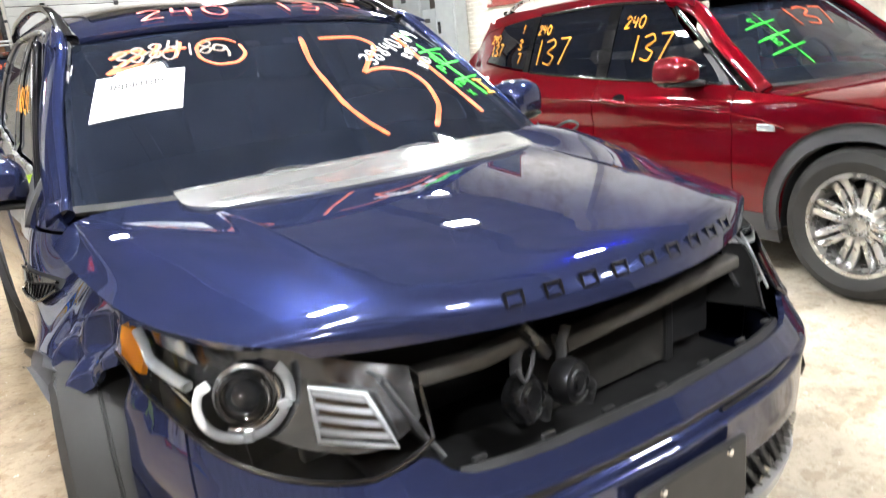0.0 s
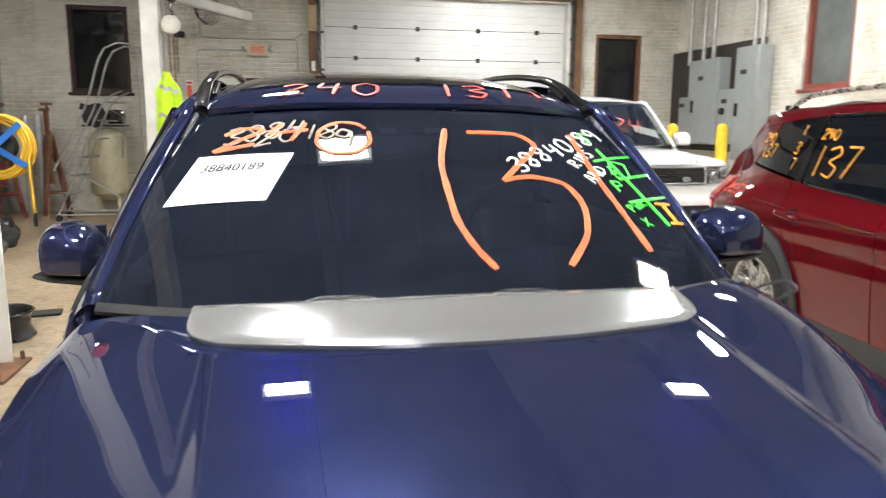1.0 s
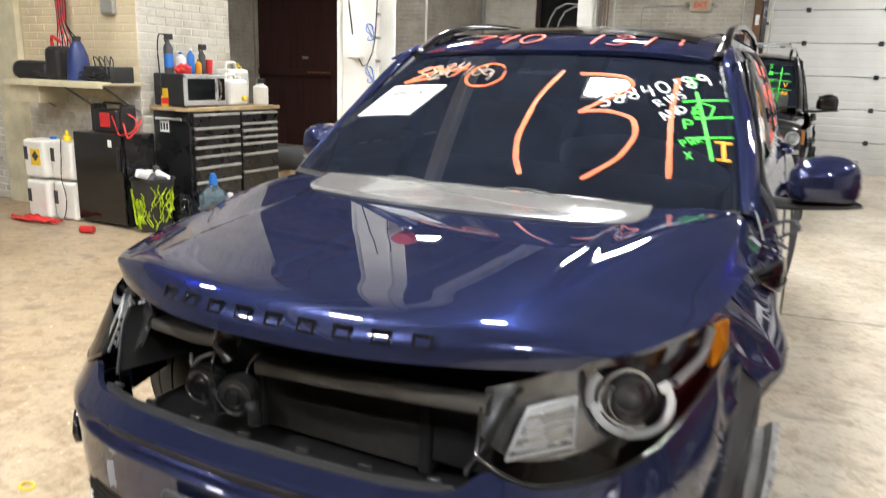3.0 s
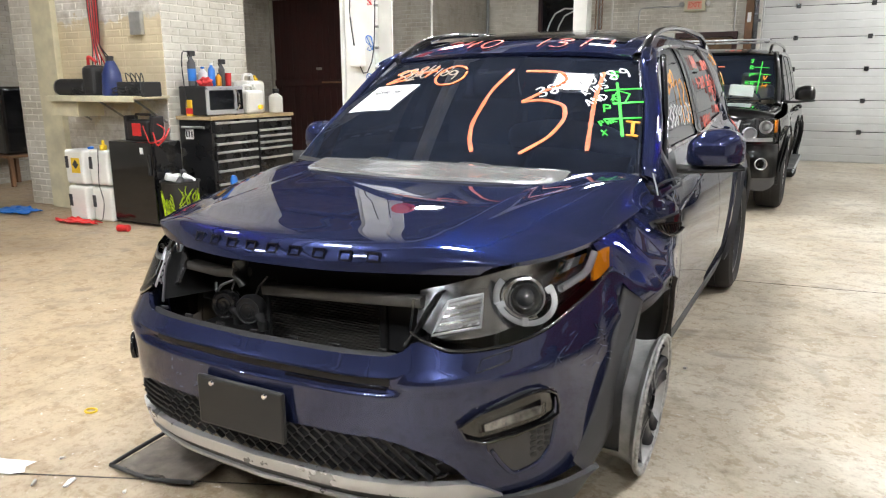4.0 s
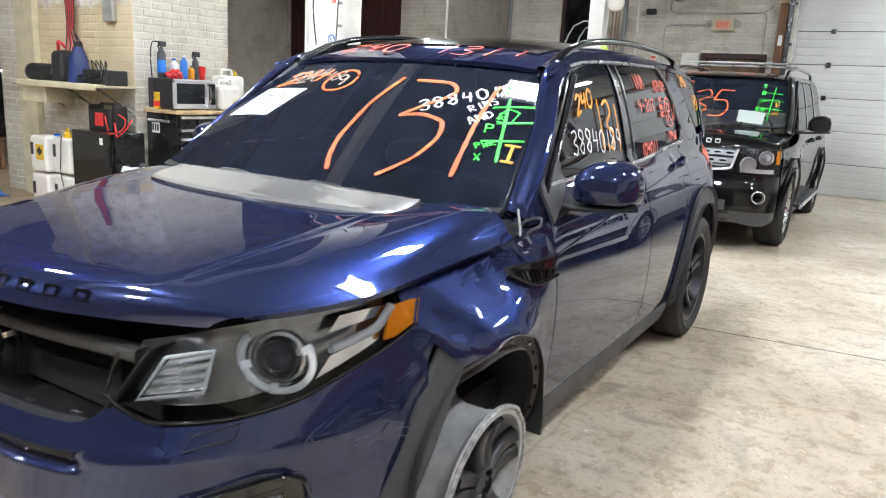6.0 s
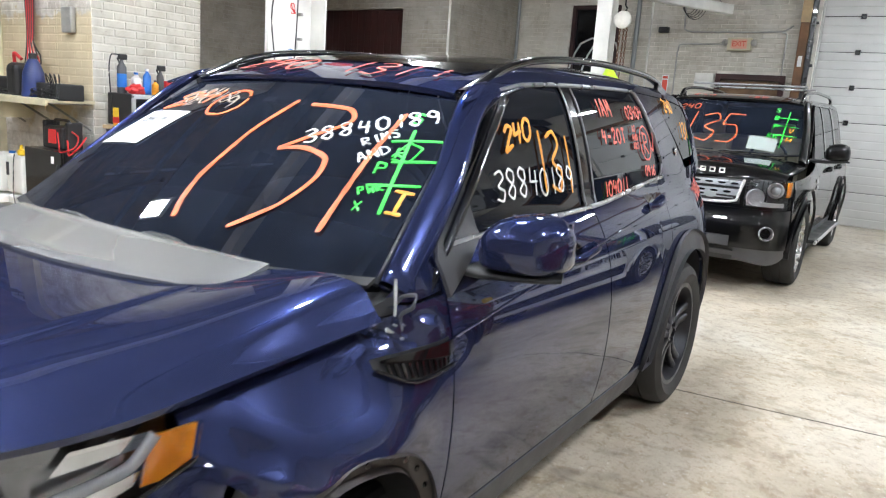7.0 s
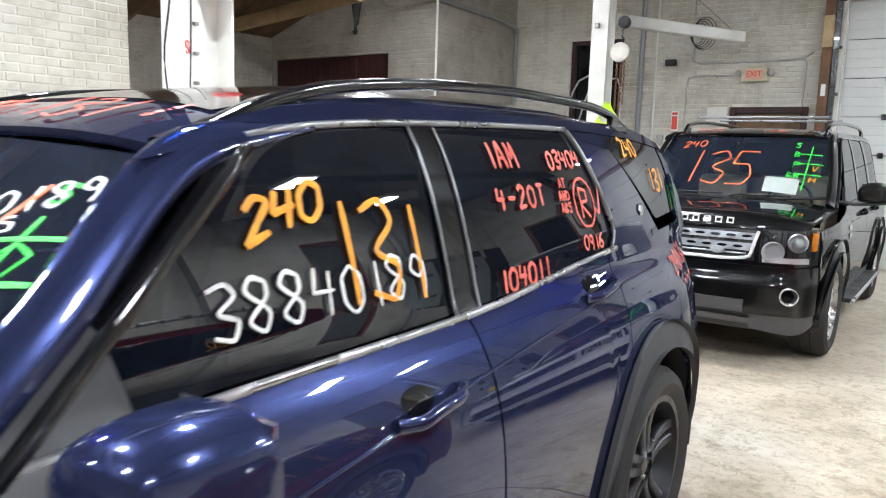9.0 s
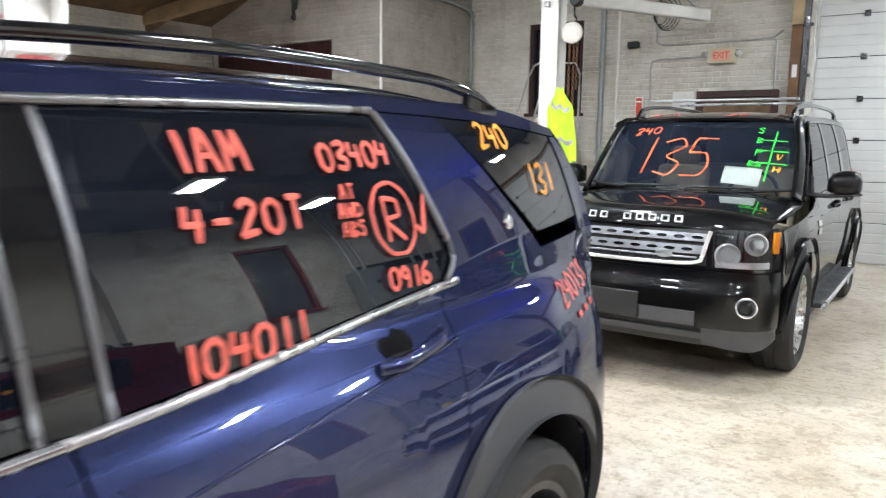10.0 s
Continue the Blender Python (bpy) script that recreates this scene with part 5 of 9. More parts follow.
for hx, hy in ((-0.235, 0.185), (-0.125, 0.175)):
    ax = (0.22, -1, 0.08)
    hn = lathe("horn", [(0, 0.026), (0.012, 0.026), (0.013, 0.02), (0.022, 0.02), (0.024, 0.024), (0.028, 0.02), (0.038, 0.019), (0.041, 0.022), (0.046, 0.014), (0.049, 0.0), (0.046, -0.02), (0.02, -0.03), (0, -0.03)], (hx, hy, 0.667), M["black_metal"], car, ax, 28, "black round horn")
    sweep("horn_mouth", path([(hx + 0.03, hy - 0.005, 0.66), (hx + 0.05, hy - 0.005, 0.64), (hx + 0.045, hy, 0.61)], 8), 0.035, 0.03, M["black_plastic"], hn, seg=8)
    sweep("horn_bracket", [(hx, hy + 0.02, 0.70), (hx + 0.01, hy + 0.03, 0.735), (hx + 0.035, hy + 0.04, 0.765)], 0.024, 0.006, M["grey_plastic"], hn)
sweep("bonnet_latch", [(-0.20, 0.22, 0.80), (-0.185, 0.20, 0.765), (-0.17, 0.205, 0.735)], 0.05, 0.03, M["black_metal"], car, power=4)
sweep("latch_cable", path([(-0.26, 0.17, 0.74), (-0.25, 0.16, 0.715), (-0.23, 0.165, 0.735), (-0.2, 0.19, 0.75)], 12), 0.009, 0.009, M["grey_plastic"], car)

# headlights
h_top = curve((0.5, 0.79), (0.7, 0.815), (0.95, 0.835), (1.2, 0.852), (1.3, 0.862))
h_bot = curve((0.5, 0.716), (0.55, 0.69), (0.63, 0.664), (0.75, 0.661), (0.9, 0.676), (1.05, 0.716), (1.15, 0.746), (1.24, 0.78), (1.3, 0.81))
for side in (1, -1):
    rng = lambda a, b: (a, b) if side > 0 else (-b, -a)

    def inside(s, z, depth):
        return hero.F(side * s, z) + depth * Vector((-0.42 * side, 0.9, -0.05))

    def pane(name, mat, parent, quad, depth, nu=6, nv=2, thick=0.004, label=""):
        (a0, b0), (a1, b1), (a2, b2), (a3, b3) = quad     # low inner, low outer, high outer, high inner
        fn = lambda u, v: inside((a0 * (1 - u) + a1 * u) * (1 - v) + (a3 * (1 - u) + a2 * u) * v, (b0 * (1 - u) + b1 * u) * (1 - v) + (b3 * (1 - u) + b2 * u) * v, depth)
        return sheet(name, fn, nu, nv, mat, parent, thick, label, flip=side < 0)
    hl = nose_panel(hero, "headlight", car, M["lamp_bowl"], *rng(0.51, 1.26), h_bot, h_top, 30, 8, -0.085, 0.01, "large clear headlight with ring light and amber corner")
    nose_panel(hero, "lens", hl, M["lens"], *rng(0.505, 1.265), h_bot, h_top, 36, 10, 0.003, 0.004)
    rim_pts = [hero.F(side * s, h_bot(s), 0.002) for s in np.linspace(0.505, 1.265, 30)]
    sweep("lens_edge", rim_pts, 0.007, 0.009, M["black_gloss"], hl, seg=6)
    sweep("lens_edge", [hero.F(side * 0.505, z, 0.0) for z in (h_bot(0.505), 0.75, h_top(0.505))], 0.008, 0.008, M["black_gloss"], hl, seg=6)
    # inner block of striped light guides
    blk = pane("inner_lamp", M["reflector"], hl, ((0.57, 0.70), (0.70, 0.712), (0.70, 0.788), (0.605, 0.775)), 0.045)
    rimq = [inside(s, z, 0.03) for s, z in ((0.565, 0.696), (0.70, 0.708), (0.70, 0.79), (0.60, 0.778))]
    sweep("lamp_rim", [rimq[0], rimq[0].lerp(rimq[1], 0.5), rimq[1], rimq[1].lerp(rimq[2], 0.5), rimq[2], rimq[2].lerp(rimq[3], 0.5), rimq[3], rimq[3].lerp(rimq[0], 0.5)], 0.009, 0.007, M["light_guide"], blk, up=(side * 0.42, -0.9, 0.2), seg=8, closed=True, power=3)
    for i in range(7):
        q = 0.1 + i * 0.125
        s0 = 0.572 + 0.036 * q
        z0, z1 = 0.70 + 0.075 * q, 0.712 + 0.076 * q
        pane("light_bar", M["chrome"] if i % 2 else M["light_guide"], blk, ((s0, z0), (0.697, z1), (0.697, z1 + 0.006), (s0 + 0.004, z0 + 0.006)), 0.036, 4, 1, 0.006)
    # projector in the ring
    pr = inside(0.845, 0.757, 0.05)
    nrm = Vector((side * 0.5, -0.85, 0.16)).normalized()
    q = aim(nrm)
    lathe("projector", [(0.0, -0.03), (0.044, -0.012), (0.046, 0.004), (0.041, 0.009), (0.046, 0.015), (0.051, 0.008), (0.053, -0.01), (0.06, -0.012), (0.061, -0.04)], pr, M["chrome"], hl, nrm, 36)
    lathe("projector_eye", [(0.0, 0.03), (0.014, 0.027), (0.028, 0.017), (0.037, 0.002), (0.038, -0.01)], pr, M["eye_glass"], hl, nrm, 28)
    X, Y = Vector((side, 0, 0)), Vector((0, 0, 1))
    ex = (X - nrm * X.dot(nrm)).normalized()
    ey = (Y - nrm * Y.dot(nrm)).normalized()

    def ring(r, a, h=0.0):
        return pr + ex * (r * math.cos(math.radians(a))) + ey * (r * 0.86 * math.sin(math.radians(a))) + nrm * h
    sweep("ring_light", [ring(0.082, a, 0.012) for a in np.linspace(205, 262, 14)], 0.017, 0.012, M["light_guide"], hl, up=nrm, seg=10, power=4)
    sweep("ring_light", [ring(0.082, a, 0.012) for a in np.linspace(272, 392, 24)], 0.017, 0.012, M["light_guide"], hl, up=nrm, seg=10, power=4)
    sweep("ring_light", [ring(0.086, a, 0.006) for a in np.linspace(140, 196, 14)], 0.020, 0.012, M["light_guide"], hl, up=nrm, seg=10, power=4)
    sweep("ring_inner", [ring(0.066, a, 0.004) for a in np.linspace(150, 300, 20)], 0.008, 0.012, M["chrome"], hl, up=nrm, seg=8, power=4)
    for a in (200, 267, 30):
        box("ring_step", (0.026, 0.020, 0.014), ring(0.078, a, 0.012), M["light_guide"], hl, 0.004, q @ pose(0, 0, 0, 0, 0, a))
    sweep("light_blade", path([inside(s, z, 0.014) for s, z in ((0.985, 0.768), (1.06, 0.782), (1.125, 0.80), (1.145, 0.822), (1.16, 0.846))], 18), 0.02, 0.02, M["light_guide"], hl, power=4)
    pane("upper_reflector", M["chrome"], hl, ((0.96, 0.795), (1.11, 0.815), (1.13, 0.84), (0.98, 0.83)), 0.06)
    pane("lower_reflector", M["chrome"], hl, ((0.95, 0.70), (1.12, 0.755), (1.13, 0.78), (0.98, 0.745)), 0.05)
    nose_panel(hero, "turn_lamp", hl, M["amber"], *rng(1.165, 1.258), lambda s: h_bot(s) + 0.004 + 0.3 * max(0, 1.2 - s), lambda s: h_top(s) - 0.004, 8, 6, -0.004, 0.012, "amber turn signal")

# fog lamps in their dark bezels
for side in (1, -1):
    rng = lambda a, b: (a, b) if side > 0 else (-b, -a)
    fp = nose_panel(hero, "bumper_insert", car, M["grey_plastic"], *rng(0.73, 0.965), curve((0.72, 0.385), (0.76, 0.33), (0.81, 0.282), (0.88, 0.29), (0.965, 0.36)), curve((0.72, 0.50), (0.86, 0.53), (0.965, 0.51)), 18, 10, 0.003, 0.008, "dark grey plastic insert with vent")
    rim = ((0.74, 0.375), (0.775, 0.315), (0.815, 0.279), (0.885, 0.288), (0.95, 0.34), (0.972, 0.42))
    sweep("insert_lip", path([hero.F(side * s, z, 0.004) for s, z in rim], 24), 0.014, 0.012, M["blue"], fp, up=(side * 0.6, -0.8, 0), seg=8)
    corners = ((0.648, 0.463), (0.70, 0.494), (0.79, 0.511), (0.87, 0.524), (0.925, 0.52), (0.96, 0.498), (0.973, 0.46), (0.97, 0.43), (0.92, 0.42), (0.81, 0.412), (0.71, 0.408), (0.665, 0.43))
    fb = nose_panel(hero, "fog_bezel", car, M["black_gloss"], *rng(0.655, 0.965), curve((0.65, 0.452), (0.71, 0.413), (0.92, 0.424), (0.97, 0.445)), curve((0.65, 0.466), (0.7, 0.49), (0.87, 0.518), (0.97, 0.49)), 18, 6, 0.0055, 0.008, "black fog lamp recess")
    sweep("bezel_ring", [hero.F(side * s, z, 0.014) for s, z in corners], 0.009, 0.018, M["black_gloss"], fb, closed=True, up=(side * 0.6, -0.8, 0), power=3)
    nose_panel(hero, "fog_lamp", fb, M["fog_glass"], *rng(0.72, 0.905), lambda s: 0.438 + 0.06 * (s - 0.72), lambda s: 0.458 + 0.08 * (s - 0.72) + 0.006 * math.sin((s - 0.72) / 0.185 * math.pi), 10, 3, 0.010, 0.01)
    nose_panel(hero, "fog_lens", fb, M["lens"], *rng(0.71, 0.915), lambda s: 0.43 + 0.06 * (s - 0.72), lambda s: 0.466 + 0.09 * (s - 0.72), 10, 3, 0.017, 0.003)
    for r in range(5):
        for cc in range(3):
            nose_panel(hero, "vent_slat", fp, M["black_plastic"], *rng(0.868 + cc * 0.027, 0.888 + cc * 0.027), 0.315 + r * 0.019 + 0.01 * cc, 0.327 + r * 0.019 + 0.01 * cc, 2, 1, 0.0065, 0.004)
# scuffs on the struck corner
for i in range(22):
    s, z = random.gauss(1.06, 0.10), random.gauss(0.60, 0.06)
    if not (0.84 < s < 1.29 and 0.40 < z < b_top(s) - 0.012):
        continue
    ln, dz = random.uniform(0.015, 0.07), random.gauss(0.005, 0.02)
    ribbon("scuff", [[(s, z), (s + ln * 0.5, z + dz * 0.7 + random.gauss(0, 0.004)), (s + ln, z + dz)]], lambda a, b: hero.F(a, b, 0.0015), random.choice((0.001, 0.0012, 0.0016, 0.0022)), M["scuff"], car, (0.85, -0.5, 0.1))
# washer cap outline
sweep("washer_cap", [hero.F(s, z, 0.002) for s, z in ((0.70, 0.607), (0.80, 0.622), (0.808, 0.65), (0.712, 0.637))], 0.004, 0.003, M["black_plastic"], car, closed=True, up=(0.5, -0.8, 0))
# the lower bumper edge, torn loose at the car's left corner
fl = curve((0, (0.60, 0.128, 0.232)), (0.25, (0.67, 0.195, 0.22)), (0.5, (0.745, 0.29, 0.205)), (0.75, (0.83, 0.43, 0.195)), (1, (0.895, 0.56, 0.20)))
hgt = curve((0, 0.05), (0.2, 0.085), (0.6, 0.10), (0.85, 0.08), (1, 0.02))
flap = sheet("torn_flap", lambda u, v: Vector(fl(u)) + Vector((-0.02 * v, 0.012 * v - 0.006 * math.sin(v * 3.1), -hgt(u) * v)), 30, 8, M["grey_plastic"], car, 0.018, "loose dark plastic lower bumper edge", flip=True)
sheet("hanging_shield", lambda u, v: (0.62 + 0.24 * u - 0.05 * v, 0.30 + 0.12 * u, 0.13 - 0.085 * v - 0.02 * u), 8, 4, M["black_plastic"], car, 0.012, "black under-shield hanging below the bumper", flip=True)
lathe("parking_sensor", [(0, 0.004), (0.009, 0.004), (0.012, 0.006), (0.015, 0.0)], Vector(fl(0.3)) + Vector((0.002, -0.006, -0.035)), M["black_plastic"], flap, (0.7, -0.8, 0), 16)
box("flap_bracket", (0.09, 0.035, 0.03), Vector(fl(0.62)) + Vector((-0.045, 0.03, 0.018)), M["black_plastic"], flap, 0.004, pose(0, 0, 0, 0, 0, 57))
box("flap_bracket", (0.03, 0.02, 0.05), Vector(fl(0.5)) + Vector((-0.03, 0.03, 0.02)), M["black_plastic"], flap, 0.004, pose(0, 0, 0, 0, 8, 57))
arch_trim("arch_cladding", hero, car, -1, 1.06, 0.29, 0.395, 0.43, M["grey_plastic"], 0.1, 1.04, 0.006)
fl_arch = arch_trim("arch_flange", hero, car, 1, 1.06, 0.29, 0.36, 0.402, M["rusty_edge"], 0.33, 1.03, -0.03)
fl_arch["label"] = "bare inner edge of the stripped wheel arch"
for i in range(9):
    a = math.pi * (0.38 + 0.075 * i)
    lathe("clip_hole", [(0, 0.003), (0.007, 0.003), (0.009, 0.0)], hero.S(1.06 - 0.382 * math.cos(a), 0.29 + 0.382 * math.sin(a), 1, -0.018), M["dark"], fl_arch, (1, 0, 0.1), 10)
for side in (1, -1):
    arch_trim("arch_cladding", hero, car, side, 3.62, 0.40, 0.41, 0.505, M["grey_plastic"], -0.06, 1.06)
# cladding pulled loose between bumper and bare rim
strip_c = path([(0.90, 0.86, 0.70), (0.90, 0.75, 0.55), (0.885, 0.67, 0.40), (0.86, 0.60, 0.27), (0.83, 0.54, 0.2)], 16)
sweep("loose_cladding", strip_c, 0.10, 0.016, M["grey_plastic"], car, up=(0.75, -0.6, 0), seg=8, power=4)
sweep("strut", [(0.62, 1.05, 0.95), (0.66, 1.04, 0.6), (0.7, 1.03, 0.3)], 0.06, 0.06, M["black_metal"], car)
sweep("brake_hose", path([(0.7, 0.95, 0.62), (0.75, 0.88, 0.5), (0.72, 0.9, 0.38)], 10), 0.014, 0.014, M["rubber"], car)
hero_line = curve(*hero.k["hood_line"])
# vent piece on the left wing and torn metal at the bonnet's corner
for side in (1, -1):
    hero.dent = lambda p: p
    v_top = curve((1.19, 0.852), (1.30, 0.861), (1.44, 0.871))
    v_low = curve((1.19, 0.842), (1.225, 0.824), (1.26, 0.804), (1.31, 0.793), (1.44, 0.803))
    vp = side_panel(hero, "wing_vent", car, M["bay_black"], side, 1.205, 1.438, v_low, v_top, 18, 6, 0.002, 0.024, "black slatted wing vent with a smooth blade")
    side_panel(hero, "vent_blade", vp, M["black_gloss"], side, 1.225, 1.438, lambda y: v_top(y) - 0.006 - 0.16 * (y - 1.22), lambda y: v_top(y) - 0.002, 14, 4, 0.016, 0.01)
    for i in range(11):
        y0 = 1.235 + 0.0185 * i
        side_panel(hero, "vent_slat", vp, M["black_gloss"], side, y0, y0 + 0.006, lambda y: v_low(y) + 0.008, lambda y: v_top(y) - 0.012 - 0.16 * (y - 1.22), 1, 2, 0.011, 0.005)
    sweep("vent_lip", [hero.S(y, v_low(y), side, 0.012) for y in (1.206, 1.212, 1.222, 1.24, 1.27, 1.30, 1.36, 1.436)], 0.009, 0.014, M["black_gloss"], vp, up=(side, 0, 0), seg=8)
    hero.dent = crumple
    side_panel(hero, "pillar_base", car, M["blue"], side, lambda v: 1.27 + 0.06 * v, lambda v: 1.452, lambda y: hero_line(y) + 0.006, lambda y: 0.995 + 0.36 * (y - 1.3), 14, 6, -0.010, 0.012)
def chunk(name, pts, thick, mat, label=""):
    """A torn scrap: a ragged polygon given thickness along its normal."""
    P = [Vector(p) for p in pts]
    nn = (P[1] - P[0]).cross(P[2] - P[0]).normalized() * thick
    n = len(P)
    f = [tuple(range(n)), tuple(range(2 * n - 1, n - 1, -1))] + [(i, i + n, (i + 1) % n + n, (i + 1) % n) for i in range(n)]
    return mesh_part(name, P + [p + nn for p in P], f, mat, car, label, smooth=False)


chunk("torn_cowl", [(0.765, 1.225, 0.992), (0.785, 1.232, 0.996), (0.797, 1.246, 0.985), (0.79, 1.243, 0.962), (0.782, 1.236, 0.952), (0.772, 1.228, 0.968)], 0.008, M["grey_plastic"], "torn grey plastic at the bonnet corner")
chunk("cowl_cover", [(0.70, 1.20, 0.985), (0.84, 1.33, 0.985), (0.86, 1.30, 0.945), (0.80, 1.16, 0.93), (0.72, 1.12, 0.95)], 0.012, M["bay_black"], "black cowl cover laid bare")
sweep("loose_strap", path([(0.842, 1.315, 1.022), (0.855, 1.30, 0.995), (0.868, 1.285, 0.965), (0.875, 1.275, 0.945)], 14), 0.008, 0.003, M["pale_plastic"], car, up=(0.8, -0.6, 0))
for i in range(9):
    a = Vector((0.895 + random.uniform(-0.02, 0.02), 1.215 + random.uniform(-0.03, 0.08), 0.93 + random.uniform(-0.035, 0.025)))
    b2 = [a, a + Vector((0.008, random.uniform(-0.02, 0.03), random.uniform(-0.02, 0.012))), a + Vector((0.012, random.uniform(-0.02, 0.02), random.uniform(-0.02, 0.01)))]
    chunk("torn_shard", b2, 0.003, M["pale_plastic"] if i % 3 == 0 else M["blue"])
sweep("hanging_strap", path([(0.86, 1.3, 0.97), (0.90, 1.27, 1.0), (0.95, 1.25, 1.015), (0.965, 1.22, 1.0), (0.93, 1.23, 0.975), (0.91, 1.25, 0.955), (0.94, 1.22, 0.94)], 24), 0.010, 0.003, M["grey_plastic"], car, up=(0, -1, 0))
# black surround between the windscreen pillar and the door glass
for side in (1, -1):
    side_panel(hero, "window_surround", car, M["black_gloss"], side, lambda v: 1.475 + 0.50 * v, lambda v: 1.575 + 0.46 * v ** 1.15, lambda y: max(hero.belt(y), 1.05), lambda y: hero.wtop(y) + 0.004, 6, 14, -0.004, 0.02)
# black trim between the windscreen and its pillars
for side in (1, -1):
    b0, b1 = hero.k["apillar"]
    mid = [b0[i] * 0.5 + b1[i] * 0.5 for i in range(3)]
    sweep("screen_trim", path([(side * (b0[0] - 0.045), b0[1] - 0.02, b0[2] + 0.012), (side * (mid[0] - 0.036), mid[1] - 0.02, mid[2] + 0.022), (side * (b1[0] - 0.042), b1[1] - 0.02, b1[2] + 0.012)], 16), 0.016, 0.016, M["satin_trim"], car, up=(0.5 * side, -0.5, 0.7), seg=10, power=3)
def on_roof(x, y):
    half = hero.X(max(y, 2.0), min(1.585, hero.roof(y) - 0.059)) - 0.004
    y2 = y + 0.06 * (x / half) ** 2 * (1 - smooth01(1.84, 2.14, y))
    return Vector((x, y2, hero.roof(y2) - 0.065 * (abs(x) / half) ** 3 + 0.007))


# mirrors, rails, wipers
mirror(hero, car, 1, (0.85, 1.66, 1.022), (0.215, 0.2, 0.17), M["blue"])
mirror(hero, car, -1, (0.80, 1.67, 1.02), (0.17, 0.19, 0.16), M["blue"])
for side in (1, -1):
    rl = sweep("roof_rail", path([(side * x, y, z) for x, y, z in ((0.628, 1.885, 1.462), (0.63, 1.97, 1.492), (0.626, 2.12, 1.556), (0.618, 2.36, 1.606), (0.612, 2.75, 1.638), (0.605, 3.1, 1.648), (0.60, 3.6, 1.640), (0.592, 3.84, 1.612), (0.585, 3.97, 1.562))], 48), 0.036, 0.028, M["black_gloss"], car, seg=12, power=3, taper=lambda q: 1 + 0.5 * (1 - smooth01(0.0, 0.14, q)))
    for y, z in ((2.14, 1.53), (3.86, 1.575)):
        box("rail_foot", (0.026, 0.16, 0.05), (side * 0.606, y, z), M["black_gloss"], rl, 0.01, pose(0, 0, 0, 18 if y < 3 else -12))
    sweep("roof_moulding", [(side * (hero.X(max(y, 2.0), min(1.585, hero.roof(y) - 0.059)) - 0.03), y, hero.roof(y) - 0.058) for y in np.linspace(2.1, 4.0, 24)], 0.03, 0.012, M["black_gloss"], car, seg=8)
    # satin edges of the door pillar, and the grey mirror sail
    for yp in (2.507, 2.61):
        sweep("pillar_edge", [hero.S(yp + (0.0 if yp < 2.55 else -0.004) + 0.02 * (1.5 - z), z, side, 0.004) for z in np.linspace(1.10, 1.525, 10)], 0.012, 0.006, M["satin_trim"], car, up=(side, 0, 0.3), seg=6)
    side_panel(hero, "sail_panel", car, M["grey_plastic"], side, 1.463, 1.712, curve((1.46, 0.962), (1.60, 1.03), (1.712, 1.088)), curve((1.46, 1.05), (1.56, 1.145), (1.665, 1.235), (1.70, 1.16), (1.712, 1.10)), 16, 8, 0.012, 0.02)
# dark glass panel in the roof
sheet("glass_roof", lambda u, v: on_roof((2 * u - 1) * 0.52, 2.06 + 1.75 * v) + Vector((0, 0, -0.002)), 20, 30, M["black_gloss"], car, 0.006, "black tinted glass roof panel")
for x0, x1 in ((-0.33, 0.12), (0.1, 0.55)):
    wp = sweep("wiper", path([(x0 - 0.02, 1.14, 1.018), (x0 + 0.03, 1.145, 1.038), (x0 + 0.10, 1.15, 1.038), (x0 + 0.2, 1.155, 1.022), (x1, 1.15 + 0.16 * x1 * x1, 1.008 - 0.05 * x1 * x1)], 18), 0.02, 0.016, M["black_plastic"], car, seg=8, taper=lambda q: 1.3 - 0.8 * q)
box("sensor_pod", (0.2, 0.16, 0.02), (0.0, 1.83, 1.445), M["black_plastic"], car, 0.008, pose(0, 0, 0, 33))
for sx in (-0.07, 0.07):
    box("camera_window", (0.05, 0.03, 0.006), (sx, 1.76, 1.409), M["steel"], car, 0.002, pose(0, 0, 0, 33))
# airbag and dash clutter behind the glass
sweep("spent_airbag", path([(0.2, 1.62, 1.12), (0.36, 1.58, 1.14), (0.55, 1.62, 1.12), (0.66, 1.7, 1.05)], 14), 0.22, 0.12, M["airbag"], car, seg=14, power=2.4)
# raised marks on the bonnet's lip, one plain frame of bars for each
def mark_row(counts, half, size, place, turn, mat, parent, depth=0.006, wide=1.15):
    slots = []
    for k, n in enumerate(counts):
        slots += [True] * n + ([False] if k < len(counts) - 1 else [])
    for i, on in enumerate(slots):
        if on:
            a = -1 + 2 * i / (len(slots) - 1)
            w, h, r = 0.25 * size * wide, 0.33 * size, 0.13 * size
            bm = bmesh.new()
            for sx in (-1, 1):
                add_box(bm, (r, 2 * h, 2 * depth), (sx * w, 0, 0), 0.001)
                add_box(bm, (2 * w - r - 0.002, r, 2 * depth), (0, sx * (h - r / 2), 0), 0.001)
            part("raised_mark", bm, mat, parent).matrix_basis = Matrix.Translation(place(a * half)) @ turn(a * half)


def lip_place(x):
    v = 0.045
    p, q = hc(v), he(v)
    k = abs(x) / q.x
    return Vector((x, p.y + (q.y - p.y) * k ** 2.2 - 0.001, p.z + (q.z - p.z) * hood_fall(k)))


mark_row((9,), 0.315, 0.046, lambda x: lip_place(x + 0.035), lambda x: pose(0, 0, 0, 68, 0, 34 * (x + 0.035)), M["black_gloss"], car, 0.003, wide=1.5)

# ---- markings on the glass ----
SL = math.hypot(1, 0.655)


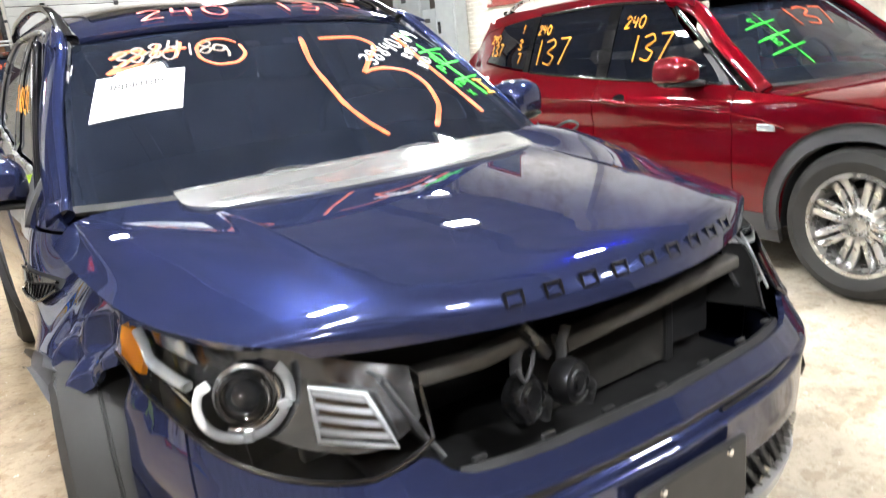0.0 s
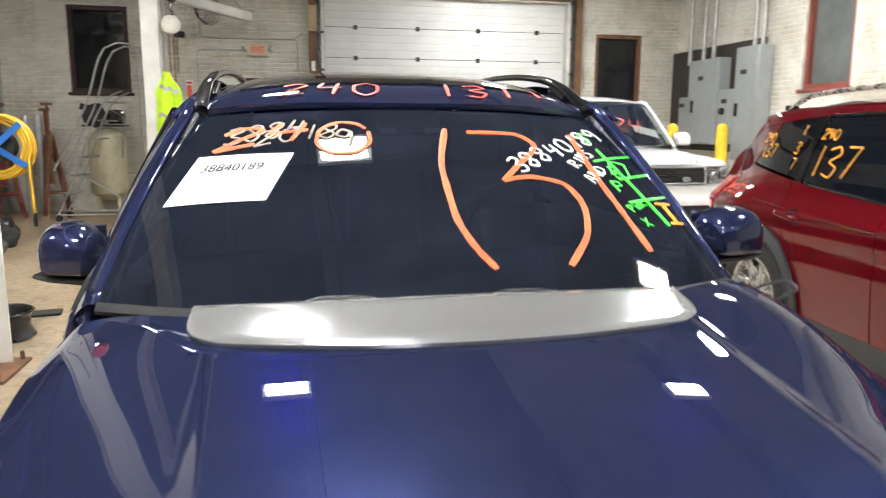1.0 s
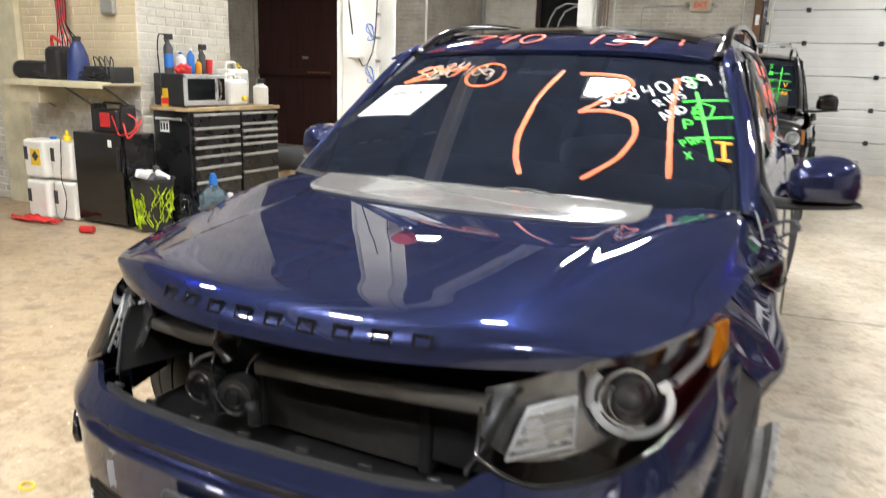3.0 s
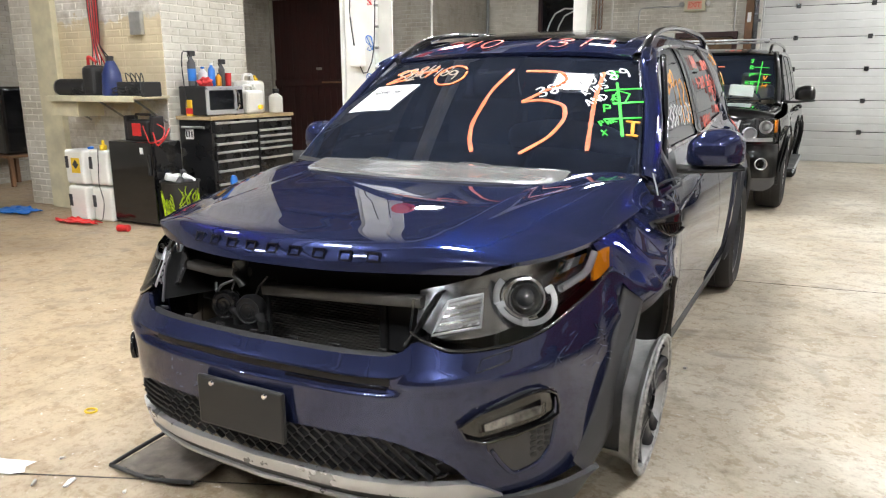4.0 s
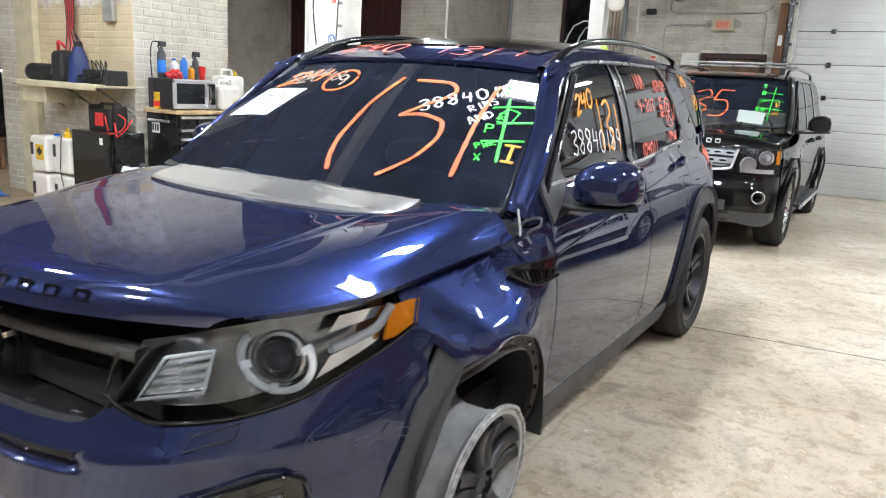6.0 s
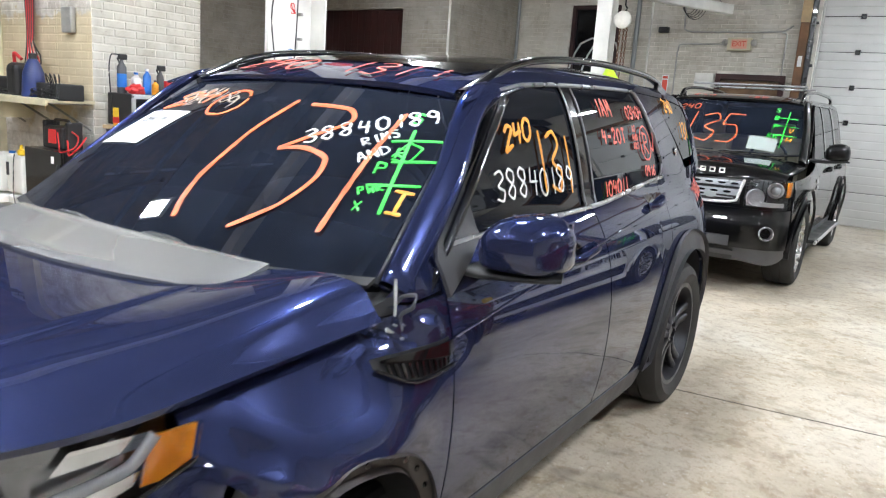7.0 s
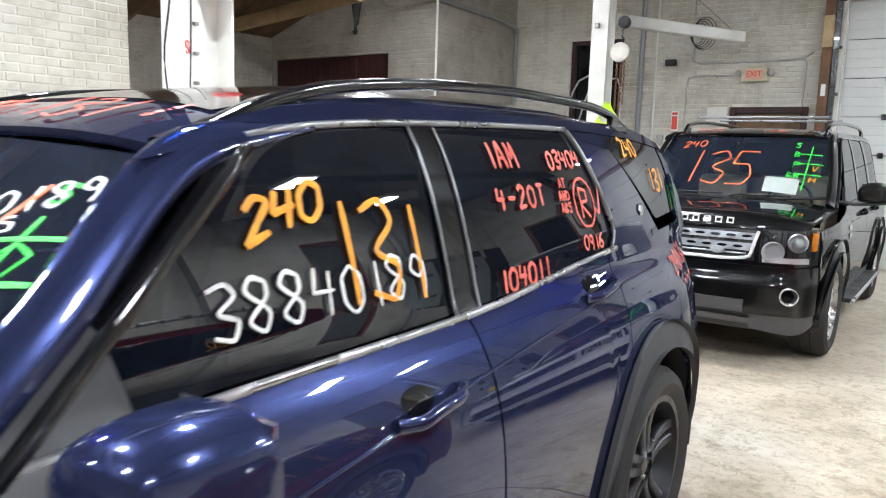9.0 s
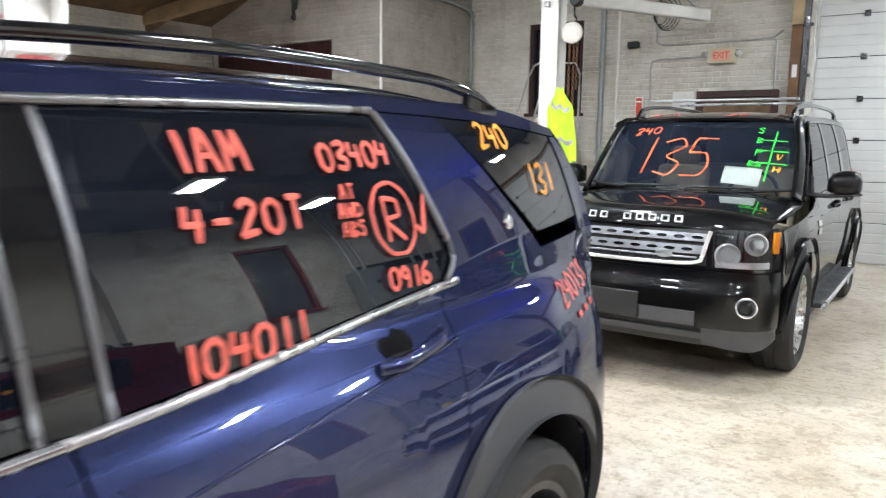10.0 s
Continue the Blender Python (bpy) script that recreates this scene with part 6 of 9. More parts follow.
def on_screen(x, h, lift=0.003):
    """A place on the windscreen: x across, h metres up its slope from the base line's middle."""
    ws = hero.k["ws"]
    y = ws["y0"] + h / SL
    v = (y - ws["y0"]) / (ws["y1"] - ws["y0"])
    z = ws["z0"] + (y - ws["y0"]) * ws["slope"] - ws["drop"] * (x / ws["w0"]) ** 2 + 0.012 * 4 * v * (1 - v)
    return Vector((x, y - lift * 0.5, z + lift))


SN = (0, -0.55, 0.83)
H0 = lambda y: (y - 1.12) * SL


def mark(txt, x, y, size, w, mat, slant=0.0, tilt=0.0, label="", width=0.6, gap=0.28, name="marking"):
    ct, st = math.cos(tilt), math.sin(tilt)
    ribbon(name, strokes(txt, size, width, gap, slant), lambda a, b: on_screen(x + a * ct - b * st, H0(y) + a * st + b * ct), w, mat, car, SN, label)


def trail(label, w, mat, *pts):
    ribbon("marking", [[(a, H0(b)) for a, b in pts]], lambda a, b: on_screen(a, b), w, mat, car, SN, label)


trail("orange hand-painted figure one", 0.019, M["orange_ink"], (0.10, 1.731), (0.058, 1.536), (0.061, 1.393), (0.09, 1.29), (0.132, 1.221))
trail("orange hand-painted figure three", 0.019, M["orange_ink"], (0.166, 1.72), (0.314, 1.73), (0.369, 1.687), (0.282, 1.575), (0.229, 1.516), (0.322, 1.54), (0.408, 1.526), (0.441, 1.45), (0.42, 1.36), (0.36, 1.275), (0.329, 1.24))
trail("orange hand-painted stroke", 0.019, M["orange_ink"], (0.512, 1.767), (0.528, 1.598), (0.555, 1.456), (0.585, 1.315))
mark("38840189", 0.297, 1.553, 0.07, 0.0095, M["white_ink"], 0.05, 0.66, "white hand-written lot number", 0.52, 0.30)
mark("RIMS", 0.485, 1.605, 0.038, 0.0075, M["white_ink"], 0, 0.85)
mark("AND", 0.52, 1.545, 0.042, 0.0075, M["white_ink"], 0, 0.9)
mark("3884", -0.55, 1.725, 0.085, 0.009, M["grey_ink"], 0.25, 0, "", 0.5, 0.2)
mark("2018", -0.46, 1.70, 0.075, 0.008, M["grey_ink"], 0.25, 0)
mark("24", -0.57, 1.70, 0.10, 0.016, M["orange_ink"], 0.3, 0, "orange hand-painted number over a smeared older one", 1.1, 0.3)
ribbon("marking", [[(-0.206 + 0.078 * math.cos(a), H0(1.698) + 0.085 * math.sin(a)) for a in np.linspace(0.5, 6.6, 12)]], lambda a, b: on_screen(a, b), 0.013, M["orange_ink"], car, SN)
mark("9", -0.225, 1.66, 0.085, 0.010, M["grey_ink"])
G = M["green_ink"]
for pts in (((0.585, 1.715), (0.618, 1.63), (0.655, 1.53), (0.694, 1.424)), ((0.55, 1.65), (0.63, 1.685), (0.708, 1.715)), ((0.605, 1.583), (0.67, 1.612), (0.73, 1.638)), ((0.596, 1.488), (0.67, 1.517), (0.738, 1.545))):
    trail("green hand-painted grid line", 0.0125, G, *pts)
mark("S", 0.553, 1.735, 0.055, 0.010, G, 0, 0.2)
mark("R", 0.603, 1.60, 0.045, 0.008, G, 0, 0.3)
trail("", 0.008, G, (0.592, 1.60), (0.61, 1.665), (0.655, 1.66), (0.65, 1.60), (0.598, 1.592))
mark("P", 0.587, 1.53, 0.05, 0.009, G, 0, 0.3)
mark("PWR", 0.602, 1.452, 0.03, 0.0065, G, 0, 0.75)
mark("X", 0.618, 1.405, 0.036, 0.007, G, 0, 0.4)
for pts in (((0.684, 1.505), (0.74, 1.517)), ((0.703, 1.437), (0.748, 1.447)), ((0.712, 1.511), (0.727, 1.443))):
    trail("orange hand-painted letter stroke", 0.013, M["amber_ink"], *pts)
# sheet taped behind the screen
pp = sheet("paper_sheet", lambda u, v: on_screen(-0.685 + 0.075 * v + 0.262 * u, H0(1.52) + 0.2 * v - 0.048 * u, 0.004), 6, 6, M["paper"], car, 0.001, "white printed sheet behind the windscreen")


def on_paper(a, b):
    return on_screen(-0.685 + 0.075 * b + 0.262 * a, H0(1.52) + 0.2 * b - 0.048 * a, 0.0065)


cu = bpy.data.curves.new("number", "FONT")
cu.body, cu.size, cu.extrude = "38840189", 0.043, 0.0003
tmp = new("tmp_text", cu)
me = bpy.data.meshes.new_from_object(tmp.evaluated_get(bpy.context.evaluated_depsgraph_get()))
bpy.data.objects.remove(tmp)
o = new("printed_number", me)
me.materials.append(M["ink"])
o.parent = pp
for v in me.vertices:
    v.co = on_paper(0.13 + v.co.x / 0.262 * 0.98, 0.62 + v.co.y / 0.2) + Vector((0, -0.5, 0.85)) * (0.001 + v.co.z)
for b, w in ((0.42, 0.6), (0.36, 0.5), (0.30, 0.55), (0.22, 0.3), (0.15, 0.34), (0.9, 0.2)):
    sheet("print_line", lambda u, v, b=b, w=w: on_paper(0.2 + w * u, b + 0.03 * v), 4, 1, M["pale_print"], pp, 0.0003)
# roof figures
for txt, x, y, s in (("240", -0.39, 1.855, 0.1), ("131", 0.11, 1.855, 0.1)):
    ribbon("marking", strokes(txt, s, 0.75, 0.4, 0.15), lambda a, b, x=x, y=y: on_roof(x + a, y + b * 1.5 + 0.03), 0.013, M["red_ink"], car, (0, -0.2, 1), "coral hand-written roof number")
ribbon("marking", strokes("20156", 0.035, 0.6, 0.3), lambda a, b: on_roof(0.47 + 0.3 * b - 0.02 * a, 1.93 + a * 0.9), 0.006, M["red_ink"], car, (0, -0.2, 1))
# side glass
def on_side(y, z):
    return Vector((hero.X(y, z) + 0.004, y, z))


def smark(txt, y, z, size, w, mat, slant=0.15, label="", width=0.6, gap=0.25, rise=0.0):
    ribbon("marking", strokes(txt, size, width, gap, slant), lambda a, b: on_side(y + a, z + b + rise * a), w, mat, car, (1, 0, 0.33), label)


smark("240", 1.965, 1.30, 0.07, 0.0145, M["amber_ink"], 0.1, "orange hand-painted number on the side glass", 0.75, 0.2, 0.25)
smark("131", 2.165, 1.16, 0.2, 0.0145, M["amber_ink"], -0.02, "orange hand-painted number on the side glass", 0.45, 0.14)
smark("38840189", 1.87, 1.16, 0.09, 0.0085, M["white_ink"], -0.05, "white hand-written lot number on the side glass", 0.58, 0.26, 0.0)
smark("IAM", 2.80, 1.43, 0.068, 0.012, M["red_ink"], -0.1)
smark("4-20T", 2.785, 1.32, 0.058, 0.012, M["red_ink"], 0.0, "", 0.6, 0.35)
smark("104011", 2.735, 1.112, 0.06, 0.012, M["red_ink"], 0.0, rise=0.04)
smark("03404", 3.125, 1.425, 0.052, 0.011, M["red_ink"], 0.0, rise=0.04)
smark("AT", 3.15, 1.368, 0.028, 0.007, M["red_ink"], 0.0)
smark("AWD", 3.135, 1.332, 0.028, 0.007, M["red_ink"], 0.0)
smark("ABS", 3.135, 1.296, 0.028, 0.007, M["red_ink"], 0.0)
smark("R", 3.27, 1.275, 0.09, 0.010, M["red_ink"], 0.0)
ribbon("marking", [[(3.296 + 0.068 * math.cos(a), 1.32 + 0.075 * math.sin(a)) for a in np.linspace(0, 6.4, 14)]], on_side, 0.009, M["red_ink"], car, (1, 0, 0.33))
smark("0916", 3.245, 1.175, 0.045, 0.009, M["red_ink"], 0.0)
smark("240", 3.755, 1.465, 0.065, 0.012, M["amber_ink"], 0.0)
smark("131", 3.975, 1.335, 0.085, 0.012, M["amber_ink"], 0.0)
smark("240131", 3.95, 1.02, 0.062, 0.009, M["red_ink"], 0.0, rise=0.12)
for i in range(3):
    ribbon("marking", [[(4.02 + 0.07 * i, 0.985 + 0.006 * i), (4.05 + 0.07 * i, 0.99 + 0.006 * i)]], on_side, 0.02, M["red_ink"], car, (1, 0, 0.33))
ribbon("marking", [[(3.365, 1.30), (3.385, 1.285), (3.40, 1.32), (3.415, 1.365)]], on_side, 0.012, M["red_ink"], car, (1, 0, 0.33), "red hand-painted check mark")
lathe("fuel_cap_badge", [(0, 0.006), (0.014, 0.006), (0.02, 0.003), (0.023, 0.0)], on_side(3.78, 1.275), M["chrome"], car, (1, 0, 0.3), 20)
# marks seen through the right-hand glass
ribbon("marking", strokes("240131", 0.09, 0.6, 0.3), lambda a, b: Vector((-hero.X(2.6 - a, 1.25 + b) - 0.004, 2.6 - a, 1.25 + b)), 0.016, M["amber_ink"], car, (-1, 0, 0.33))

# ---------------- the other cars ----------------
def utility_spec(**over):
    k = dict(
        plan=[(0, 0.0), (0.45, 0.012), (0.7, 0.05), (0.82, 0.105), (0.89, 0.20), (0.925, 0.36), (0.948, 0.68), (0.955, 1.0)],
        side=[(0.2, 0.89), (0.4, 0.92), (0.7, 0.955), (0.9, 0.953), (1.0, 0.935), (1.07, 0.905), (1.13, 0.87), (1.3, 0.835), (1.6, 0.76), (1.70, 0.72), (1.78, 0.66), (1.86, 0.58)],
        low_taper=[(0.4, 0.955), (0.7, 0.985), (1.0, 1.0), (4.2, 1.0), (4.6, 0.96), (4.85, 0.9)],
        high_taper=[(0.4, 0.955), (0.7, 0.985), (1.0, 1.0), (4.0, 1.0), (4.5, 0.96), (4.85, 0.9)],
        nose=[(0.2, 0.08), (0.3, 0.03), (0.45, 0.0), (0.6, 0.0), (0.68, 0.03), (0.8, 0.04), (0.95, 0.06), (1.1, 0.12)],
        narrow=0.02, belt0=1.13,
        belt=[(1.2, 1.10), (2.5, 1.12), (4.5, 1.14)], wtop=[(1.6, 1.58), (1.9, 1.64), (2.3, 1.67), (3.4, 1.68), (4.5, 1.66)],
        tail=[(0.25, 4.72), (0.5, 4.78), (0.9, 4.78), (1.2, 4.74), (1.7, 4.62)], roof=[(1.7, 1.66), (1.9, 1.72), (2.3, 1.76), (3.2, 1.785), (4.6, 1.77)],
        roof_span=(1.80, 4.5), roof_drop=0.055, cant=1.71, doors=(1.55, 2.55, 3.45), door_cut=0.15,
        arches=((0.86, 0.38, 0.43), (3.75, 0.38, 0.43)), sill=0.42, wing0=0.34, hood_line=[(0.3, 0.98), (0.7, 1.0), (1.2, 1.04), (1.55, 1.09)],
        win0=(1.66, 2.0), win1=(3.40, 3.36), qwin=((3.58, 3.52), (4.45, 4.4)), paint_pillar=False,
        apillar=((0.80, 1.32, 1.10), (0.70, 1.86, 1.665)), handles=(2.35, 3.28), handle_z=1.02, crease=lambda y: 0.98,
        tail_lamp=(0.8, 1.25), length=4.8, cabin=M["cabin_tan"],
        ws=dict(y0=1.30, z0=1.14, y1=1.82, slope=1.0, drop=0.06, bow=0.1, w0=0.78, w1=0.68))
    k.update(over)
    return k


def grille(c, t, s, z0, z1, bars, frame, bar, off=0.012):
    g = nose_panel(c, "grille", t, M["black_plastic"], -s, s, z0, z1, 20, 6, 0.0, 0.02)
    ring = [c.F(a, z0, off) for a in np.linspace(-s, s, 12)] + [c.F(a, z1, off) for a in np.linspace(s * 1.04, -s * 1.04, 12)]
    sweep("grille_frame", ring, 0.022, 0.026, frame, g, up=(0, -1, 0), closed=True)
    for i in range(bars):
        z = z0 + (z1 - z0) * (i + 1) / (bars + 1)
        nose_panel(c, "grille_bar", g, bar, -s, s, z - 0.014, z + 0.014, 16, 2, off, 0.012)
        for a in np.linspace(-s * 0.86, s * 0.86, 7):
            nose_panel(c, "grille_slot", g, M["black_plastic"], a - 0.032, a + 0.032, z - 0.006, z + 0.006, 2, 1, off + 0.002, 0.002)
    return g


def wide_grille(c, t):
    """Two broad pierced bars in a frame that narrows downwards, with a bright lower edge."""
    g = nose_panel(c, "grille", t, M["black_plastic"], -0.54, 0.54, 0.765, 0.975, 24, 8, -0.02, 0.02, "silver grille of two pierced bars")
    half = curve((0.76, 0.475), (0.80, 0.515), (0.90, 0.54), (0.98, 0.56))
    for z, h in ((0.935, 0.024), (0.862, 0.026)):
        b = nose_panel(c, "grille_bar", g, M["panel_slate"], -half(z), half(z), z - h, z + h, 24, 4, 0.008, 0.016, "silver-grey pierced bar")
        for i in range(9):
            a = (i - 4) * 0.108 + (0.054 if z > 0.9 else 0.0)
            if abs(a) < half(z) - 0.05:
                ring = [c.F(a + 0.036 * math.cos(q), z + 0.010 * math.sin(q), 0.0095) for q in np.linspace(0, 2 * math.pi, 13)[:-1]]
                mesh_part("grille_hole", ring, [tuple(range(12))], M["dark"], b, smooth=False)
    for i in range(9):
        a = (i - 4) * 0.108
        nose_panel(c, "grille_strut", g, M["black_metal"], a - 0.006, a + 0.006, 0.79, 0.965, 1, 6, 0.0, 0.01)
    rim = [c.F(-half(z), z, 0.014) for z in (0.975, 0.93, 0.88, 0.83, 0.80)] + [c.F(a, 0.772 + 0.02 * (a / 0.5) ** 6, 0.014) for a in np.linspace(-0.48, 0.48, 20)] + [c.F(half(z), z, 0.014) for z in (0.80, 0.83, 0.88, 0.93, 0.975)]
    sweep("grille_frame", rim, 0.024, 0.022, M["bright_trim"], g, up=(0, -1, 0), seg=10, label="bright silver lower grille frame")
    sweep("grille_bar", [c.F(a, 0.815, 0.006) for a in np.linspace(-0.49, 0.49, 16)], 0.012, 0.014, M["panel_slate"], g, up=(0, -1, 0), seg=8)
    return g


def head_unit(c, t, side, s0, s1, z0, z1, amber=True, pan="black_metal"):
    r = (s0, s1) if side > 0 else (-s1, -s0)
    h = nose_panel(c, "headlight", t, M[pan], *r, z0, z1, 14, 8, -0.03, 0.01, "clear headlight with round lamps")
    nose_panel(c, "lens", h, M["lens"], *r, z0, z1, 14, 8, 0.004, 0.004)
    zc, w = (z0 + z1) / 2, s1 - s0
    for f, q, up in ((0.20, 0.30, -0.035), (0.56, 0.27, 0.035)):
        p = c.F(side * (s0 + w * f), zc + up * (z1 - z0) / 0.23, -0.012)
        rr = (z1 - z0) * q
        lathe("lamp_ring", [(rr * 1.06, -0.02), (rr * 1.06, 0.006), (rr * 0.98, 0.012), (rr * 0.9, 0.004), (rr * 0.7, -0.008), (0, -0.012)], p, M["skid"], h, (side * 0.4, -1, 0), 28)
        lathe("lamp_eye", [(0, 0.02), (rr * 0.35, 0.017), (rr * 0.62, 0.004), (rr * 0.66, -0.012)], p, M["panel_grey"] if f > 0.5 else M["lens"], h, (side * 0.4, -1, 0), 24)
    if amber:
        rr = (s0 + w * 0.83, s1 - 0.005) if side > 0 else (-s1 + 0.005, -(s0 + w * 0.83))
        nose_panel(c, "turn_lamp", h, M["amber"], *rr, zc - 0.02, z1 - 0.01, 4, 4, 0.0, 0.01, "amber turn signal")
    rr = (s0 + 0.02, s0 + w * 0.8) if side > 0 else (-(s0 + w * 0.8), -s0 - 0.02)
    nose_panel(c, "light_strip", h, M["skid"], *rr, z0 + 0.008, z0 + 0.045, 8, 2, -0.012, 0.008)
    return h


def screen_marks(c, t, items):
    """Hand-painted marks on a windscreen: (text, u, v, size, line width, ink)."""
    ws = c.k["ws"]
    sl = math.hypot(1, ws["slope"])

    def at(x, y):
        v = (y - ws["y0"]) / (ws["y1"] - ws["y0"])
        z = ws["z0"] + (y - ws["y0"]) * ws["slope"] - ws["drop"] * (x / ws["w0"]) ** 2 + 0.012 * 4 * v * (1 - v)
        return Vector((x, y - 0.003, z + 0.003))
    for txt, x, v, size, w, ink, *wg in items:
        y0 = ws["y0"] + v * (ws["y1"] - ws["y0"])
        ribbon("marking", strokes(txt, size, *(wg or (0.62, 0.25)), 0.1), lambda a, b: at(x + a, y0 + b / sl), w, M[ink], t, (0, -0.7, 0.7))
    return at


# ---- black car behind the blue one
boxy = Car(**utility_spec())
t4 = thing("black_car", (0.04, 6.41, 0), "black boxy off-road car with chrome grille and roof rails", "car")
W4 = dict(R=0.38, rim=0.255, width=0.235, spokes_n=5, mat_rim=M["alloy"], style="twin")
build_car(boxy, t4, M["black"], M["pane_clear"], M["pane_dark"], [(sx * 0.83, y, 0.38, sx, W4) for sx in (1, -1) for y in (0.86, 3.75)])
top_panel(boxy, "bonnet", t4, M["black"], vcurve((0, 0.055, 0.985), (0, 0.06, 1.03), (0, 0.11, 1.085), (0, 0.4, 1.115), (0, 0.9, 1.135), (0, 1.27, 1.14)),
          vcurve((0.84, 0.27, 0.98), (0.85, 0.28, 1.0), (0.85, 0.32, 1.025), (0.86, 0.55, 1.035), (0.865, 0.9, 1.05), (0.85, 1.36, 1.075)), 36, 26, 4.0)
nose_panel(boxy, "bumper", t4, M["black"], -1.05, 1.05, 0.5, 0.735, 50, 12)
nose_panel(boxy, "bumper_skirt", t4, M["black_plastic"], -0.55, 0.55, 0.28, 0.40, 30, 6, -0.03)
nose_panel(boxy, "skirt_lip", t4, M["grey_plastic"], -0.56, 0.56, 0.325, 0.365, 30, 3, -0.008, label="grey plastic lip under the bumper")
for side in (1, -1):
    nose_panel(boxy, "skirt_corner", t4, M["grey_plastic"], *((0.54, 1.03) if side > 0 else (-1.03, -0.54)), curve((-1.03, 0.33), (-0.8, 0.265), (-0.54, 0.29), (0.54, 0.29), (0.8, 0.265), (1.03, 0.33)), 0.405, 22, 6, -0.004, label="grey plastic corner of the bumper")
nose_panel(boxy, "bumper_corner", t4, M["black"], 0.5, 1.05, 0.4, 0.5, 20, 5)
nose_panel(boxy, "bumper_corner", t4, M["black"], -1.05, -0.5, 0.4, 0.5, 20, 5)
nose_panel(boxy, "lower_intake", t4, M["black_plastic"], -0.52, 0.52, 0.38, 0.52, 20, 4, -0.05)
nose_panel(boxy, "bumper_insert", t4, M["grey_plastic"], -0.5, 0.5, 0.41, 0.495, 20, 5, 0.012)
nose_panel(boxy, "lamp_panel", t4, M["black"], -1.05, 1.05, 0.735, 0.99, 50, 8, -0.03)
wide_grille(boxy, t4)
for side in (1, -1):
    head_unit(boxy, t4, side, 0.575, 1.02, 0.755, 0.985)
    fb = lamp_round("fog_lamp", boxy.F(side * 0.78, 0.545, 0.004), 0.055, t4, (side * 0.35, -1, 0))
    arch_trim("arch_flare", boxy, t4, side, 0.86, 0.38, 0.42, 0.51, M["black"], -0.02, 1.02, 0.03)
    arch_trim("arch_flare", boxy, t4, side, 3.75, 0.38, 0.42, 0.51, M["black"], -0.02, 1.02, 0.03)
    st = box("side_step", (0.13, 1.95, 0.035), (side * 0.955, 2.3, 0.36), M["black_plastic"], t4, 0.012)
    sweep("step_edge", [(side * 1.03, 1.28, 0.355), (side * 1.03, 3.3, 0.355)], 0.022, 0.04, M["skid"], st)
    mirror(boxy, t4, side, (0.89, 1.66, 1.14), (0.22, 0.18, 0.19), M["black"])
    for i in range(2):
        side_panel(boxy, "wing_slot", t4, M["chrome"], side, 1.36, 1.5, 0.86 + i * 0.06, 0.9 + i * 0.06, 4, 2, 0.006, 0.006)
box("plate_bracket", (0.33, 0.02, 0.16), (0, -0.022, 0.50), M["black_plastic"], t4, 0.006)
lathe("grille_badge", [(0, 0.004), (0.9, 0.003), (1.0, 0.0)], boxy.F(0.3, 0.83, 0.03), M["panel_grey"], t4, (0.1, -1, 0), 24, scale=(0.05, 0.027, 1))
rails(boxy, t4, 0.62, 0.64, 1.95, 4.3, 0.08, M["black_gloss"], 0.035, 0.035)
for y in (2.35, 3.1):
    sweep("roof_bar", [(-0.6, y, 1.865), (0.6, y, 1.865)], 0.05, 0.025, M["skid"], t4, power=3)
mark_row((4, 5), 0.35, 0.066, lambda x: Vector((x, 0.065 + 0.17 * (x / 0.84) ** 2, 1.035)), lambda x: pose(0, 0, 0, 70, 0, 10 * x), M["white_steel"], t4)
at4 = screen_marks(boxy, t4, [("135", -0.46, 0.2, 0.40, 0.016, "orange_ink", 0.44, 0.13), ("240", -0.54, 0.82, 0.085, 0.011, "orange_ink"), ("S", 0.43, 0.86, 0.06, 0.009, "green_ink"), ("B", 0.44, 0.70, 0.06, 0.009, "green_ink"), ("P", 0.45, 0.52, 0.07, 0.009, "green_ink"), ("BW", 0.42, 0.36, 0.06, 0.009, "green_ink"), ("V", 0.60, 0.50, 0.06, 0.01, "amber_ink"), ("H", 0.60, 0.32, 0.065, 0.011, "amber_ink")])
for ln in (((0.56, 1.40), (0.565, 1.77)), ((0.46, 1.69), (0.655, 1.70)), ((0.46, 1.61), (0.68, 1.62)), ((0.45, 1.52), (0.69, 1.53))):
    ribbon("marking", [list(ln)], at4, 0.011, M["green_ink"], t4, (0, -0.7, 0.7), "green hand-painted grid line")
ribbon("marking", strokes("240", 0.07, 0.8, 0.4), lambda a, b: Vector((-0.45 + a, 1.86 + b, boxy.roof(1.86 + b) + 0.004)), 0.010, M["red_ink"], t4, (0, -0.3, 1))
ribbon("marking", strokes("135", 0.07, 0.8, 0.4), lambda a, b: Vector((0.1 + a, 1.86 + b, boxy.roof(1.86 + b) + 0.004)), 0.010, M["red_ink"], t4, (0, -0.3, 1))
sheet("paper_sheet", lambda u, v: at4(0.26 + 0.27 * u, 1.37 + 0.12 * v) + Vector((0, 0, -0.012)), 3, 3, M["paper"], t4, 0.001, "white printed sheet behind the windscreen")
for x0, x1 in ((-0.5, -0.05), (0.02, 0.5)):
    sweep("wiper", path([(x0, 1.30, 1.15), (x0 + 0.1, 1.30, 1.165), (x1, 1.35, 1.165)], 12), 0.02, 0.016, M["black_plastic"], t4)

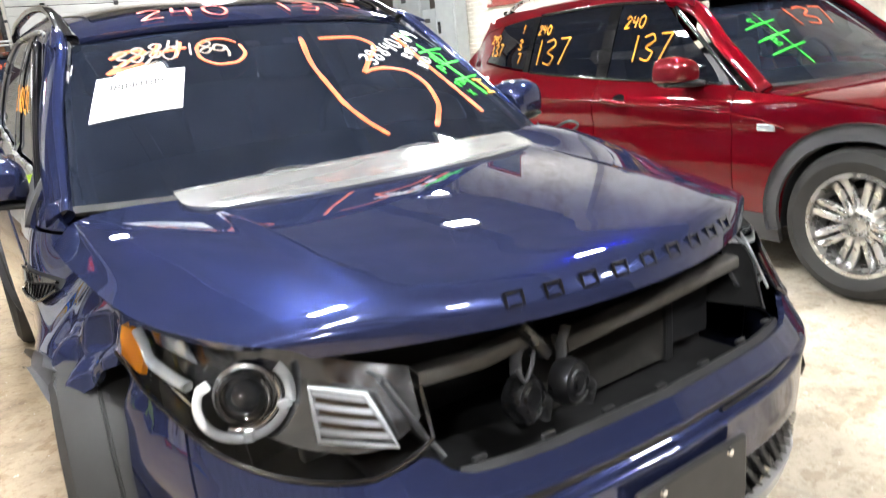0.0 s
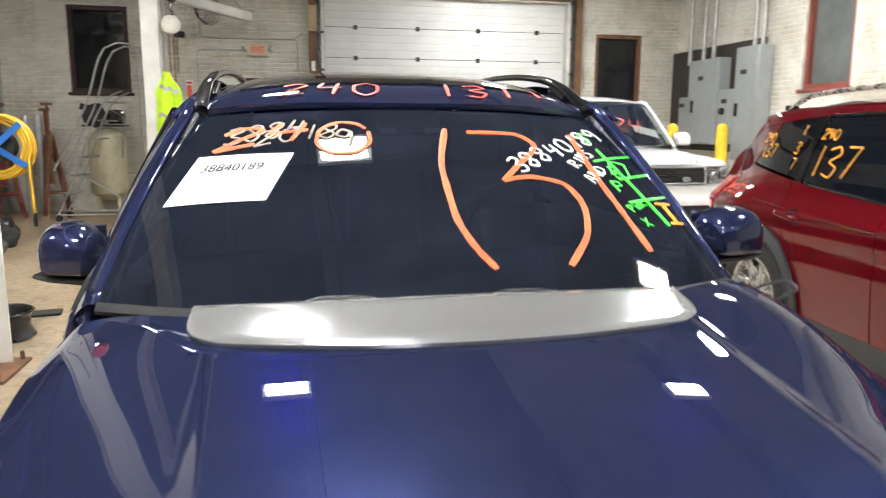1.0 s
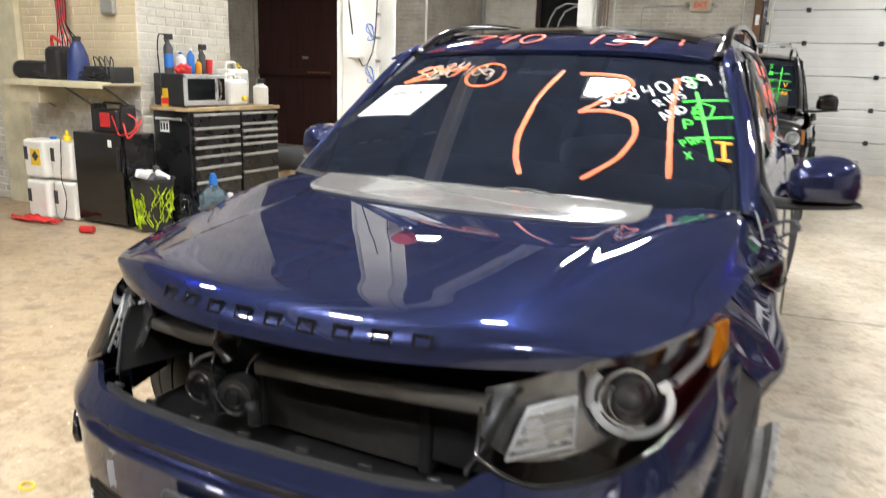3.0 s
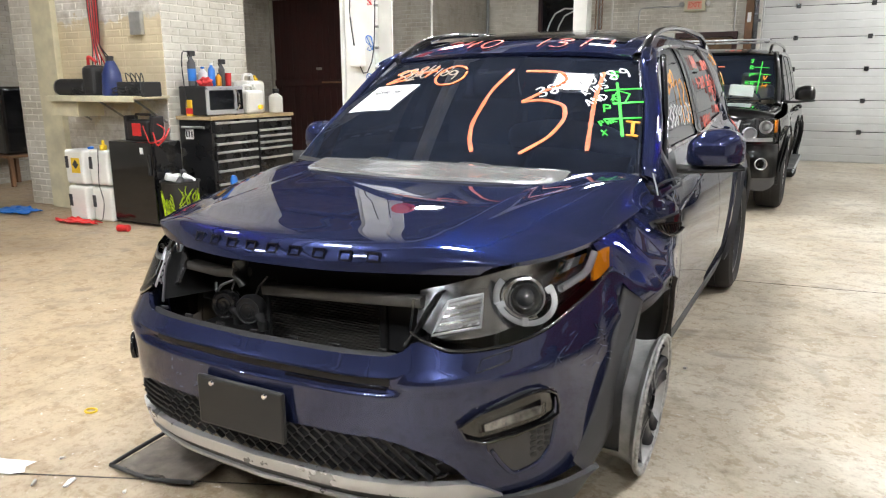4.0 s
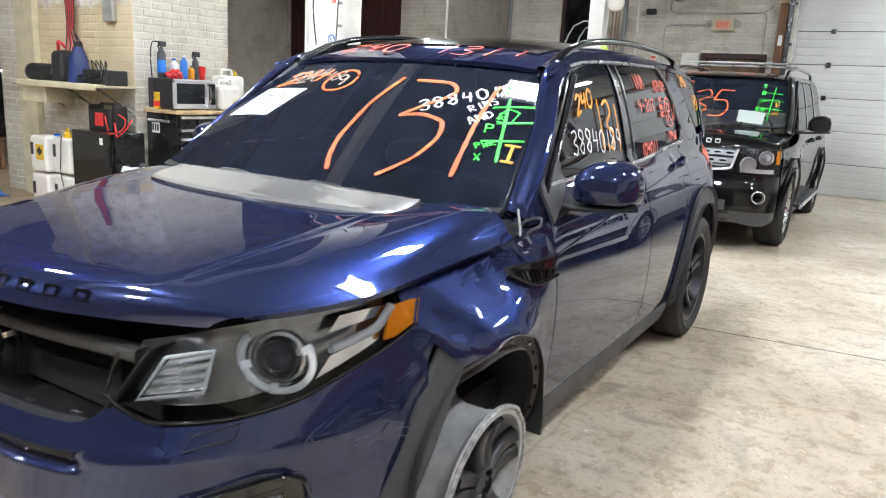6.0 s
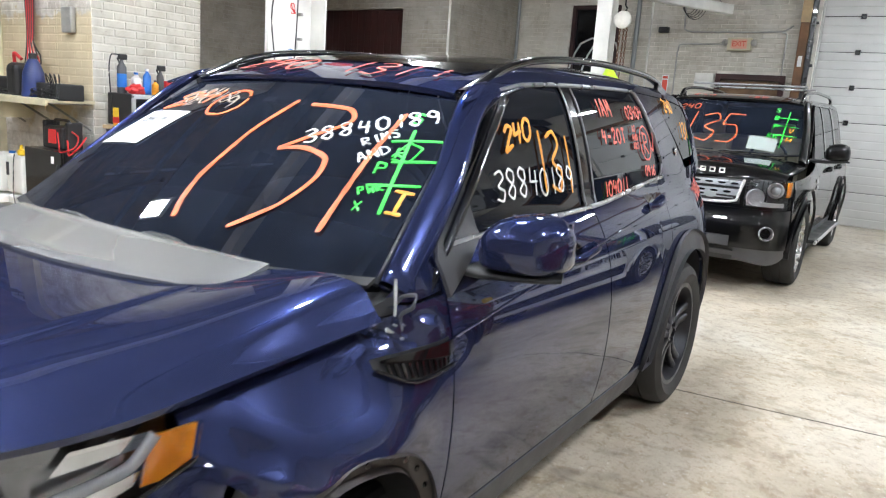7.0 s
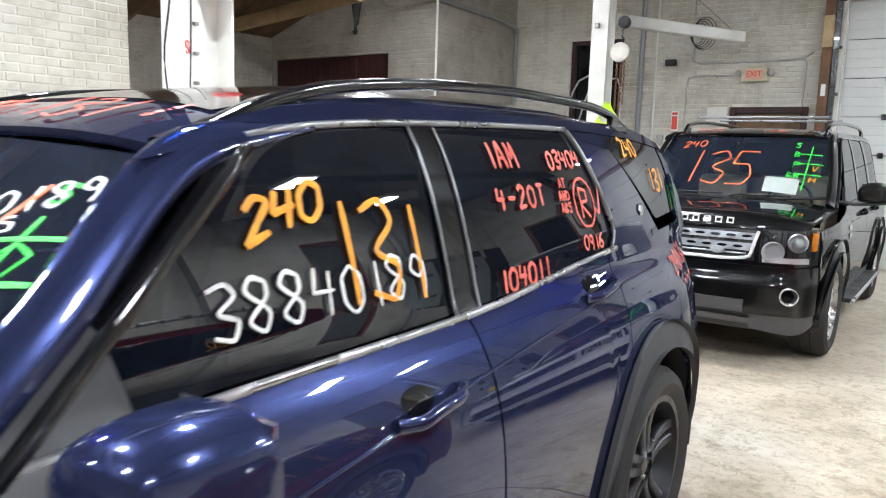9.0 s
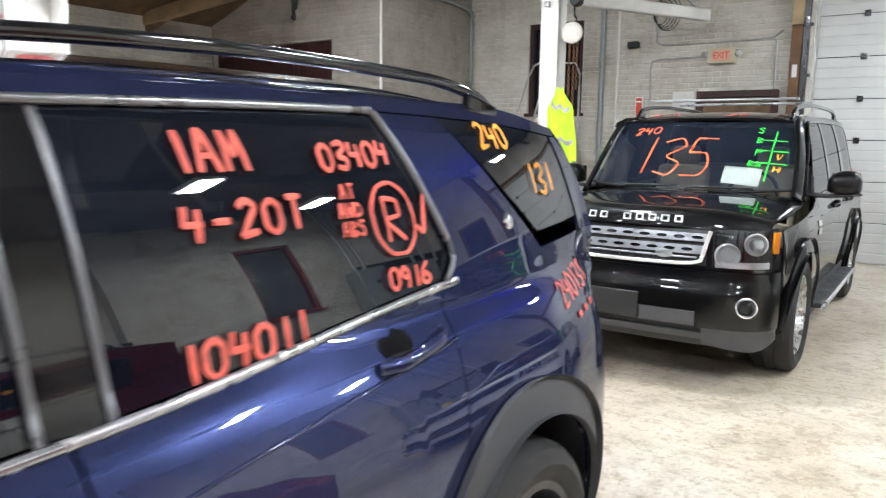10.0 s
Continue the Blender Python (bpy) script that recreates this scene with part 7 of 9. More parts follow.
# ---- white car further right
pale = Car(**utility_spec(
    roof=[(1.8, 1.62), (2.05, 1.68), (2.5, 1.725), (3.2, 1.735), (4.5, 1.70)], roof_span=(1.98, 4.45), cant=1.665,
    side=[(0.2, 0.89), (0.4, 0.92), (0.7, 0.955), (0.9, 0.953), (1.0, 0.935), (1.07, 0.905), (1.13, 0.87), (1.3, 0.825), (1.55, 0.75), (1.65, 0.71), (1.74, 0.64), (1.8, 0.58)],
    wtop=[(1.7, 1.52), (2.05, 1.58), (2.4, 1.615), (3.4, 1.625), (4.5, 1.6)], win0=(1.70, 2.2), apillar=((0.81, 1.36, 1.09), (0.69, 2.02, 1.61)),
    ws=dict(y0=1.28, z0=1.12, y1=1.98, slope=0.73, drop=0.06, bow=0.12, w0=0.79, w1=0.66)))
tw = thing("white_car", (3.42, 6.55, 0), "white off-road car with black mesh grille, parked", "car", rz=-1.5)
tw.scale = (1, 1, 1.06)
build_car(pale, tw, M["white"], M["pane_clear"], M["pane_dark"], [(sx * 0.83, y, 0.38, sx, W4) for sx in (1, -1) for y in (0.86, 3.75)])
top_panel(pale, "bonnet", tw, M["white"], vcurve((0, 0.055, 0.975), (0, 0.06, 1.0), (0, 0.12, 1.04), (0, 0.4, 1.08), (0, 0.9, 1.11), (0, 1.25, 1.12)),
          vcurve((0.84, 0.27, 0.96), (0.85, 0.28, 0.98), (0.85, 0.32, 1.0), (0.86, 0.55, 1.015), (0.865, 0.9, 1.035), (0.85, 1.38, 1.065)), 36, 26, 4.0)
nose_panel(pale, "bumper", tw, M["white"], -1.05, 1.05, 0.57, 0.765, 50, 12)
nose_panel(pale, "lower_grille", tw, M["black_plastic"], -0.95, 0.95, 0.36, 0.58, 40, 6, -0.04)
nose_panel(pale, "bumper_blade", tw, M["grey_plastic"], -0.98, 0.98, 0.40, 0.45, 40, 3, 0.0)
nose_panel(pale, "bumper_skirt", tw, M["white"], -1.05, 1.05, 0.26, 0.36, 40, 5)
nose_panel(pale, "lamp_panel", tw, M["white"], -1.05, 1.05, 0.765, 0.98, 50, 8, -0.03)
grille(pale, tw, 0.50, 0.785, 0.95, 3, M["panel_grey"], M["black_metal"])
for side in (1, -1):
    head_unit(pale, tw, side, 0.55, 1.0, 0.78, 0.955, amber=False)
    arch_trim("arch_flare", pale, tw, side, 0.86, 0.38, 0.42, 0.5, M["white"], -0.02, 1.02, 0.025)
    arch_trim("arch_flare", pale, tw, side, 3.75, 0.38, 0.42, 0.5, M["white"], -0.02, 1.02, 0.025)
    mirror(pale, tw, side, (0.89, 1.70, 1.12), (0.22, 0.18, 0.19), M["white"])
lathe("grille_badge", [(0, 0.004), (0.9, 0.003), (1.0, 0.0)], pale.F(0.27, 0.83, 0.03), M["panel_grey"], tw, (0.1, -1, 0), 24, scale=(0.05, 0.027, 1))
mark_row((5, 5), 0.42, 0.045, lambda x: Vector((x, 0.07 + 0.17 * (x / 0.84) ** 2, 1.005)), lambda x: pose(0, 0, 0, 70, 0, 10 * x), M["panel_grey"], tw, 0.003)
atw = screen_marks(pale, tw, [("124", -0.1, 0.32, 0.25, 0.014, "red_ink"), ("240", -0.42, 0.78, 0.1, 0.010, "red_ink"), ("S", -0.66, 0.84, 0.06, 0.009, "green_ink"), ("P", -0.66, 0.66, 0.06, 0.009, "green_ink"), ("B", -0.67, 0.46, 0.06, 0.009, "green_ink"), ("H", -0.48, 0.42, 0.06, 0.01, "amber_ink"), ("K", -0.48, 0.6, 0.05, 0.01, "amber_ink")])
for ln in (((-0.55, 1.38), (-0.53, 1.90)), ((-0.66, 1.78), (-0.42, 1.79)), ((-0.68, 1.68), (-0.44, 1.69)), ((-0.68, 1.58), (-0.44, 1.59))):
    ribbon("marking", [list(ln)], atw, 0.012, M["green_ink"], tw, (0, -0.7, 0.7), "green hand-painted grid line")
sheet("paper_sheet", lambda u, v: atw(0.34 + 0.3 * u, 1.52 - 0.06 * u + 0.12 * v) + Vector((0, 0, -0.012)), 3, 3, M["paper"], tw, 0.001, "white printed sheet behind the windscreen")

# ---- red car alongside
x3 = Car(
    plan=[(0, 0.0), (0.3, 0.02), (0.5, 0.07), (0.65, 0.16), (0.76, 0.3), (0.83, 0.46), (0.88, 0.66), (0.925, 0.95), (0.94, 1.2)],
    side=[(0.15, 0.85), (0.3, 0.90), (0.5, 0.925), (0.68, 0.935), (0.76, 0.93), (0.84, 0.94), (0.92, 0.935), (0.98, 0.90), (1.03, 0.865), (1.08, 0.84), (1.3, 0.765), (1.48, 0.69), (1.53, 0.66), (1.58, 0.60), (1.62, 0.55)],
    low_taper=[(0.5, 0.93), (0.75, 0.965), (1.1, 1.0), (3.9, 1.0), (4.25, 0.965), (4.45, 0.90), (4.65, 0.82)],
    high_taper=[(0.5, 0.93), (0.75, 0.965), (1.1, 1.0), (3.3, 1.0), (3.8, 0.96), (4.15, 0.89), (4.4, 0.8)],
    nose=[(0.12, 0.12), (0.25, 0.04), (0.45, 0.0), (0.6, 0.0), (0.75, 0.04), (0.9, 0.12)], narrow=0.04, belt0=1.05,
    belt=[(1.2, 0.985), (1.7, 1.01), (2.6, 1.045), (3.5, 1.11), (4.3, 1.20)], wtop=[(1.7, 1.36), (2.0, 1.43), (2.3, 1.475), (2.8, 1.50), (3.4, 1.49), (3.9, 1.45), (4.3, 1.40)],
    tail=[(0.25, 4.5), (0.5, 4.58), (0.8, 4.57), (1.0, 4.53), (1.15, 4.46), (1.35, 4.30), (1.5, 4.16), (1.6, 4.05)],
    roof=[(1.8, 1.44), (2.0, 1.525), (2.3, 1.59), (2.8, 1.625), (3.4, 1.615), (4.0, 1.56), (4.2, 1.53)], roof_span=(1.98, 4.1), roof_drop=0.06, cant=1.55,
    doors=(1.56, 2.62, 3.5), door_cut=0.16, arches=((0.88, 0.365, 0.40), (3.69, 0.365, 0.40)), sill=0.34, wing0=0.6,
    hood_line=[(0.5, 0.80), (0.9, 0.91), (1.3, 0.955), (1.6, 0.985)], win0=(1.68, 2.22), win1=(3.42, 3.40), qwin=((3.5, 3.46), (4.12, 3.90)), paint_pillar=False, qlift=0.015, belt_trim="black_gloss",
    apillar=((0.80, 1.46, 0.965), (0.66, 2.08, 1.435)), handles=(2.42, 3.36), handle_z=0.915, crease=lambda y: 0.895 + 0.02 * (y - 1.5),
    tail_lamp=(0.85, 1.08), length=4.6, ws=dict(y0=1.38, z0=0.985, y1=2.0, slope=0.70, drop=0.09, bow=0.14, w0=0.78, w1=0.63))
tr = thing("red_car", (3.16, -0.12, 0), "dark red sport utility car with silver wheels, parked", "car", rz=-4.2)
WX = dict(R=0.365, rim=0.24, width=0.235, spokes_n=8, mat_rim=M["alloy"], style="twin")
build_car(x3, tr, M["red"], M["pane_clear"], M["pane_dark"], [(sx * 0.81, y, 0.365, sx, WX) for sx in (1, -1) for y in (0.88, 3.69)])
top_panel(x3, "bonnet", tr, M["red"], vcurve((0, 0.12, 0.72), (0, 0.14, 0.78), (0, 0.25, 0.86), (0, 0.6, 0.935), (0, 1.0, 0.97), (0, 1.38, 0.98)),
          vcurve((0.66, 0.36, 0.72), (0.69, 0.38, 0.76), (0.74, 0.46, 0.80), (0.82, 0.75, 0.875), (0.845, 1.05, 0.925), (0.82, 1.52, 0.96)), 36, 26, 3.4)
nose_panel(x3, "bumper", tr, M["red"], -1.25, 1.25, 0.2, 0.74, 50, 16)
for side in (1, -1):
    nose_panel(x3, "headlight", tr, M["reflector"], *((0.5, 1.05) if side > 0 else (-1.05, -0.5)), 0.70, 0.80, 12, 6, 0.006, 0.02)
    arch_trim("arch_cladding", x3, tr, side, 0.88, 0.365, 0.395, 0.475, M["grey_plastic"], -0.06, 1.06, 0.014)
    arch_trim("arch_cladding", x3, tr, side, 3.69, 0.365, 0.395, 0.475, M["grey_plastic"], -0.06, 1.06, 0.014)
    mirror(x3, tr, side, (0.87, 1.86, 1.03), (0.2, 0.19, 0.16), M["red"])
    box("side_marker", (0.012, 0.1, 0.035), x3.S(1.35, 0.80, side, 0.004), M["reflector"], tr, 0.005)
    sweep("belt_crease", path([x3.S(y, z, side, 0.001) for y, z in ((1.25, 0.80), (1.5, 0.86), (2.2, 0.90), (3.5, 0.95), (4.2, 1.0))], 20), 0.014, 0.014, M["red"], tr)
rails(x3, tr, 0.56, 0.60, 2.1, 4.0, 0.065, M["alloy"], 0.03, 0.028)


def xmark(txt, y, z, size, w, ink, slant=0.1):
    """Marks on the flank that looks towards the blue car, read from outside."""
    ribbon("marking", strokes(txt, size, 0.6, 0.25, slant), lambda a, b: Vector((-x3.X(y - a, z + b) - 0.005, y - a, z + b)), w, M[ink], tr, (-1, 0, 0.35))


xmark("240", 4.05, 1.33, 0.06, 0.010, "amber_ink")
xmark("137", 4.03, 1.23, 0.085, 0.011, "amber_ink")
xmark("1", 3.60, 1.38, 0.06, 0.010, "amber_ink")
xmark("3", 3.61, 1.27, 0.07, 0.010, "amber_ink")
xmark("7", 3.60, 1.17, 0.07, 0.010, "amber_ink")
xmark("240", 3.38, 1.36, 0.06, 0.011, "amber_ink")
xmark("137", 3.38, 1.15, 0.17, 0.013, "amber_ink")
xmark("240", 2.5, 1.34, 0.07, 0.011, "amber_ink")
xmark("137", 2.42, 1.14, 0.15, 0.012, "amber_ink")
xmark("240137", 4.3, 0.98, 0.06, 0.008, "red_ink")
atx = screen_marks(x3, tr, [("S", -0.42, 0.72, 0.07, 0.010, "green_ink"), ("B", -0.42, 0.45, 0.07, 0.010, "green_ink"), ("137", -0.12, 0.62, 0.2, 0.014, "orange_ink")])
for ln in (((-0.33, 1.50), (-0.31, 1.92)), ((-0.5, 1.82), (-0.22, 1.84)), ((-0.52, 1.72), (-0.22, 1.74)), ((-0.53, 1.62), (-0.22, 1.64))):
    ribbon("marking", [list(ln)], atx, 0.013, M["green_ink"], tr, (0, -0.6, 0.8), "green hand-painted grid line")

# ---------------- fixtures of the hall ----------------
def h_post(name, x, y, w, label):
    t = thing(name, (x, y, 0), label, "steel post", kind="structure")
    box("flange", (w, 0.018, ZC), (0, -w * 0.46, ZC / 2), M["white_steel"], t, 0.003)
    box("flange", (w, 0.018, ZC), (0, w * 0.46, ZC / 2), M["white_steel"], t, 0.003)
    box("web", (0.016, w * 0.9, ZC), (0, 0, ZC / 2), M["white_steel"], t, 0.002)
    box("base_plate", (w * 1.5, w * 1.5, 0.02), (0, 0, 0.01), M["rust"], t, 0.003)
    for sx in (-1, 1):
        for sy in (-1, 1):
            lathe("anchor_bolt", [(0, 0.05), (0.012, 0.05), (0.014, 0.0)], (sx * w * 0.62, sy * w * 0.62, 0.02), M["rust"], t, seg=8)
    return t


p1 = h_post("steel_post", -2.19, 3.99, 0.30, "white painted steel post with scuffs and pen marks")
box("conduit_box", (0.11, 0.07, 0.16), (0.0, -0.185, 1.57), M["white_steel"], p1, 0.006)
sweep("cable", path([(-0.03, -0.19, 1.66), (-0.06, -0.2, 1.95), (0.02, -0.21, 2.3), (0.06, -0.2, 2.75)], 16), 0.012, 0.012, M["black_plastic"], p1, seg=6)
sweep("cable", path([(0.02, -0.19, 1.5), (0.1, -0.23, 1.42), (0.17, -0.2, 1.6), (0.19, -0.19, 2.1), (0.2, -0.19, 2.7)], 18), 0.010, 0.010, M["black_plastic"], p1, seg=6)
for z, s in ((1.68, 0.05), (1.37, 0.05), (2.02, 0.03)):
    ribbon("pen_mark", [[(s * math.cos(a * 1.3) * (0.4 + 0.6 * (a % 3) / 3), s * math.sin(a) * 1.2) for a in np.linspace(0, 12, 22)]], lambda a, b, z=z: Vector((0.11 + a, -0.156, z + b)), 0.007, M["blue_plastic"] if z < 2 else M["red_plastic"], p1, (0, -1, 0))
for i in range(7):
    z = 1.3 + i * 0.17
    box("clip", (0.03, 0.03, 0.02), (0.165, -0.14, z), M["steel"], p1, 0.003)
lathe("red_reel", [(0, 0.05), (0.11, 0.05), (0.12, 0.03), (0.12, -0.03), (0.11, -0.05), (0, -0.05)], (0.27, -0.05, 2.50), M["red_plastic"], p1, (0, -1, 0), 24)
sweep("drain_pipe", [(-2.40, 3.90, 0), (-2.40, 3.90, ZC)], 0.05, 0.05, M["white_steel"], p1.parent, seg=12)
tagged(bpy.data.objects["drain_pipe"], "white painted vertical pipe by the post", "pipe", kind="structure")

p2 = h_post("steel_post", -2.155, 9.84, 0.22, "white painted steel post carrying a jib arm")
a0, a1 = Vector((0.1, 0.1, 3.12)), Vector((1.13, 2.1, 3.12))
sweep("jib_arm", [a0, a1], 0.1, 0.15, M["white_steel"], p2, seg=12, power=6)
sweep("tie_rod", [(0.0, -0.05, 4.3), a1 + Vector((-0.1, -0.2, 0.08))], 0.016, 0.016, M["steel"], p2, seg=6)
box("bracket", (0.05, 0.3, 0.06), (-0.02, -0.02, 3.02), M["steel"], p2, 0.006)
hoist = thing("chain_hoist", (-1.9, 9.83, 2.7), "old chain hoist with a grey wheel and hanging chain", "hoist")
lathe("hoist_wheel", [(0, 0.03), (0.09, 0.03), (0.115, 0.02), (0.12, 0.0), (0.115, -0.03), (0, -0.03)], (0, -0.04, 0), M["joint"], hoist, (0.1, -1, 0), 28)
lathe("trolley", [(0, 0.07), (0.06, 0.07), (0.075, 0.03), (0.075, -0.05), (0.03, -0.09), (0, -0.09)], (0.02, 0.0, 0.36), M["black_metal"], hoist, (0.2, -1, 0), 16)
sweep("hook", path([(0.0, 0, 0.28), (0.0, 0, 0.2), (0.03, 0, 0.15), (0.0, 0, 0.11)], 12), 0.022, 0.022, M["black_metal"], hoist, seg=8)
for k, (cx, n) in enumerate(((-0.035, 22), (0.02, 26), (0.06, 20))):
    bm = bmesh.new()
    for i in range(n):
        z = 0.08 - i * 0.036
        m = Matrix.Translation((cx, -0.02, z)) @ pose(0, 0, 0, 90, 0, 90 * (i % 2))
        seg = 8
        rows = []
        for a in range(seg):
            an = 2 * math.pi * a / seg
            c = Vector((0.012 * math.cos(an), 0.022 * math.sin(an), 0))
            o = Vector((math.cos(an), math.sin(an), 0)) * 0.005
            rows.append([bm.verts.new(m @ (c + o)), bm.verts.new(m @ (c + Vector((0, 0, 0.005)))), bm.verts.new(m @ (c - o)), bm.verts.new(m @ (c - Vector((0, 0, 0.005))))])
        for a in range(seg):
            b2 = rows[(a + 1) % seg]
            for q in range(4):
                bm.faces.new((rows[a][q], rows[a][(q + 1) % 4], b2[(q + 1) % 4], b2[q]))
    part("chain", bm, M["rust"], hoist)["kind"] = "stuff"


def vest():
    t = thing("safety_vest", (-1.97, 9.66, 1.26), "fluorescent yellow safety jacket with grey reflective bands", "jacket")

    def f(u, v):
        z = 0.82 * (1 - v)
        w = 0.05 + 0.13 * smooth01(0, 0.3, v) - 0.02 * math.sin(v * 5)
        a = (u - 0.5) * 2
        return Vector((a * w + 0.05 * v, -0.07 * (1 - a * a) * (0.6 + 0.4 * v) + 0.03 * math.sin(a * 7 + v * 4) * v, z + 0.02 * math.sin(a * 9)))
    sheet("cloth", f, 28, 24, M["hivis"], t, 0.012, flip=True)
    for v0 in (0.18, 0.62):
        sheet("reflective_band", lambda u, v, v0=v0: Vector(f(u * 0.8 + 0.1, v0 + 0.06 * v + 0.08 * u)) + Vector((0, -0.006, 0)), 14, 2, M["galv"], t, 0.003, flip=True)


vest()


def exit_sign():
    t = thing("exit_sign", (-0.94, YB - 0.06, 2.66), "cream emergency exit sign with red letters and two lamps", "exit sign")
    box("housing", (0.36, 0.1, 0.2), (0, 0, 0), M["cream"], t, 0.012)
    box("face", (0.24, 0.004, 0.14), (0, -0.052, 0), M["exit_face"], t, 0.002)
    for i, ch in enumerate("EXIT"):
        cu = bpy.data.curves.new("letter", "FONT")
        cu.body, cu.size, cu.extrude, cu.align_x, cu.align_y = ch, 0.12, 0.001, "CENTER", "CENTER"
        tmp = new("tmp_text", cu)
        me = bpy.data.meshes.new_from_object(tmp.evaluated_get(bpy.context.evaluated_depsgraph_get()))
        bpy.data.objects.remove(tmp)
        o = new("letter", me)
        me.materials.append(M["exit_red"])
        o.parent = t
        o.matrix_basis = pose(-0.078 + (0, 0.058, 0.104, 0.15)[i], -0.056, 0, 90)
    for sx in (-1, 1):
        lathe("lamp_head", [(0, 0.03), (0.035, 0.028), (0.05, 0.0), (0.04, -0.04), (0, -0.05)], (sx * 0.22, -0.05, 0.02), M["galv"], t, (sx * 0.4, -1, -0.1), 18)


exit_sign()


def conduit(pts, r=0.013, mat="galv", label="grey conduit clipped to the brick wall"):
    o = sweep("conduit", path([Vector(p) for p in pts], 8 * len(pts)), 2 * r, 2 * r, M[mat], None, seg=8)
    tagged(o, label, "conduit", kind="structure")


yw = YB - 0.02
conduit([(-1.12, yw, 2.66), (-1.75, yw, 2.66), (-1.9, yw, 2.64), (-1.92, yw, 2.5), (-1.92, yw, 1.2)])
conduit([(-0.2, yw, 2.95), (-0.35, yw, 2.86), (-0.9, yw, 2.85), (-1.7, yw, 2.85), (-1.85, yw, 2.9), (-1.86, yw, 3.2), (-1.88, yw, 4.4)])
conduit([(-0.35, yw, 2.85), (-0.28, yw, 2.83), (-0.27, yw, 2.7), (-0.27, yw, 1.4)])
conduit([(-2.65, yw - 0.03, 0.05), (-2.65, yw - 0.03, 4.6)], 0.04, "panel_grey", "grey vertical pipe on the wall")
conduit([(-2.42, yw, 0.05), (-2.42, yw, 4.6)], 0.018, "white_steel", "white vertical pipe on the wall")
conduit([(XL + 0.06, YB - 0.1, 0.05), (XL + 0.06, YB - 0.1, 3.55), (XL + 0.06, YB - 0.25, 3.6), (XL + 0.06, 10.25, 3.66), (XL + 0.06, 9.0, 3.75)], 0.03, "panel_grey", "grey steam pipe along the brick corner")
conduit([(XL + 0.02, 10.14, 0.05), (XL + 0.02, 10.14, 4.6)], 0.02, "white_steel", "white pipe at the brick corner")
for k in range(5):
    o = sweep("cable_loop", [Vector((-1.82 + (0.10 + 0.02 * k) * math.cos(a) + 0.03 * k, yw - 0.01 * k, 3.28 + (0.14 + 0.025 * k) * math.sin(a))) for a in np.linspace(0, 6.0, 24)], 0.01, 0.01, M["black_plastic"], None, seg=6)
    tagged(o, "coiled black cable hanging on the wall", "cable", "cable loops")
tagged(box("camera_housing", (0.16, 0.1, 0.09), (-2.18, YB - 0.05, 2.88), M["black_plastic"], None, 0.012), "small black box on the wall", "wall box")
ds = thing("wall_sign", (-2.07, YB - 0.012, 1.85), "narrow red and white safety sign on the wall", "sign")
box("board", (0.11, 0.008, 0.30), (0, 0, 0.15), M["paper"], ds, 0.002)
box("red_field", (0.085, 0.003, 0.2), (0, -0.006, 0.12), M["exit_red"], ds, 0)
box("red_field", (0.085, 0.003, 0.04), (0, -0.006, 0.26), M["exit_red"], ds, 0)
for i, (x, z) in enumerate(((-2.28, 1.72), (-2.2, 1.5), (-2.28, 1.5))):
    tagged(box("socket_box", (0.1, 0.05, 0.12), (x, YB - 0.025, z), M["galv"], None, 0.008), "small grey socket box on the wall", "socket", "wall sockets")
dr = thing("door_1", (-0.72, YB - 0.03, 0), "brown wooden side door below the exit sign", "door", kind="structure")
box("door_frame", (0.08, 0.1, 2.2), (-0.48, 0, 1.1), M["red_wood"], dr, 0.006)
box("door_frame", (0.08, 0.1, 2.2), (0.48, 0, 1.1), M["red_wood"], dr, 0.006)
box("door_frame", (0.88, 0.1, 0.09), (0, 0, 2.155), M["red_wood"], dr, 0.006)
box("door_leaf", (0.88, 0.04, 2.1), (0, 0.03, 1.05), M["wood_dark"], dr, 0.006)
tagged(box("junction_box", (0.3, 0.08, 0.26), (-1.42, YB - 0.04, 2.07), M["white_steel"], None, 0.01), "white square junction box on the wall", "junction box")

# electrical gear on the right wall
def cabinet(name, y0, y1, z0, z1, d, label, handle=True):
    t = thing(name, (XR - d / 2 - 0.06, (y0 + y1) / 2, z0), label, "electrical box", "electrical boxes")
    w, h = y1 - y0, z1 - z0
    box("body", (d, w, h), (0, 0, h / 2), M["panel_grey"], t, 0.012)
    box("door", (0.015, w - 0.05, h - 0.05), (-d / 2 - 0.008, 0, h / 2), M["panel_grey"], t, 0.006)
    box("label_plate", (0.004, 0.16, 0.07), (-d / 2 - 0.018, 0.05, h * 0.78), M["black_plastic"], t, 0.002)
    if handle:
        box("lever", (0.05, 0.03, 0.2), (-d / 2 - 0.035, w * 0.28, h * 0.45), M["black_metal"], t, 0.008)
    return t


bd = box("backboard", (0.05, 2.75, 1.75), (XR - 0.034, 11.08, 1.9), M["dark_board"], None, 0.006)
tagged(bd, "dark wooden backboard behind the electrical boxes", "board", kind="structure")
cabinet("switch_box", 10.54, 11.45, 1.14, 2.55, 0.22, "tall grey electrical switch box with a lever")
mid = cabinet("meter_box", 10.06, 10.52, 1.16, 2.03, 0.2, "small grey meter box with a round dial", False)
lathe("dial", [(0, 0.05), (0.05, 0.05), (0.06, 0.0)], (-0.115, 0.08, 0.52), M["black_metal"], mid, (-1, 0, 0), 20)
cabinet("switch_box", 9.46, 10.04, 0.92, 2.64, 0.24, "tall grey electrical switch box with a lever")
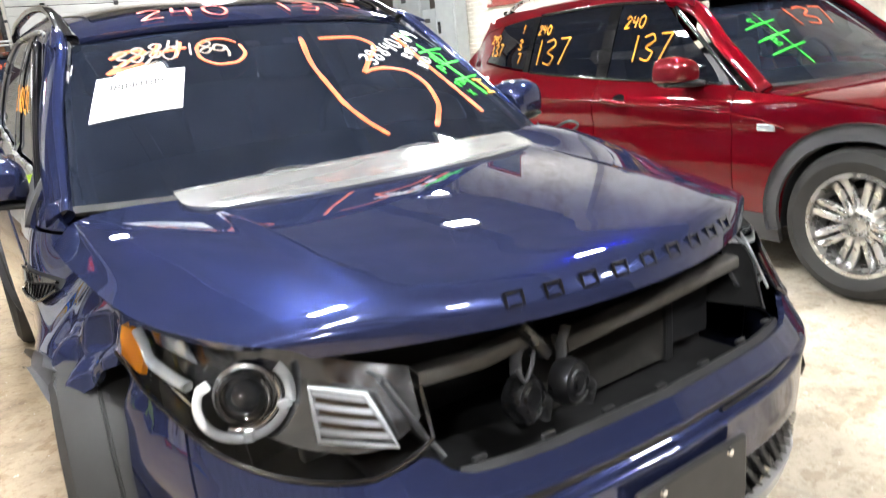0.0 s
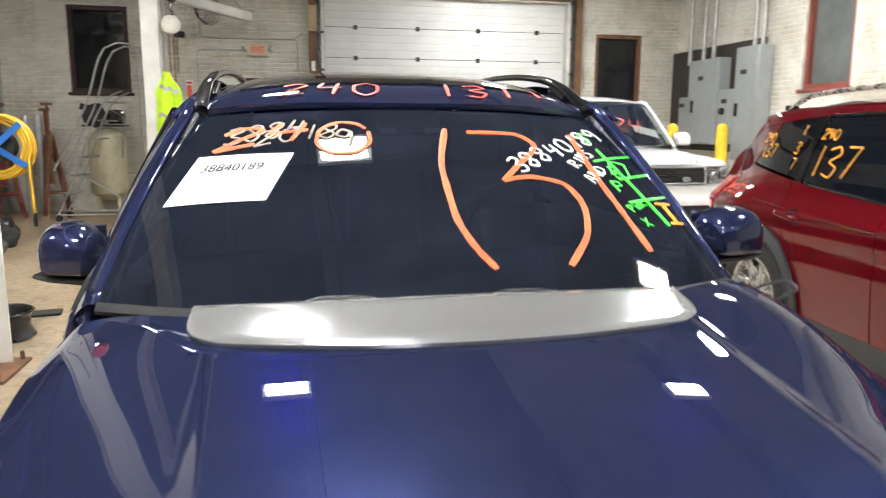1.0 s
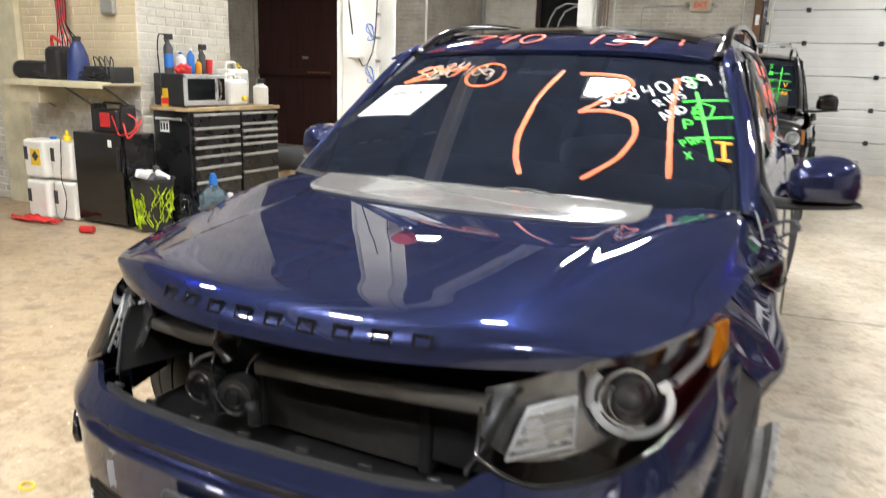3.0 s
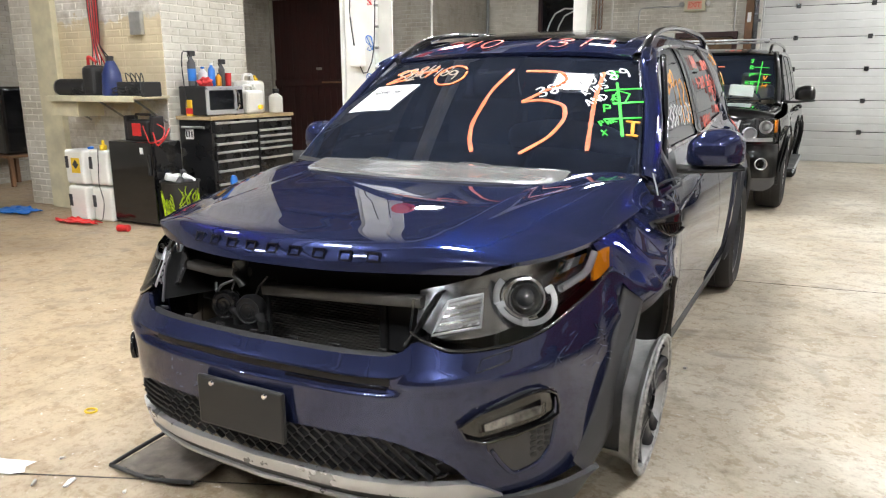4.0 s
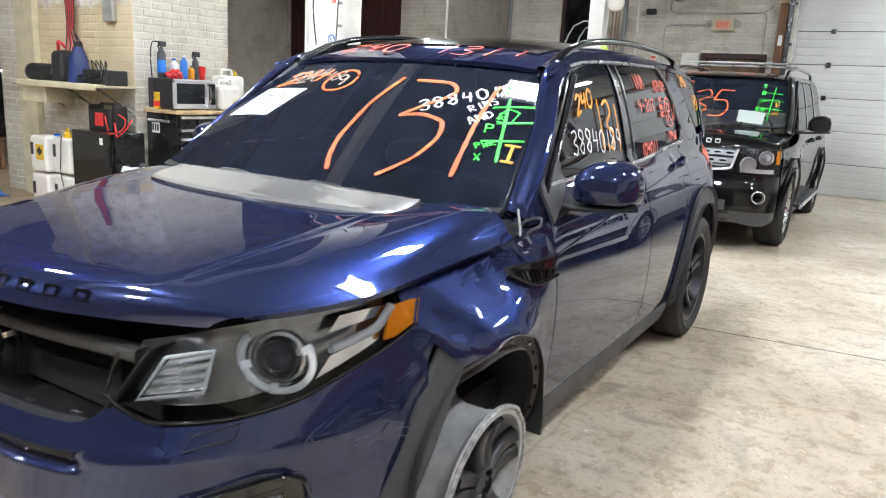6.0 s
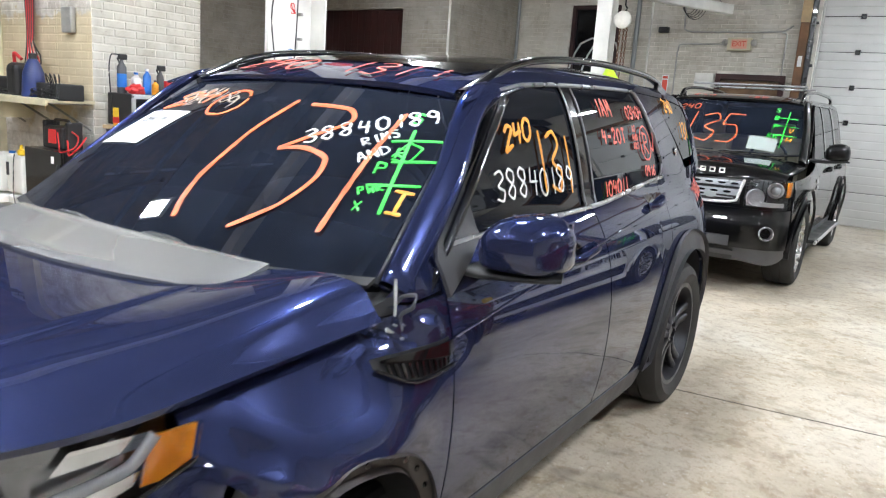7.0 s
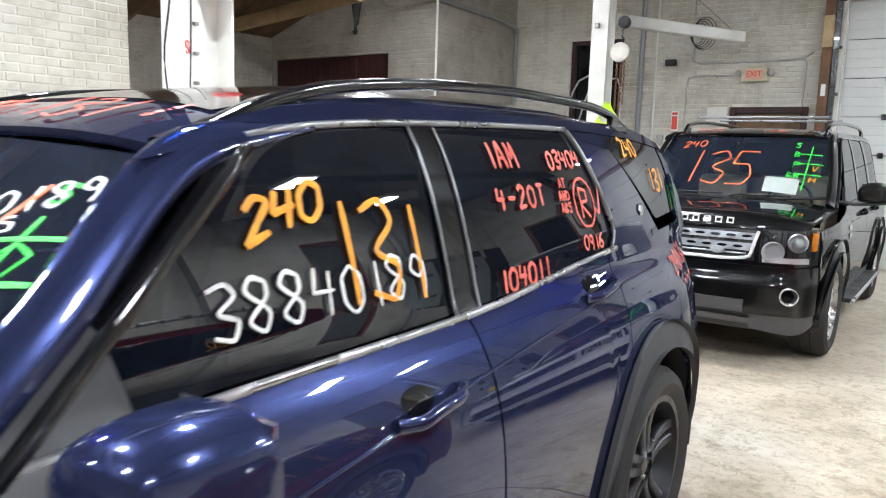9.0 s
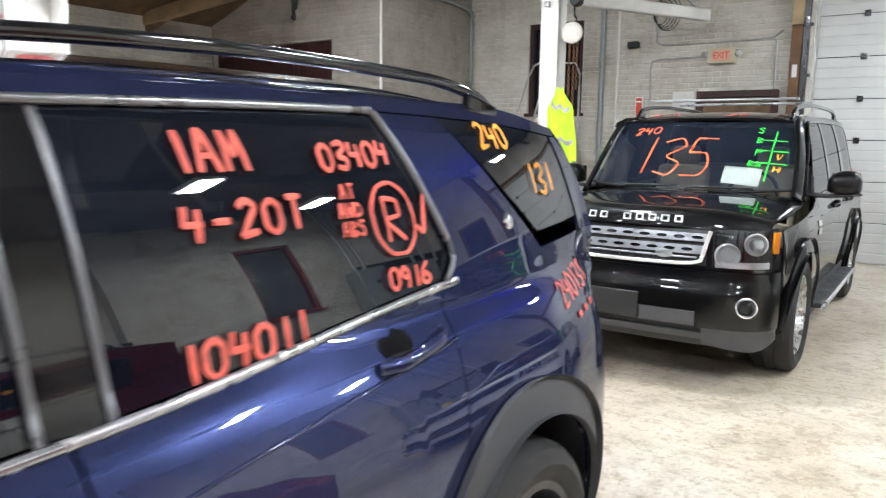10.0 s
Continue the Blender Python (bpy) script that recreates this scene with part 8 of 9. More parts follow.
cabinet("cable_box", 11.5, 11.85, 1.3, 1.95, 0.16, "narrow grey cable box on the board", False)
for y in (10.95, 11.25, 9.62, 9.82, 11.7):
    conduit([(XR - 0.14, y, 2.5), (XR - 0.14, y, ZC)], 0.034, "galv", "grey conduit rising from an electrical box")
conduit([(XR - 0.1, 9.5, 0.92), (XR - 0.1, 9.45, 0.3), (XR - 0.1, 9.4, 0.05)], 0.03)


def bollard(x, y):
    t = thing("bollard", (x, y, 0), "yellow painted steel bollard with a domed top", "bollard", "yellow bollards")
    lathe("tube", [(0.085, 0.0), (0.085, 1.40), (0.075, 1.44), (0.045, 1.475), (0, 1.485)], (0, 0, 0), M["yellow"], t, seg=24)
    lathe("foot_ring", [(0.1, 0), (0.1, 0.015), (0.086, 0.02)], (0, 0, 0), M["rust"], t, seg=24)


bollard(5.6, 10.42)
bollard(5.9, 9.49)
window("window_4", XR + 0.02, 4.6, 1.72, 1.0, 1.78, "-x", M["red_frame"], "grey-paned window with a red painted frame")
window("window_5", XR + 0.02, 1.2, 1.72, 1.0, 1.78, "-x", M["red_frame"], "grey-paned window with a red painted frame")
for nm, y in (("wall_pilaster", 6.3), ("wall_pilaster", 2.9), ("wall_pilaster", -0.6)):
    tagged(box(nm, (0.16, 0.5, ZC), (XR - 0.08, y, ZC / 2), M["brick"], None, 0.004), kind="structure")

# annex roof, sloping down to the outer wall
def slope(x):
    return 3.17 + (x + 8.7) * 0.36


sh = sheet("annex_ceiling", lambda u, v: Vector((-13.0 + 8.0 * u, -7 + 17.5 * v, slope(-13.0 + 8.0 * u) + 0.16)), 2, 2, M["wood_dark"], None, 0.04, smooth=False)
tagged(sh, "dark sloping timber roof boards", "ceiling", kind="structure")
for i in range(9):
    y = -5 + i * 1.75
    o = sweep("rafter", [(-13.0, y, slope(-13.0)), (-5.0, y, slope(-5.0))], 0.09, 0.2, M["wood_dark"], None, seg=8, power=8)
    tagged(o, "dark timber rafter of the annex roof", "rafter", "rafters", "structure")
o = sweep("tie_beam", [(-12.8, 9.3, 3.05), (-5.2, 8.7, 3.5)], 0.12, 0.2, M["wood"], None, seg=8, power=8)
tagged(o, "pale timber tie beam under the annex roof", "beam", kind="structure")
tagged(sheet("torn_cloth", lambda u, v: Vector((-6.1 + 0.22 * (u - 0.5) * (1.2 - v), 9.6 + 0.05 * math.sin(9 * u), 3.75 - 0.5 * v - 0.1 * math.sin(5 * u))), 10, 8, M["cloth_dark"], None, 0.02), "dark rag hanging from a rafter", "rag")

# ---------------- back corner ----------------
def jack_stand(x, y, h, mat):
    t = thing("jack_stand", (x, y, 0), "tall rusty red screw jack stand", "jack stand", "jack stands")
    for k in range(3):
        a = k * 2.09 + 0.4
        sweep("leg", [(0.24 * math.cos(a), 0.24 * math.sin(a), 0.015), (0.05 * math.cos(a), 0.05 * math.sin(a), h * 0.72)], 0.045, 0.045, mat, t, seg=8, power=5)
        b = (k + 1) * 2.09 + 0.4
        sweep("brace", [(0.18 * math.cos(a), 0.18 * math.sin(a), h * 0.22), (0.18 * math.cos(b), 0.18 * math.sin(b), h * 0.22)], 0.025, 0.025, mat, t, seg=6)
    lathe("column", [(0.04, h * 0.3), (0.045, h * 0.75), (0.022, h * 0.76), (0.022, h - 0.04)], (0, 0, 0), mat, t, seg=12)
    box("saddle", (0.16, 0.06, 0.04), (0, 0, h - 0.02), M["rust"], t, 0.006)


for x, y, h, m in ((-4.78, 11.75, 1.7, "rust"), (-4.6, 11.35, 1.72, "red_paint"), (-4.02, 11.6, 1.74, "rust"), (-4.15, 11.9, 1.66, "red_paint")):
    jack_stand(x, y, h, M[m])
for x in (-4.42, -4.24):
    t = thing("foil_tube", (x, 11.85, 0), "upright silver foil-wrapped tube", "tube", "foil tubes")
    lathe("tube", [(0.0, 0.0), (0.06, 0.0)] + [(0.06 + 0.006 * (i % 2), 0.05 + i * 0.05) for i in range(30)] + [(0.05, 1.55), (0, 1.55)], (0, 0, 0), M["galv"], t, seg=16)


def compressor():
    t = thing("air_compressor", (-3.3, 12.0, 0), "upright cream air compressor tank with a black pump", "air compressor")
    lathe("tank", [(0, 0.22), (0.14, 0.24), (0.26, 0.34), (0.28, 0.42), (0.28, 1.15), (0.26, 1.25), (0.14, 1.35), (0, 1.37)], (0, 0, 0), M["cream"], t, seg=32)
    for k in range(4):
        a = k * 1.57 + 0.78
        sweep("foot", [(0.2 * math.cos(a), 0.2 * math.sin(a), 0.4), (0.27 * math.cos(a), 0.27 * math.sin(a), 0.0)], 0.06, 0.02, M["cream"], t)
    box("platform", (0.62, 0.4, 0.03), (0, 0, 1.40), M["black_metal"], t, 0.006)
    box("motor", (0.26, 0.22, 0.22), (0.16, 0, 1.54), M["black_metal"], t, 0.05, seg=3)
    for i in range(5):
        lathe("cooling_fin", [(0.05, -0.006), (0.105, -0.006), (0.105, 0.006), (0.05, 0.006)], (-0.12, 0, 1.5 + i * 0.045), M["black_metal"], t, seg=18)
    lathe("pump_head", [(0.07, 0), (0.075, 0.3), (0.05, 0.33), (0, 0.33)], (-0.12, 0, 1.42), M["black_metal"], t, seg=18)
    lathe("flywheel", [(0.02, 0.02), (0.17, 0.02), (0.18, 0.0), (0.17, -0.02), (0.02, -0.02)], (-0.12, -0.17, 1.55), M["black_metal"], t, (0, -1, 0), 28)
    sweep("air_pipe", path([(0.1, -0.1, 1.65), (0.3, -0.15, 1.5), (0.28, -0.2, 1.1), (0.25, -0.15, 0.9)], 14), 0.02, 0.02, M["steel"], t)
    sweep("inlet", [(-0.35, -0.05, 1.7), (-0.2, 0, 1.66)], 0.1, 0.1, M["black_plastic"], t)


def ladder():
    t = thing("rolling_ladder", (-3.2, 11.25, 0), "grey tubular rolling ladder with five steps", "ladder")
    for y in (-0.22, 0.28):
        sweep("stringer", path([(-0.62, y, 0.08), (-0.35, y, 0.65), (0.25, y, 1.85), (0.38, y, 1.9)], 14), 0.028, 0.028, M["galv"], t, seg=8)
        sweep("handrail", path([(-0.62, y, 0.75), (-0.1, y, 1.75), (0.18, y, 2.5), (0.30, y, 2.58), (0.58, y, 2.56), (0.62, y, 2.45), (0.6, y, 0.1)], 26), 0.028, 0.028, M["galv"], t, seg=8)
        sweep("base_rail", [(-0.65, y, 0.1), (0.6, y, 0.1)], 0.028, 0.028, M["galv"], t, seg=8)
        for x in (-0.6, 0.55):
            lathe("caster", [(0, 0.018), (0.05, 0.018), (0.055, 0.0), (0.05, -0.018), (0, -0.018)], (x, y, 0.055), M["rubber"], t, (0, 1, 0), 18)
    for i in range(6):
        q = (i + 0.6) / 6
        x, z = -0.55 + 0.85 * q, 0.25 + 1.6 * q
        box("step", (0.17, 0.5, 0.022), (x, 0.03, z), M["steel"], t, 0.004)
    sweep("brace", [(-0.3, -0.22, 0.72), (0.6, -0.22, 0.12)], 0.02, 0.02, M["galv"], t, seg=6)


compressor()
ladder()


def hose_reel():
    t = thing("hose_reel", (-2.06, 4.28, 1.29), "coiled yellow air hose with blue tape on the post", "hose reel")
    for k in range(5):
        for j in range(3):
            r = 0.185 - 0.017 * j - 0.006 * (k % 2)
            pts = [(r * math.cos(a), -0.06 + 0.024 * k + 0.006 * math.sin(3 * a + k), r * math.sin(a)) for a in np.linspace(0, 2 * math.pi, 37)[:-1]]
            sweep("hose_turn", pts, 0.018, 0.018, M["hose"], t, up=(0, 1, 0), seg=8, closed=True)
    lathe("reel_drum", [(0, 0.03), (0.09, 0.03), (0.09, -0.05), (0, -0.05)], (0, 0, 0), M["cloth_dark"], t, (0, -1, 0), 24)
    for a in (0.6, -0.75):
        box("tape", (0.40, 0.008, 0.035), (0, -0.075, 0), M["blue_plastic"], t, 0.003, pose(0, 0, 0, 0, math.degrees(a), 0))
    sweep("hose_tail", path([(0.17, -0.06, -0.05), (0.178, -0.07, -0.2), (0.182, -0.06, -0.4)], 12), 0.018, 0.018, M["hose"], t)
    sweep("hose_tail", path([(-0.08, -0.07, -0.14), (-0.09, -0.08, -0.25), (-0.11, -0.08, -0.42)], 12), 0.018, 0.018, M["hose"], t)
    lathe("hose_end", [(0, 0.05), (0.011, 0.05), (0.013, 0.0), (0.009, -0.03), (0, -0.03)], (0.182, -0.06, -0.44), M["black_metal"], t, seg=12)
    box("hanger", (0.05, 0.12, 0.03), (-0.04, -0.06, 0.08), M["steel"], t, 0.005)


hose_reel()

# loose heap by the red door
def heap():
    for i in range(16):
        x, y = random.uniform(-5.6, -3.6), random.uniform(7.0, 9.4)
        s = random.uniform(0.18, 0.42)
        kind = i % 4
        if kind == 0:
            t = thing("scrap_part", (x, y, 0), "dark greasy car part in the heap", "car part", "scrap heap", rz=random.uniform(0, 180))
            bm = bmesh.new()
            bmesh.ops.create_icosphere(bm, subdivisions=3, radius=s)
            for v in bm.verts:
                v.co *= 1 + 0.4 * noise.noise(v.co * 6 + Vector((i, 0, 0)))
                v.co.z = max(0.0, v.co.z * 0.8 + s * 0.5)
            part("casting", bm, M["black_metal"], t)
            lathe("flange", [(0.03, 0.02), (s * 0.4, 0.02), (s * 0.4, -0.02), (0.03, -0.02)], (0, -s * 0.7, s * 0.5), M["steel"], t, (0, -1, 0.2), 16)
        elif kind == 1:
            t = thing("crate", (x, y, 0), "dark open plastic crate", "crate", "scrap heap", rz=random.uniform(-25, 25))
            w, h = s * 1.8, s * 1.1
            for a, b, c, d in ((w, 0.02, 0, -0.2), (w, 0.02, 0, 0.2)):
                box("crate_side", (a, b, h), (c, d, h / 2), M["black_plastic"], t, 0.004)
            for c in (-w / 2, w / 2):
                box("crate_end", (0.02, 0.4, h), (c, 0, h / 2), M["black_plastic"], t, 0.004)
            box("crate_floor", (w, 0.4, 0.02), (0, 0, 0.012), M["black_plastic"], t, 0.004)
        elif kind == 2:
            t = thing("bundled_cloth", (x, y, 0), "crumpled grey cloth bundle", "cloth", "scrap heap", rz=random.uniform(0, 180))
            bm = bmesh.new()
            bmesh.ops.create_icosphere(bm, subdivisions=4, radius=s)
            for v in bm.verts:
                v.co *= 1 + 0.3 * noise.noise(v.co * 5 + Vector((i, 3, 0))) + 0.12 * noise.noise(v.co * 16)
                v.co.z = max(0.0, v.co.z * 0.6 + s * 0.35)
            part("cloth", bm, M["cloth_dark"] if i % 8 == 2 else M["debris"], t, smooth=True)
        else:
            t = thing("timber_block", (x, y, 0), "rough sawn timber block", "timber", "scrap heap", rz=random.uniform(-30, 30))
            box("timber", (s * 2.2, 0.18, 0.14), (0, 0, 0.07), M["wood"], t, 0.008)


heap()
dt = thing("air_duct", (-4.6, 6.4, 0), "long grey ducting tube on timber blocks", "duct", rz=20)
lathe("duct_tube", [(0.13, -0.7)] + [(0.15 + 0.008 * (i % 2), -0.68 + i * 0.045) for i in range(31)] + [(0.13, 0.71), (0.12, 0.6), (0.12, -0.6), (0.13, -0.7)], (0, 0, 0.32), M["grey_plastic"], dt, (1, 0.1, 0), 24)
for sx in (-0.4, 0.4):
    box("block", (0.2, 0.45, 0.16), (sx, 0, 0.08), M["wood"], dt, 0.01)
# steel wheel and scraps by the post
t = thing("steel_wheel", (-2.33, 4.75, 0), "bare black steel wheel lying flat", "wheel rim")
lathe("rim", [(0.20, 0.0), (0.215, 0.01), (0.2, 0.03), (0.185, 0.08), (0.19, 0.15), (0.215, 0.18), (0.2, 0.19), (0.185, 0.17), (0.17, 0.1), (0.08, 0.09), (0.05, 0.11), (0.03, 0.11), (0.03, 0.08), (0.16, 0.06), (0.18, 0.02), (0.2, 0.0)], (0, 0, 0), M["black_metal"], t, seg=32)
tagged(box("rubber_pad", (0.34, 0.16, 0.02), (-2.3, 5.35, 0.01), M["rubber"], None, 0.006, pose(0, 0, 0, 0, 0, 12)), "flat black rubber pad on the floor", "pad")
t = thing("spring_clip", (-2.28, 4.38, 0), "bent chrome wire spring on the floor", "spring")
sweep("wire", path([(-0.12, 0, 0.02), (-0.05, 0.06, 0.05), (0.0, -0.05, 0.07), (0.08, 0.05, 0.05), (0.14, -0.02, 0.015)], 24), 0.014, 0.014, M["chrome"], t)

# ---------------- workbench corner ----------------
tb = box("corner_board", (0.34, 0.07, ZC), (-6.12, 3.672, ZC / 2), M["cream"], None, 0.006)
tagged(tb, "cream painted board covering the wall's end", "trim", kind="structure")
tagged(box("wall_switch", (0.16, 0.05, 0.22), (-4.7, 3.675, 1.93), M["galv"], None, 0.01), "grey switch box on the tan wall", "switch")
tagged(box("socket_strip", (0.09, 0.05, 0.2), (-5.32, 3.675, 1.55), M["white_steel"], None, 0.008), "white socket box with cables", "socket")
for k in range(9):
    o = sweep("cable", path([(-5.35 + 0.012 * k, 3.66, 2.9), (-5.36 + 0.02 * k, 3.64, 2.2), (-5.31 + 0.014 * k, 3.62, 1.8 - 0.03 * (k % 3)), (-5.28 + 0.035 * k, 3.58, 1.55), (-5.22 + 0.05 * ((k * 5) % 9), 3.46, 1.29)], 20), 0.012, 0.012, M["red_plastic"] if k % 2 else M["black_plastic"], None, seg=6)
    tagged(o, "power cable hanging down the wall", "cable", "wall cables")


def shelf():
    t = thing("wall_shelf", (-4.98, 3.5, 1.2), "cream painted wooden wall shelf with a small drawer box", "shelf")
    box("board", (1.28, 0.42, 0.03), (0, -0.02, 0.025), M["cream"], t, 0.004)
    box("edge", (1.28, 0.02, 0.05), (0, -0.24, 0.008), M["cream"], t, 0.003)
    for sx in (-0.55, 0.05, 0.58):
        sweep("bracket", [(sx, 0.18, -0.22), (sx, -0.18, 0.0)], 0.03, 0.02, M["steel"], t)
        box("bracket_arm", (0.03, 0.38, 0.012), (sx, 0, 0.003), M["steel"], t, 0.002)
    box("drawer_box", (0.40, 0.3, 0.15), (-0.43, -0.05, -0.092), M["cream"], t, 0.006)


shelf()
t = thing("speaker", (-5.38, 3.42, 1.23), "black cylindrical speaker lying on the shelf", "speaker")
lathe("body", [(0, -0.19), (0.07, -0.19), (0.085, -0.17), (0.085, 0.17), (0.07, 0.19), (0, 0.19)], (0, 0, 0.087), M["black_plastic"], t, (1, 0.15, 0), 24)
lathe("end_ring", [(0.05, 0.0), (0.078, 0.006), (0.08, 0.0)], (-0.19, -0.03, 0.087), M["steel"], t, (-1, -0.15, 0), 20)
t = thing("power_tool", (-5.05, 3.42, 1.23), "black and orange hand vacuum on the shelf", "power tool")
box("body", (0.2, 0.2, 0.3), (0, 0, 0.15), M["black_plastic"], t, 0.06, seg=3)
sweep("handle", path([(-0.06, -0.02, 0.3), (-0.02, -0.04, 0.38), (0.06, -0.02, 0.33)], 10), 0.03, 0.03, M["red_plastic"], t)
t = thing("cool_bag", (-4.76, 3.38, 1.23), "upright navy blue insulated bag", "bag")
lathe("body", [(0, 0), (0.095, 0.0), (0.1, 0.03), (0.085, 0.22), (0.055, 0.3), (0.035, 0.335), (0, 0.34)], (0, 0, 0), M["navy"], t, seg=24)
lathe("cap", [(0.03, 0), (0.035, 0.05), (0, 0.055)], (0, 0, 0.33), M["black_plastic"], t, seg=16)
t = thing("cassette_box", (-4.50, 3.47, 1.23), "black electronic box with cables on the shelf", "electronics")
box("body", (0.34, 0.24, 0.14), (0, 0, 0.07), M["black_plastic"], t, 0.012)
lathe("knob", [(0, 0.02), (0.04, 0.018), (0.045, 0)], (0.06, -0.12, 0.08), M["black_metal"], t, (0, -1, 0), 18)
for k in range(4):
    sweep("cord", path([(-0.1 + 0.06 * k, -0.05, 0.14), (-0.05 + 0.07 * k, -0.1, 0.22), (0.06 + 0.05 * k, -0.12, 0.16), (0.14 + 0.03 * k, -0.15, 0.02)], 14), 0.01, 0.01, M["black_plastic"], t, seg=6)

for cx, cy, n in ((-4.62, 3.34, 5), (-4.42, 3.33, 6), (-5.2, 3.34, 4)):
    t = thing("coiled_lead", (cx, cy, 1.24), "tangled black lead lying on the shelf", "cable")
    pts = [(0.07 * math.cos(a * 1.0) * (1 + 0.25 * math.sin(a * 0.37)), 0.05 * math.sin(a), 0.012 + 0.012 * a / 6.28 + 0.012 * math.sin(a * 1.7)) for a in np.linspace(0, 6.28 * n, 16 * n)]
    sweep("lead", pts, 0.009, 0.009, M["black_plastic"], t, seg=6)
t = thing("hanging_lead", (-4.52, 3.36, 0.84), "red lead hooked over the fridge's edge", "cable")
sweep("lead", path([(0.15, 0.0, 0.12), (0.24, -0.04, 0.03), (0.33, -0.08, -0.03), (0.4, 0.0, 0.01), (0.36, 0.06, 0.1), (0.3, 0.04, 0.14)], 24), 0.012, 0.012, M["red_plastic"], t, seg=6)
t = thing("mini_fridge", (-4.5, 3.47, 0), "black compact refrigerator with a worn front", "refrigerator")
box("body", (0.60, 0.32, 0.8), (0, 0.02, 0.41), M["black_metal"], t, 0.012)
box("door", (0.60, 0.035, 0.78), (0, -0.16, 0.42), M["black_gloss"], t, 0.01)
box("grip", (0.02, 0.03, 0.2), (0.27, -0.19, 0.6), M["black_plastic"], t, 0.006)
box("energy_label", (0.045, 0.003, 0.06), (0.16, -0.179, 0.73), M["paper"], t, 0.001)
t = thing("battery_charger", (-4.47, 3.46, 0.812), "black and red battery jump starter on the fridge", "jump starter")
box("body", (0.3, 0.18, 0.2), (0, 0, 0.1), M["black_plastic"], t, 0.025, seg=3)
box("face_panel", (0.12, 0.01, 0.12), (0.0, -0.092, 0.11), M["red_plastic"], t, 0.004)
for sx in (-0.18, 0.18):
    box("clamp_holder", (0.05, 0.14, 0.24), (sx, 0, 0.12), M["black_plastic"], t, 0.015)
sweep("carry_handle", path([(-0.12, 0, 0.2), (-0.1, 0, 0.25), (0.1, 0, 0.25), (0.12, 0, 0.2)], 12), 0.03, 0.025, M["black_plastic"], t)
sweep("red_lead", path([(0.18, -0.06, 0.1), (0.26, -0.1, 0.0), (0.3, -0.12, -0.03), (0.32, -0.05, 0.03), (0.28, 0.05, 0.12)], 18), 0.016, 0.016, M["red_plastic"], t)


def jug_stack():
    for i, (x, z) in enumerate(((-5.265, 0.0), (-4.96, 0.0), (-5.265, 0.365), (-4.96, 0.365))):
        t = thing("fluid_container", (x, 3.33 if x < -5.1 else 3.38, z), "white square fluid container, stacked, with labels", "container", "white containers")
        box("tank", (0.28, 0.21, 0.345), (0, 0, 0.1735), M["jug"], t, 0.03, seg=3)
        lathe("neck", [(0.03, 0), (0.03, 0.025), (0, 0.027)], (0.08, 0.05, 0.342), M["jug"] if z < 0.2 else M["blue_plastic"], t, seg=14)
        if z > 0.2:
            if x < -5.1:
                box("yellow_label", (0.13, 0.003, 0.15), (0.03, -0.1055, 0.19), M["yellow"], t, 0.001)
                box("diamond", (0.065, 0.003, 0.065), (0.03, -0.108, 0.2), M["ink"], t, 0, pose(0, 0, 0, 0, 45, 0))
            else:
                lathe("spout", [(0.02, 0), (0.035, 0.01), (0.035, 0.05), (0.015, 0.06), (0.014, 0.1), (0, 0.1)], (0.02, -0.04, 0.342), M["yellow"], t, seg=14)
        box("black_label", (0.05, 0.003, 0.12), (-0.1 if x < -5.1 else -0.11, -0.1055, 0.22 if z > 0.2 else 0.2), M["ink"], t, 0.001)
    for x in (-5.0,):
        o = sweep("cable", path([(-4.93, 3.27, 0.73), (-4.92, 3.25, 0.6), (-4.95, 3.255, 0.4), (-4.9, 3.25, 0.2), (-4.96, 3.24, 0.01), (-5.1, 3.15, 0.006)], 24), 0.008, 0.008, M["black_plastic"], None, seg=6)
        tagged(o, "thin black cable hanging over the containers", "cable")


jug_stack()


def cloth_scrap(name, x, y, w, d, mat, label, cat="rag"):
    o = sheet(name, lambda u, v: Vector((x + (u - 0.5) * w * (1 + 0.25 * math.sin(7 * v)), y + (v - 0.5) * d * (1 + 0.3 * math.sin(5 * u)), 0.014 + 0.035 * max(0, noise.noise(Vector((u * 6 + x, v * 6, 0)))) + 0.01)), 24, 18, mat, None, 0.008)
    tagged(o, label, cat)


cloth_scrap("red_rag", -5.1, 3.1, 0.5, 0.14, M["red_plastic"], "crumpled red rag on the floor")
cloth_scrap("blue_sheet", -6.3, 3.2, 0.55, 0.3, M["blue_plastic"], "crumpled blue plastic sheet on the floor")
t = thing("drink_can", (-4.35, 3.02, 0), "crushed red drink can on the floor", "can")
lathe("can", [(0, -0.06), (0.028, -0.06), (0.033, -0.05), (0.03, 0.0), (0.033, 0.05), (0.026, 0.06), (0, 0.06)], (0, 0, 0.034), M["red_plastic"], t, (1, 0.3, 0), 18)


